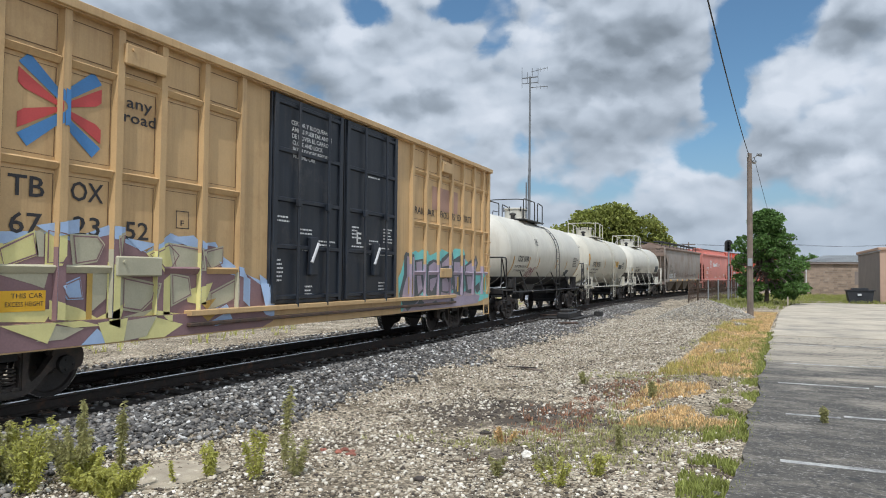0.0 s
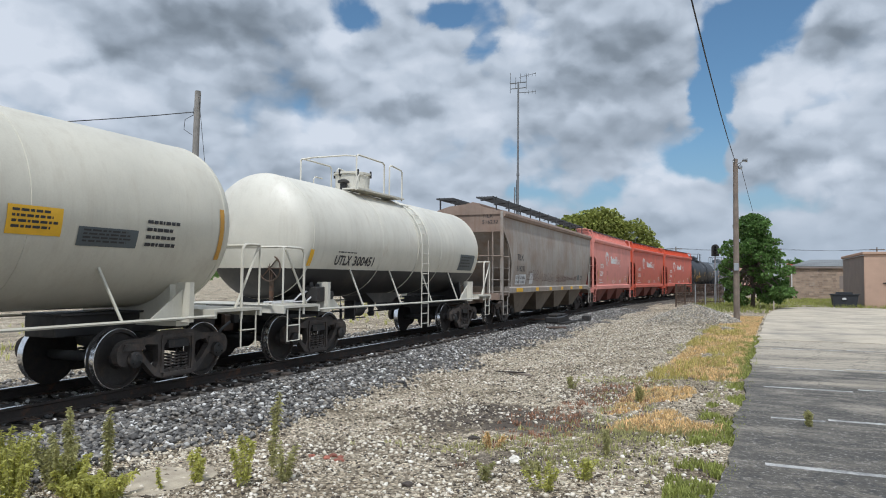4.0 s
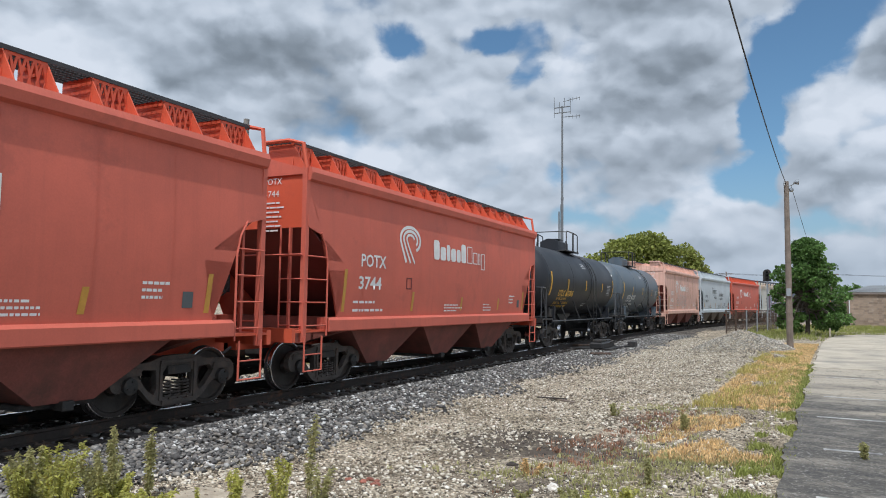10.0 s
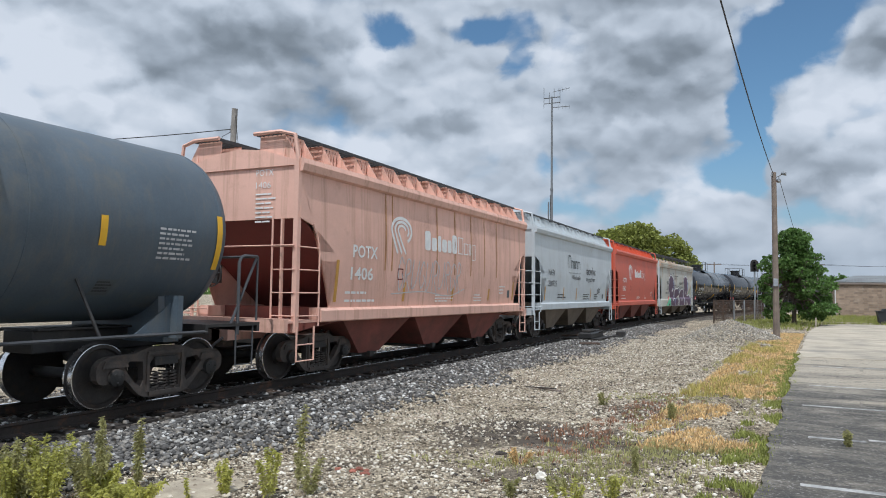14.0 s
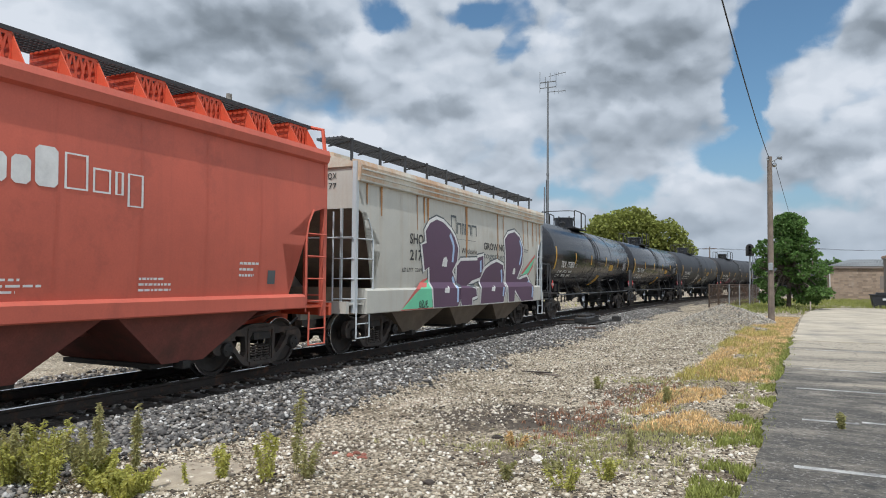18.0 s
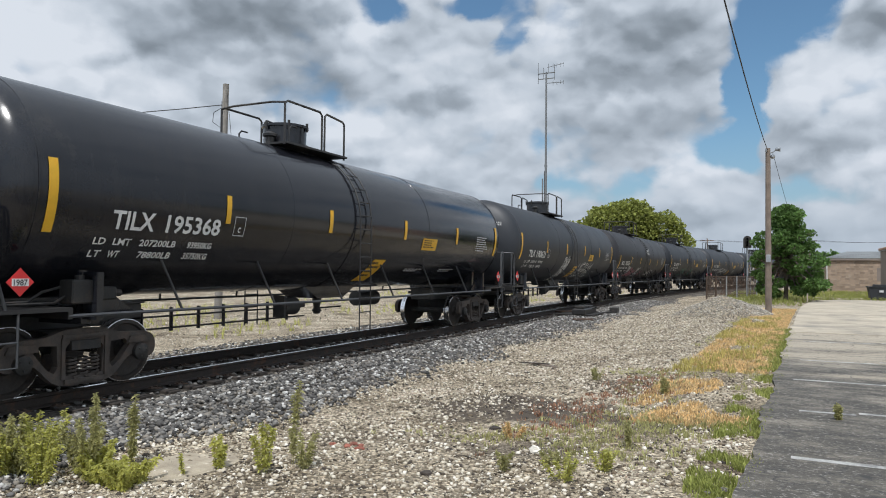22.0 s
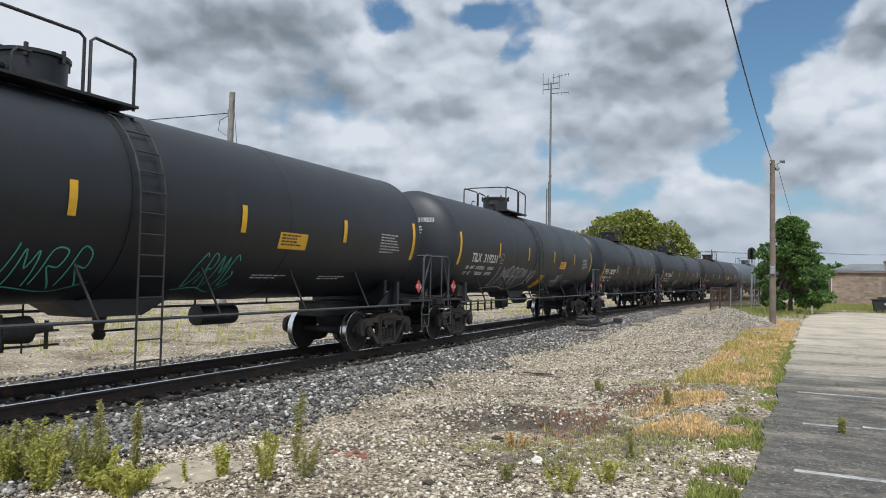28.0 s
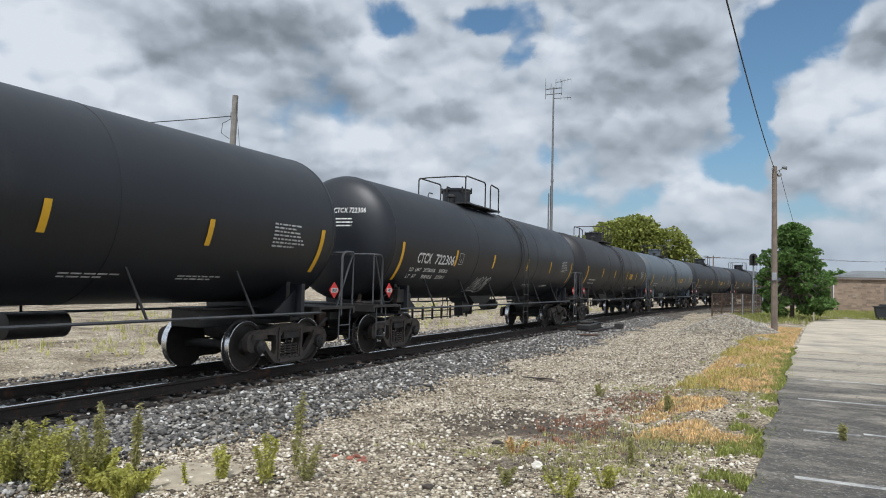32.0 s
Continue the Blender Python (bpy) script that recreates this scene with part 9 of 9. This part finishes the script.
    scrub = [(track_x(y) - rng.uniform(5, 22), y, rng.uniform(0.5, 1.6)) for y in [rng.uniform(-5, 70) for _ in range(2400)]]
    scrub = [q for q in scrub if noise.noise((q[0] * 0.25, q[1] * 0.18, 9)) > 0.05]
    grass("scrub", scrub, 0.28, M_WEED, "patchy scrub beyond the track", 7, 7)


build_plants()


def tree(name, label, x, y, z, h, crown, seed, material, n_leaf, size, trunk_r=0.16):
    """crown: lobes (dx, dy, dz, rx, ry, rz) about the foot."""
    rng = random.Random(seed)
    e = thing(name, label, "tree", "", pose(x, y, z))
    bm = BM()
    pts = [Vector((0, 0, -0.1)), Vector((0.05, 0.02, h * 0.25)), Vector((-0.04, 0.05, h * 0.5)), Vector((0.02, 0, h * 0.85))]
    for i, (a, b) in enumerate(zip(pts, pts[1:])):
        rod(bm, a, b, trunk_r * (1 - 0.28 * i), 9, trunk_r * (1 - 0.28 * (i + 1)))
    part("trunk", bm, M_BARK, e)
    for cx, cy, cz, rx, ry, rz in crown:
        bm = BM()
        base = pts[1].lerp(pts[2], rng.random())
        pipe(bm, [base, base.lerp(Vector((cx, cy, cz)), 0.55) + Vector((0, 0, 0.2)), Vector((cx, cy, cz))], trunk_r * 0.28, 5)
        part("limb", bm, M_BARK, e)
    bl = BM()
    tot = sum(rx * ry + ry * rz + rx * rz for _, _, _, rx, ry, rz in crown)
    for cx, cy, cz, rx, ry, rz in crown:
        m = int(n_leaf * (rx * ry + ry * rz + rx * rz) / tot)

        def place(q):
            a, c = q.uniform(0, 2 * math.pi), q.uniform(-1, 1)
            s = math.sqrt(1 - c * c)
            d = Vector((s * math.cos(a), s * math.sin(a), c))
            k = q.uniform(0.55, 1.05) * (1 + 0.28 * noise.noise((d.x * 2.6 + cx, d.y * 2.6 + cy, d.z * 2.6 + cz)))
            return Vector((cx + d.x * rx * k, cy + d.y * ry * k, cz + d.z * rz * k)), d
        leaves(bl, m, place, size, rng, 0.4, 0.5)
    part("crown", bl, material, e)
    return e


def build_trees():
    rng = random.Random(3)
    lob = []
    for k in range(120):
        z = 0.45 + 5.9 * (k + rng.random()) / 120
        w = 2.25 * min(1, (z + 0.5) / 1.5) * (1 - max(0, (z - 1.8) / 5.2) ** 1.6)
        a, r = rng.uniform(0, 2 * math.pi), w * rng.uniform(0.30, 1.06)
        q = rng.uniform(0.22, 0.52)
        lob.append((0.1 + r * math.cos(a), r * math.sin(a), z + 0.10 * r, q * 1.2, q * 1.2, q * rng.uniform(0.45, 0.75)))
    tree("tree", "bushy deep green tree beside the lot", 0.75, 52, -0.2, 6.4, lob, 5, M_LEAF, 26000, 0.15)
    lob = [(0, 0, 8.2, 4.0, 3.6, 2.6), (-4.2, 0.4, 7.0, 3.0, 2.6, 2.0), (4.0, -0.3, 7.3, 3.2, 2.6, 2.1), (-1.8, -1, 6.0, 3.2, 2.6, 2.2), (2.6, 0.6, 5.6, 3.2, 2.6, 2.2), (-6.0, 0.2, 5.4, 2.0, 2.0, 1.6), (6.3, 0, 5.6, 2.0, 1.8, 1.7), (1.2, 0, 9.6, 2.2, 2.2, 1.5), (-2.6, 0, 9.0, 1.8, 1.8, 1.3)]
    tree("tree", "broad olive-green tree behind the train", -17.0, 88.5, -0.4, 9.5, lob, 8, M_LEAF2, 24000, 0.36, 0.4)
    for k, (x, y, s, mm) in enumerate(((4.0, 150, 1.0, M_LEAF), (9.5, 165, 1.1, M_LEAF), (14, 170, 0.9, M_LEAF2), (-18.5, 185, 1.0, M_LEAF), (20, 160, 1.0, M_LEAF), (-9, 200, 0.9, M_LEAF2), (30, 180, 1.2, M_LEAF))):
        lob = [(rng.uniform(-2.5, 2.5) * s, rng.uniform(-1, 1), (3.2 + rng.uniform(-1, 1.6)) * s, 2.3 * s, 2 * s, 1.7 * s) for _ in range(6)]
        tree("tree", "distant dark green tree", x, y, -0.4, 4 * s, lob, 40 + k, mm, 2600, 0.55 * s, 0.25)
    # ragged low wood along the horizon
    V, F = [], []
    for k in range(5200):
        a = rng.uniform(-1.0, 0.9)
        r = rng.uniform(330, 420)
        x, y = r * math.sin(a), r * math.cos(a)
        h = 6.5 + 3.0 * noise.noise((a * 9, 0, 1)) + 2 * noise.noise((a * 31, 0, 2))
        z = rng.uniform(-0.5, max(1.5, h))
        s = rng.uniform(0.8, 2.0)
        o = len(V)
        u = rng.uniform(0, math.pi)
        dx, dy = math.cos(u) * s, math.sin(u) * s
        V += [(x - dx, y - dy, z - s * 0.6), (x + dx, y + dy, z - s * 0.5), (x + dx * 0.6, y + dy * 0.6, z + s * 0.7), (x - dx * 0.5, y - dy * 0.5, z + s * 0.6)]
        F.append((o, o + 1, o + 2, o + 3))
    me = bpy.data.meshes.new("far_wood")
    me.from_pydata(V, [], F)
    me.materials.append(M_LEAF)
    tagged(link_mesh("far_wood", me), "low dark wood on the horizon", "trees", kind="stuff")


build_trees()


# ---- poles, tower, signal ----
def cable(bm, a, b, sag, r, n=14):
    a, b = Vector(a), Vector(b)
    return pipe(bm, [a.lerp(b, k / n) - Vector((0, 0, sag * 4 * (k / n) * (1 - k / n))) for k in range(n + 1)], r, 5)


def build_poles():
    e = thing("utility_pole", "brown wooden pole with a small flood lamp", "pole", "", pose(-0.2, 35.5, 0))
    part("shaft", rod(BM(), (0, 0, -0.3), (0.0, 0, 7.5), 0.145, 14, 0.105), M_POLE, e)
    part("lamp_arm", pipe(BM(), [(0.05, -0.05, 7.25), (0.22, -0.1, 7.3), (0.34, -0.12, 7.38)], 0.025), M_GALV, e)
    part("flood_lamp", lathe(BM(), [(0, 0.05), (0.06, 0.09), (0.22, 0.13), (0.23, 0.0)], 12, "x", (0.30, -0.14, 7.42)), M_GALV, e, smooth=True)
    part("flood_lamp", lathe(BM(), [(0, 0.05), (0.06, 0.08), (0.18, 0.11), (0.19, 0.0)], 12, "y", (0.20, -0.05, 7.12)), M_GALV, e, smooth=True)
    part("insulator", lathe(BM(), [(0, 0.03), (0.05, 0.05), (0.08, 0.03), (0.12, 0.05), (0.15, 0.02)], 10, "z", (-0.08, -0.1, 7.3)), M_GALV, e, smooth=True)
    part("meter_box", box(BM(), -0.1, 0.1, -0.22, -0.12, 2.2, 2.55, 0.01), M_GALV, e)
    w = thing("overhead_cable", "thin black overhead cable from the pole", "cable")
    part("wire", cable(BM(), (-0.22, 35.4, 7.42), (-1.55, -10, 8.3), 0.85, 0.016, 24), M_WIRE, w)
    w = thing("overhead_cable", "thin black service cable running down from the pole", "cable")
    part("wire", cable(BM(), (0.0, 35.5, 7.3), (2.9, 92, 5.2), 0.4, 0.012, 18), M_WIRE, w)
    # leaning pole behind the train
    e = thing("utility_pole", "weathered grey wooden pole behind the train", "pole", "", pose(-20.5, 21.9, 0))
    part("shaft", rod(BM(), (-0.15, 0, -0.5), (0.05, 0, 9.3), 0.16, 14, 0.12), M_GREYPOLE, e)
    part("bracket", box(BM(), -0.14, -0.02, -0.05, 0.05, 8.35, 8.6), M_GALV, e)
    part("jumper", pipe(BM(), [(-0.1, 0, 8.35), (-0.5, -0.1, 8.15), (-0.55, -0.1, 7.75), (-0.2, 0, 7.5)], 0.012), M_WIRE, e)
    part("ground_wire", pipe(BM(), [(0.13, -0.05, 9.1), (0.30, -0.05, 8.0), (0.55, -0.05, 6.2)], 0.010), M_WIRE, e)
    w = thing("overhead_cable", "thin black cable sagging between poles", "cable")
    part("wire", cable(BM(), (-20.55, 21.9, 8.45), (-44, 6, 7.6), 0.9, 0.02, 18), M_WIRE, w)
    # horizon power line
    for k in range(7):
        x, y = -28 + k * 17, 132 + k * 5
        p = thing("utility_pole", "distant power pole with a crossarm", "pole", "distant poles", pose(x, y, -0.4))
        part("shaft", rod(BM(), (0, 0, 0), (0, 0, 8.4), 0.14, 8, 0.10), M_POLE, p)
        part("crossarm", box(BM(), -1.2, 1.2, -0.06, 0.06, 7.9, 8.05), M_POLE, p)
    for dx in (-1.0, 1.0):
        w = thing("overhead_cable", "thin distant power line on poles", "cable")
        bm = BM()
        for k in range(6):
            cable(bm, (-28 + k * 17 + dx, 132 + k * 5, 7.7), (-28 + (k + 1) * 17 + dx, 137 + k * 5, 7.7), 0.35, 0.02, 6)
        part("wire", bm, M_WIRE, w)
    # radio tower
    e = thing("radio_mast", "slender grey radio mast with whip aerials", "mast", "", pose(-22.0, 71.7, 0))
    part("lower_tube", rod(BM(), (0, 0, -0.4), (0, 0, 13.0), 0.15, 12, 0.13), M_MAST, e)
    part("upper_tube", rod(BM(), (0, 0, 13.0), (0, 0, 23.1), 0.12, 12, 0.09), M_MAST, e)
    part("collar", lathe(BM(), [(12.8, 0.09), (12.85, 0.16), (13.1, 0.16), (13.15, 0.09)], 12, "z"), M_MAST, e, smooth=True)
    part("side_tube", rod(BM(), (-0.35, 0, -0.4), (-0.35, 0, 11.6), 0.08, 10), M_MAST, e)
    part("cable_tray", rod(BM(), (-0.18, 0.1, -0.4), (-0.18, 0.1, 12.4), 0.04, 8), M_WIRE, e)
    part("crossbar", rod(BM(), (-0.9, 0, 23.0), (0.9, 0, 23.0), 0.06, 8), M_MAST, e)
    part("crossbar", rod(BM(), (-0.9, 0, 22.4), (0.9, 0, 22.4), 0.05, 8), M_MAST, e)
    for x, z0, z1 in ((-0.9, 21.9, 24.2), (0.9, 22.2, 23.9), (0.25, 23.0, 24.0), (-0.3, 22.4, 23.6)):
        part("whip_aerial", rod(BM(), (x, 0, z0), (x, 0, z1), 0.03, 6), M_MAST, e)
    part("yagi_boom", rod(BM(), (0.1, 0, 23.6), (2.0, -0.2, 23.8), 0.03, 6), M_MAST, e)
    part("yagi_boom", rod(BM(), (0.1, 0, 21.9), (2.0, -0.2, 21.8), 0.04, 6), M_MAST, e)
    for z in (23.7, 21.8):
        for x in (0.8, 1.2, 1.6, 1.95):
            part("yagi_element", rod(BM(), (x, -0.15, z - 0.22), (x, -0.15, z + 0.22), 0.018, 5), M_MAST, e)
    # railway signal
    e = thing("railway_signal", "dark three-lamp railway signal on a mast", "signal", "", pose(-1.9, 62, -0.2))
    part("mast", rod(BM(), (0, 0, 0), (0, 0, 4.6), 0.07, 10), M_GALV, e)
    bm = BM()
    prism(bm, [(0.31 * math.cos(a), 4.62 + 0.31 * math.sin(a)) for a in [math.pi * k / 10 for k in range(11)]] + [(-0.31, 3.95), (0.31, 3.95)], -0.10, -0.06, "y")
    part("backboard", bm, M_STEEL, e)
    for k in range(3):
        part("lamp_hood", lathe(BM(), [(-0.30, 0.11), (-0.10, 0.11), (-0.10, 0.095), (-0.30, 0.095)], 12, "y", (0.0, 0, 4.68 - 0.26 * k)), M_STEEL, e)
        part("lens", lathe(BM(), [(-0.12, 0.09), (-0.10, 0.09), (-0.10, 0)], 12, "y", (0.0, 0, 4.68 - 0.26 * k)), M_LENS, e)
    bm = BM()
    for x in (0.2, 0.5):
        rod(bm, (x, 0.05, 0), (x, 0.05, 4.0), 0.02, 6)
    for k in range(12):
        rod(bm, (0.2, 0.05, 0.3 + k * 0.3), (0.5, 0.05, 0.3 + k * 0.3), 0.012, 5)
    part("ladder", bm, M_GALV, e)
    # pipe fence by the track
    f = thing("fence", "rusty pipe and mesh fence beside the track", "fence")
    ps = [(-4.6, 56.5), (-4.0, 57.6), (-3.3, 58.6), (-2.6, 59.5), (-1.9, 60.3), (-1.2, 61.0)]
    for k, (x, y) in enumerate(ps):
        part("post", rod(BM(), (x, y, -0.4), (x, y, 1.45), 0.05, 8), M_GALV if k > 1 else M_RUSTY, f)
    for (x0, y0), (x1, y1) in zip(ps, ps[1:]):
        for z in (0.05, 0.75, 1.4):
            part("rail", rod(BM(), (x0, y0, z), (x1, y1, z), 0.03, 6), M_RUSTY, f)
        for q in range(1, 10):
            x, y = x0 + (x1 - x0) * q / 10, y0 + (y1 - y0) * q / 10
            part("bar", rod(BM(), (x, y, -0.2), (x, y, 1.4), 0.022, 5), M_RUSTY, f)


build_poles()


# ---- buildings ----
def brick_wall(parent, p0, p1, z0, z1, name="wall"):
    """A brick-faced wall between two plan points: a mortar core and courses of bricks in one skin."""
    p0, p1 = Vector((*p0, 0)), Vector((*p1, 0))
    d = (p1 - p0)
    length = d.length
    d.normalize()
    nrm = Vector((d.y, -d.x, 0))
    bm = BM()
    q = [p0, p1, p1 - nrm * 0.25, p0 - nrm * 0.25]
    A = [bm.verts.new((v.x, v.y, z0)) for v in q]
    B = [bm.verts.new((v.x, v.y, z1)) for v in q]
    bm.faces.new(A)
    bm.faces.new(B)
    for i in range(4):
        bm.faces.new((A[i], A[(i + 1) % 4], B[(i + 1) % 4], B[i]))
    w = part(name, bm, M_MORTAR, parent)
    V, F = [], []
    rng = random.Random(int(length * 10))
    z, row = z0 + 0.01, 0
    while z < z1 - 0.06:
        u = -0.10 if row % 2 else 0.0
        while u < length:
            a, b = max(0, u), min(length, u + 0.395)
            if b - a > 0.05:
                o, out = len(V), 0.012 + rng.uniform(0, 0.006)
                for uu, zz in ((a, z), (b, z), (b, z + 0.19), (a, z + 0.19)):
                    v = p0 + d * uu
                    V.append((v.x, v.y, zz))
                for uu, zz in ((a + 0.004, z + 0.004), (b - 0.004, z + 0.004), (b - 0.004, z + 0.186), (a + 0.004, z + 0.186)):
                    v = p0 + d * uu + nrm * out
                    V.append((v.x, v.y, zz))
                F += [(o + 4, o + 5, o + 6, o + 7), (o, o + 1, o + 5, o + 4), (o + 1, o + 2, o + 6, o + 5), (o + 2, o + 3, o + 7, o + 6), (o + 3, o, o + 4, o + 7)]
            u += 0.405
        z += 0.20
        row += 1
    me = bpy.data.meshes.new("bricks")
    me.from_pydata(V, [], F)
    me.materials.append(M_BRICKS)
    ob = link_mesh("bricks", me, w)
    ob["kind"] = "stuff"
    return w


M_BRICKS = mat("tan_block_skin", (0.33, 0.25, 0.185), 0.9, 0, 0.15, 2, 0.3, dirt=(0.45, 0.40, 0.34), dirt_amt=0.18, island=0.30)


def build_buildings():
    b = thing("warehouse", "low tan block building with a grey metal roof", "building")
    x0, y0, x1, y1, zt = 4.95, 80.0, 15.5, 92.0, 3.05
    brick_wall(b, (x0, y0), (x1, y0), -0.3, zt)
    brick_wall(b, (x0, y1), (x0, y0), -0.3, zt)
    part("wall", box(BM(), x0 + 0.25, x1, y1 - 0.2, y1, -0.3, zt), M_MORTAR, b)
    part("wall", box(BM(), x1 - 0.2, x1, y0 + 0.25, y1 - 0.2, -0.3, zt), M_MORTAR, b)
    part("fascia", box(BM(), x0 - 0.2, x1 + 0.2, y0 - 0.22, y0 - 0.02, zt, zt + 0.2), M_GREYWALL, b)
    bm = BM()
    n = 40
    for k in range(n):
        a, c = x0 - 0.2 + (x1 - x0 + 0.4) * k / n, x0 - 0.2 + (x1 - x0 + 0.4) * (k + 1) / n
        m = a + (c - a) * 0.75
        prism(bm, [(a, zt + 0.20), (m, zt + 0.20), (m, zt + 0.24), (a, zt + 0.24)], y0 - 0.25, y1, "y")
        prism(bm, [(m, zt + 0.20), (c, zt + 0.20), (c, zt + 0.29), (m, zt + 0.29)], y0 - 0.25, y1, "y")
    for v in bm.verts:
        inner = min(v.co.x - x0 + 0.2, 2.8) / 2.8
        v.co.z += 0.95 * min(1, max(0, (v.co.y - y0) / 6)) * min(1, inner)
    part("roof", bm, M_METALROOF, b)
    part("downpipe", rod(BM(), (x0 - 0.05, y0 - 0.08, -0.2), (x0 - 0.05, y0 - 0.08, zt), 0.05, 8), M_HOUSE, b)
    part("window_patch", box(BM(), 9.2, 10.4, y0 - 0.02, y0 + 0.02, 1.0, 2.3), M_GREYWALL, b)
    b = thing("shop_building", "flat-roofed pinkish tan building with a grey side wall", "building")
    part("side_wall", box(BM(), 8.45, 8.65, 59.6, 71, -0.3, 3.75), M_GREYWALL, b)
    part("front_wall", box(BM(), 8.43, 22, 59.38, 59.6, -0.3, 3.75), M_STUCCO, b)
    part("back_wall", box(BM(), 8.65, 22, 70.8, 71, -0.3, 3.75), M_GREYWALL, b)
    part("far_wall", box(BM(), 21.8, 22, 59.6, 70.8, -0.3, 3.75), M_GREYWALL, b)
    part("roof", box(BM(), 8.3, 22.1, 59.25, 71.1, 3.75, 3.95, 0.03), M_STUCCO, b)
    part("gutter", rod(BM(), (8.40, 59.3, 3.7), (8.40, 71, 3.7), 0.05, 8), M_GALV, b)
    part("wall_bracket", box(BM(), 9.6, 9.9, 59.30, 59.38, 1.6, 1.68), M_STEEL, b)
    d = thing("dumpster", "black steel dumpster on the concrete apron", "dumpster", "", pose(7.05, 58.9, -0.15))
    part("bin", prism(BM(), [(-0.72, 0.06), (0.72, 0.06), (0.86, 0.95), (-0.86, 0.95)], -0.6, 0.6, "y"), M_DUMP, d)
    part("lid", prism(BM(), [(-0.52, 0.95), (0.52, 0.95), (0.48, 1.10), (-0.48, 1.10)], -0.55, 0.55, "y"), M_DUMP, d)
    part("rim", box(BM(), -0.92, 0.92, -0.66, 0.66, 0.90, 0.96), M_DUMP, d)
    part("placard", box(BM(), -0.20, 0.05, -0.70, -0.66, 0.55, 0.70), M_DIMWHITE, d)
    for x in (-0.6, 0.6):
        part("caster", rod(BM(), (x, -0.4, 0.0), (x, -0.4, 0.08), 0.06, 8), M_STEEL, d)
    # stumps and little markers by the grass
    m = thing("marker_post", "short white marker post in the grass", "post", "", pose(1.95, 49.5, -0.2))
    part("shaft", box(BM(), -0.04, 0.04, -0.04, 0.04, 0, 0.65), M_CONCRETE, m)
    s = thing("kerb_block", "long pale concrete block lying in the grass", "concrete block", "", pose(4.2, 57.5, -0.18))
    part("block", box(BM(), -1.6, 1.6, -0.15, 0.15, 0, 0.14, 0.02), M_CONCRETE, s)
    # white house beyond the track
    h = thing("house", "small white gabled house beyond the track", "house")
    x, y = -46, 22
    part("wall", box(BM(), x - 4, x + 4, y - 3.5, y + 3.5, -0.5, 3.0), M_HOUSE, h)
    part("gable", prism(BM(), [(y - 3.5, 3.0), (y + 3.5, 3.0), (y, 5.4)], x - 3.98, x + 3.98), M_HOUSE, h)
    for sgn in (-1, 1):
        part("roof", prism(BM(), [(y, 5.42), (y + sgn * 4.0, 2.72), (y + sgn * 4.0, 2.86), (y, 5.58)], x - 4.3, x + 4.3), M_METALROOF, h)
    for yy in (-1.6, 1.6):
        w = part("window", box(BM(), x + 4.0, x + 4.04, y + yy - 0.5, y + yy + 0.5, 0.9, 2.2), M_HOUSE, h)
        part("pane", box(BM(), x + 4.04, x + 4.05, y + yy - 0.42, y + yy + 0.42, 0.98, 2.12), M_LENS, w)


build_buildings()


# ---- movement ----
def motions():
    """The train rolls past; each wheelset turns as far as it rolls."""
    for car, sf, sr in MOVERS:
        rows = []
        for k in range(33):
            d = rolled(k)
            xa, ya, _ = track(sf - d)
            xb, yb, _ = track(sr - d)
            rows.append((k, pose((xa + xb) / 2, (ya + yb) / 2, 0, 0, 0, -math.degrees(math.atan2(xb - xa, yb - ya)))))
        walk(car, rows)
    start = rolled(0)
    turns = [(k / 15, math.degrees((rolled(k / 15) - start) / 0.462)) for k in range(481)]
    for ws, y in WHEELSETS:
        walk(ws, [(t, pose(0, y, 0.462, a)) for t, a in turns])


motions()
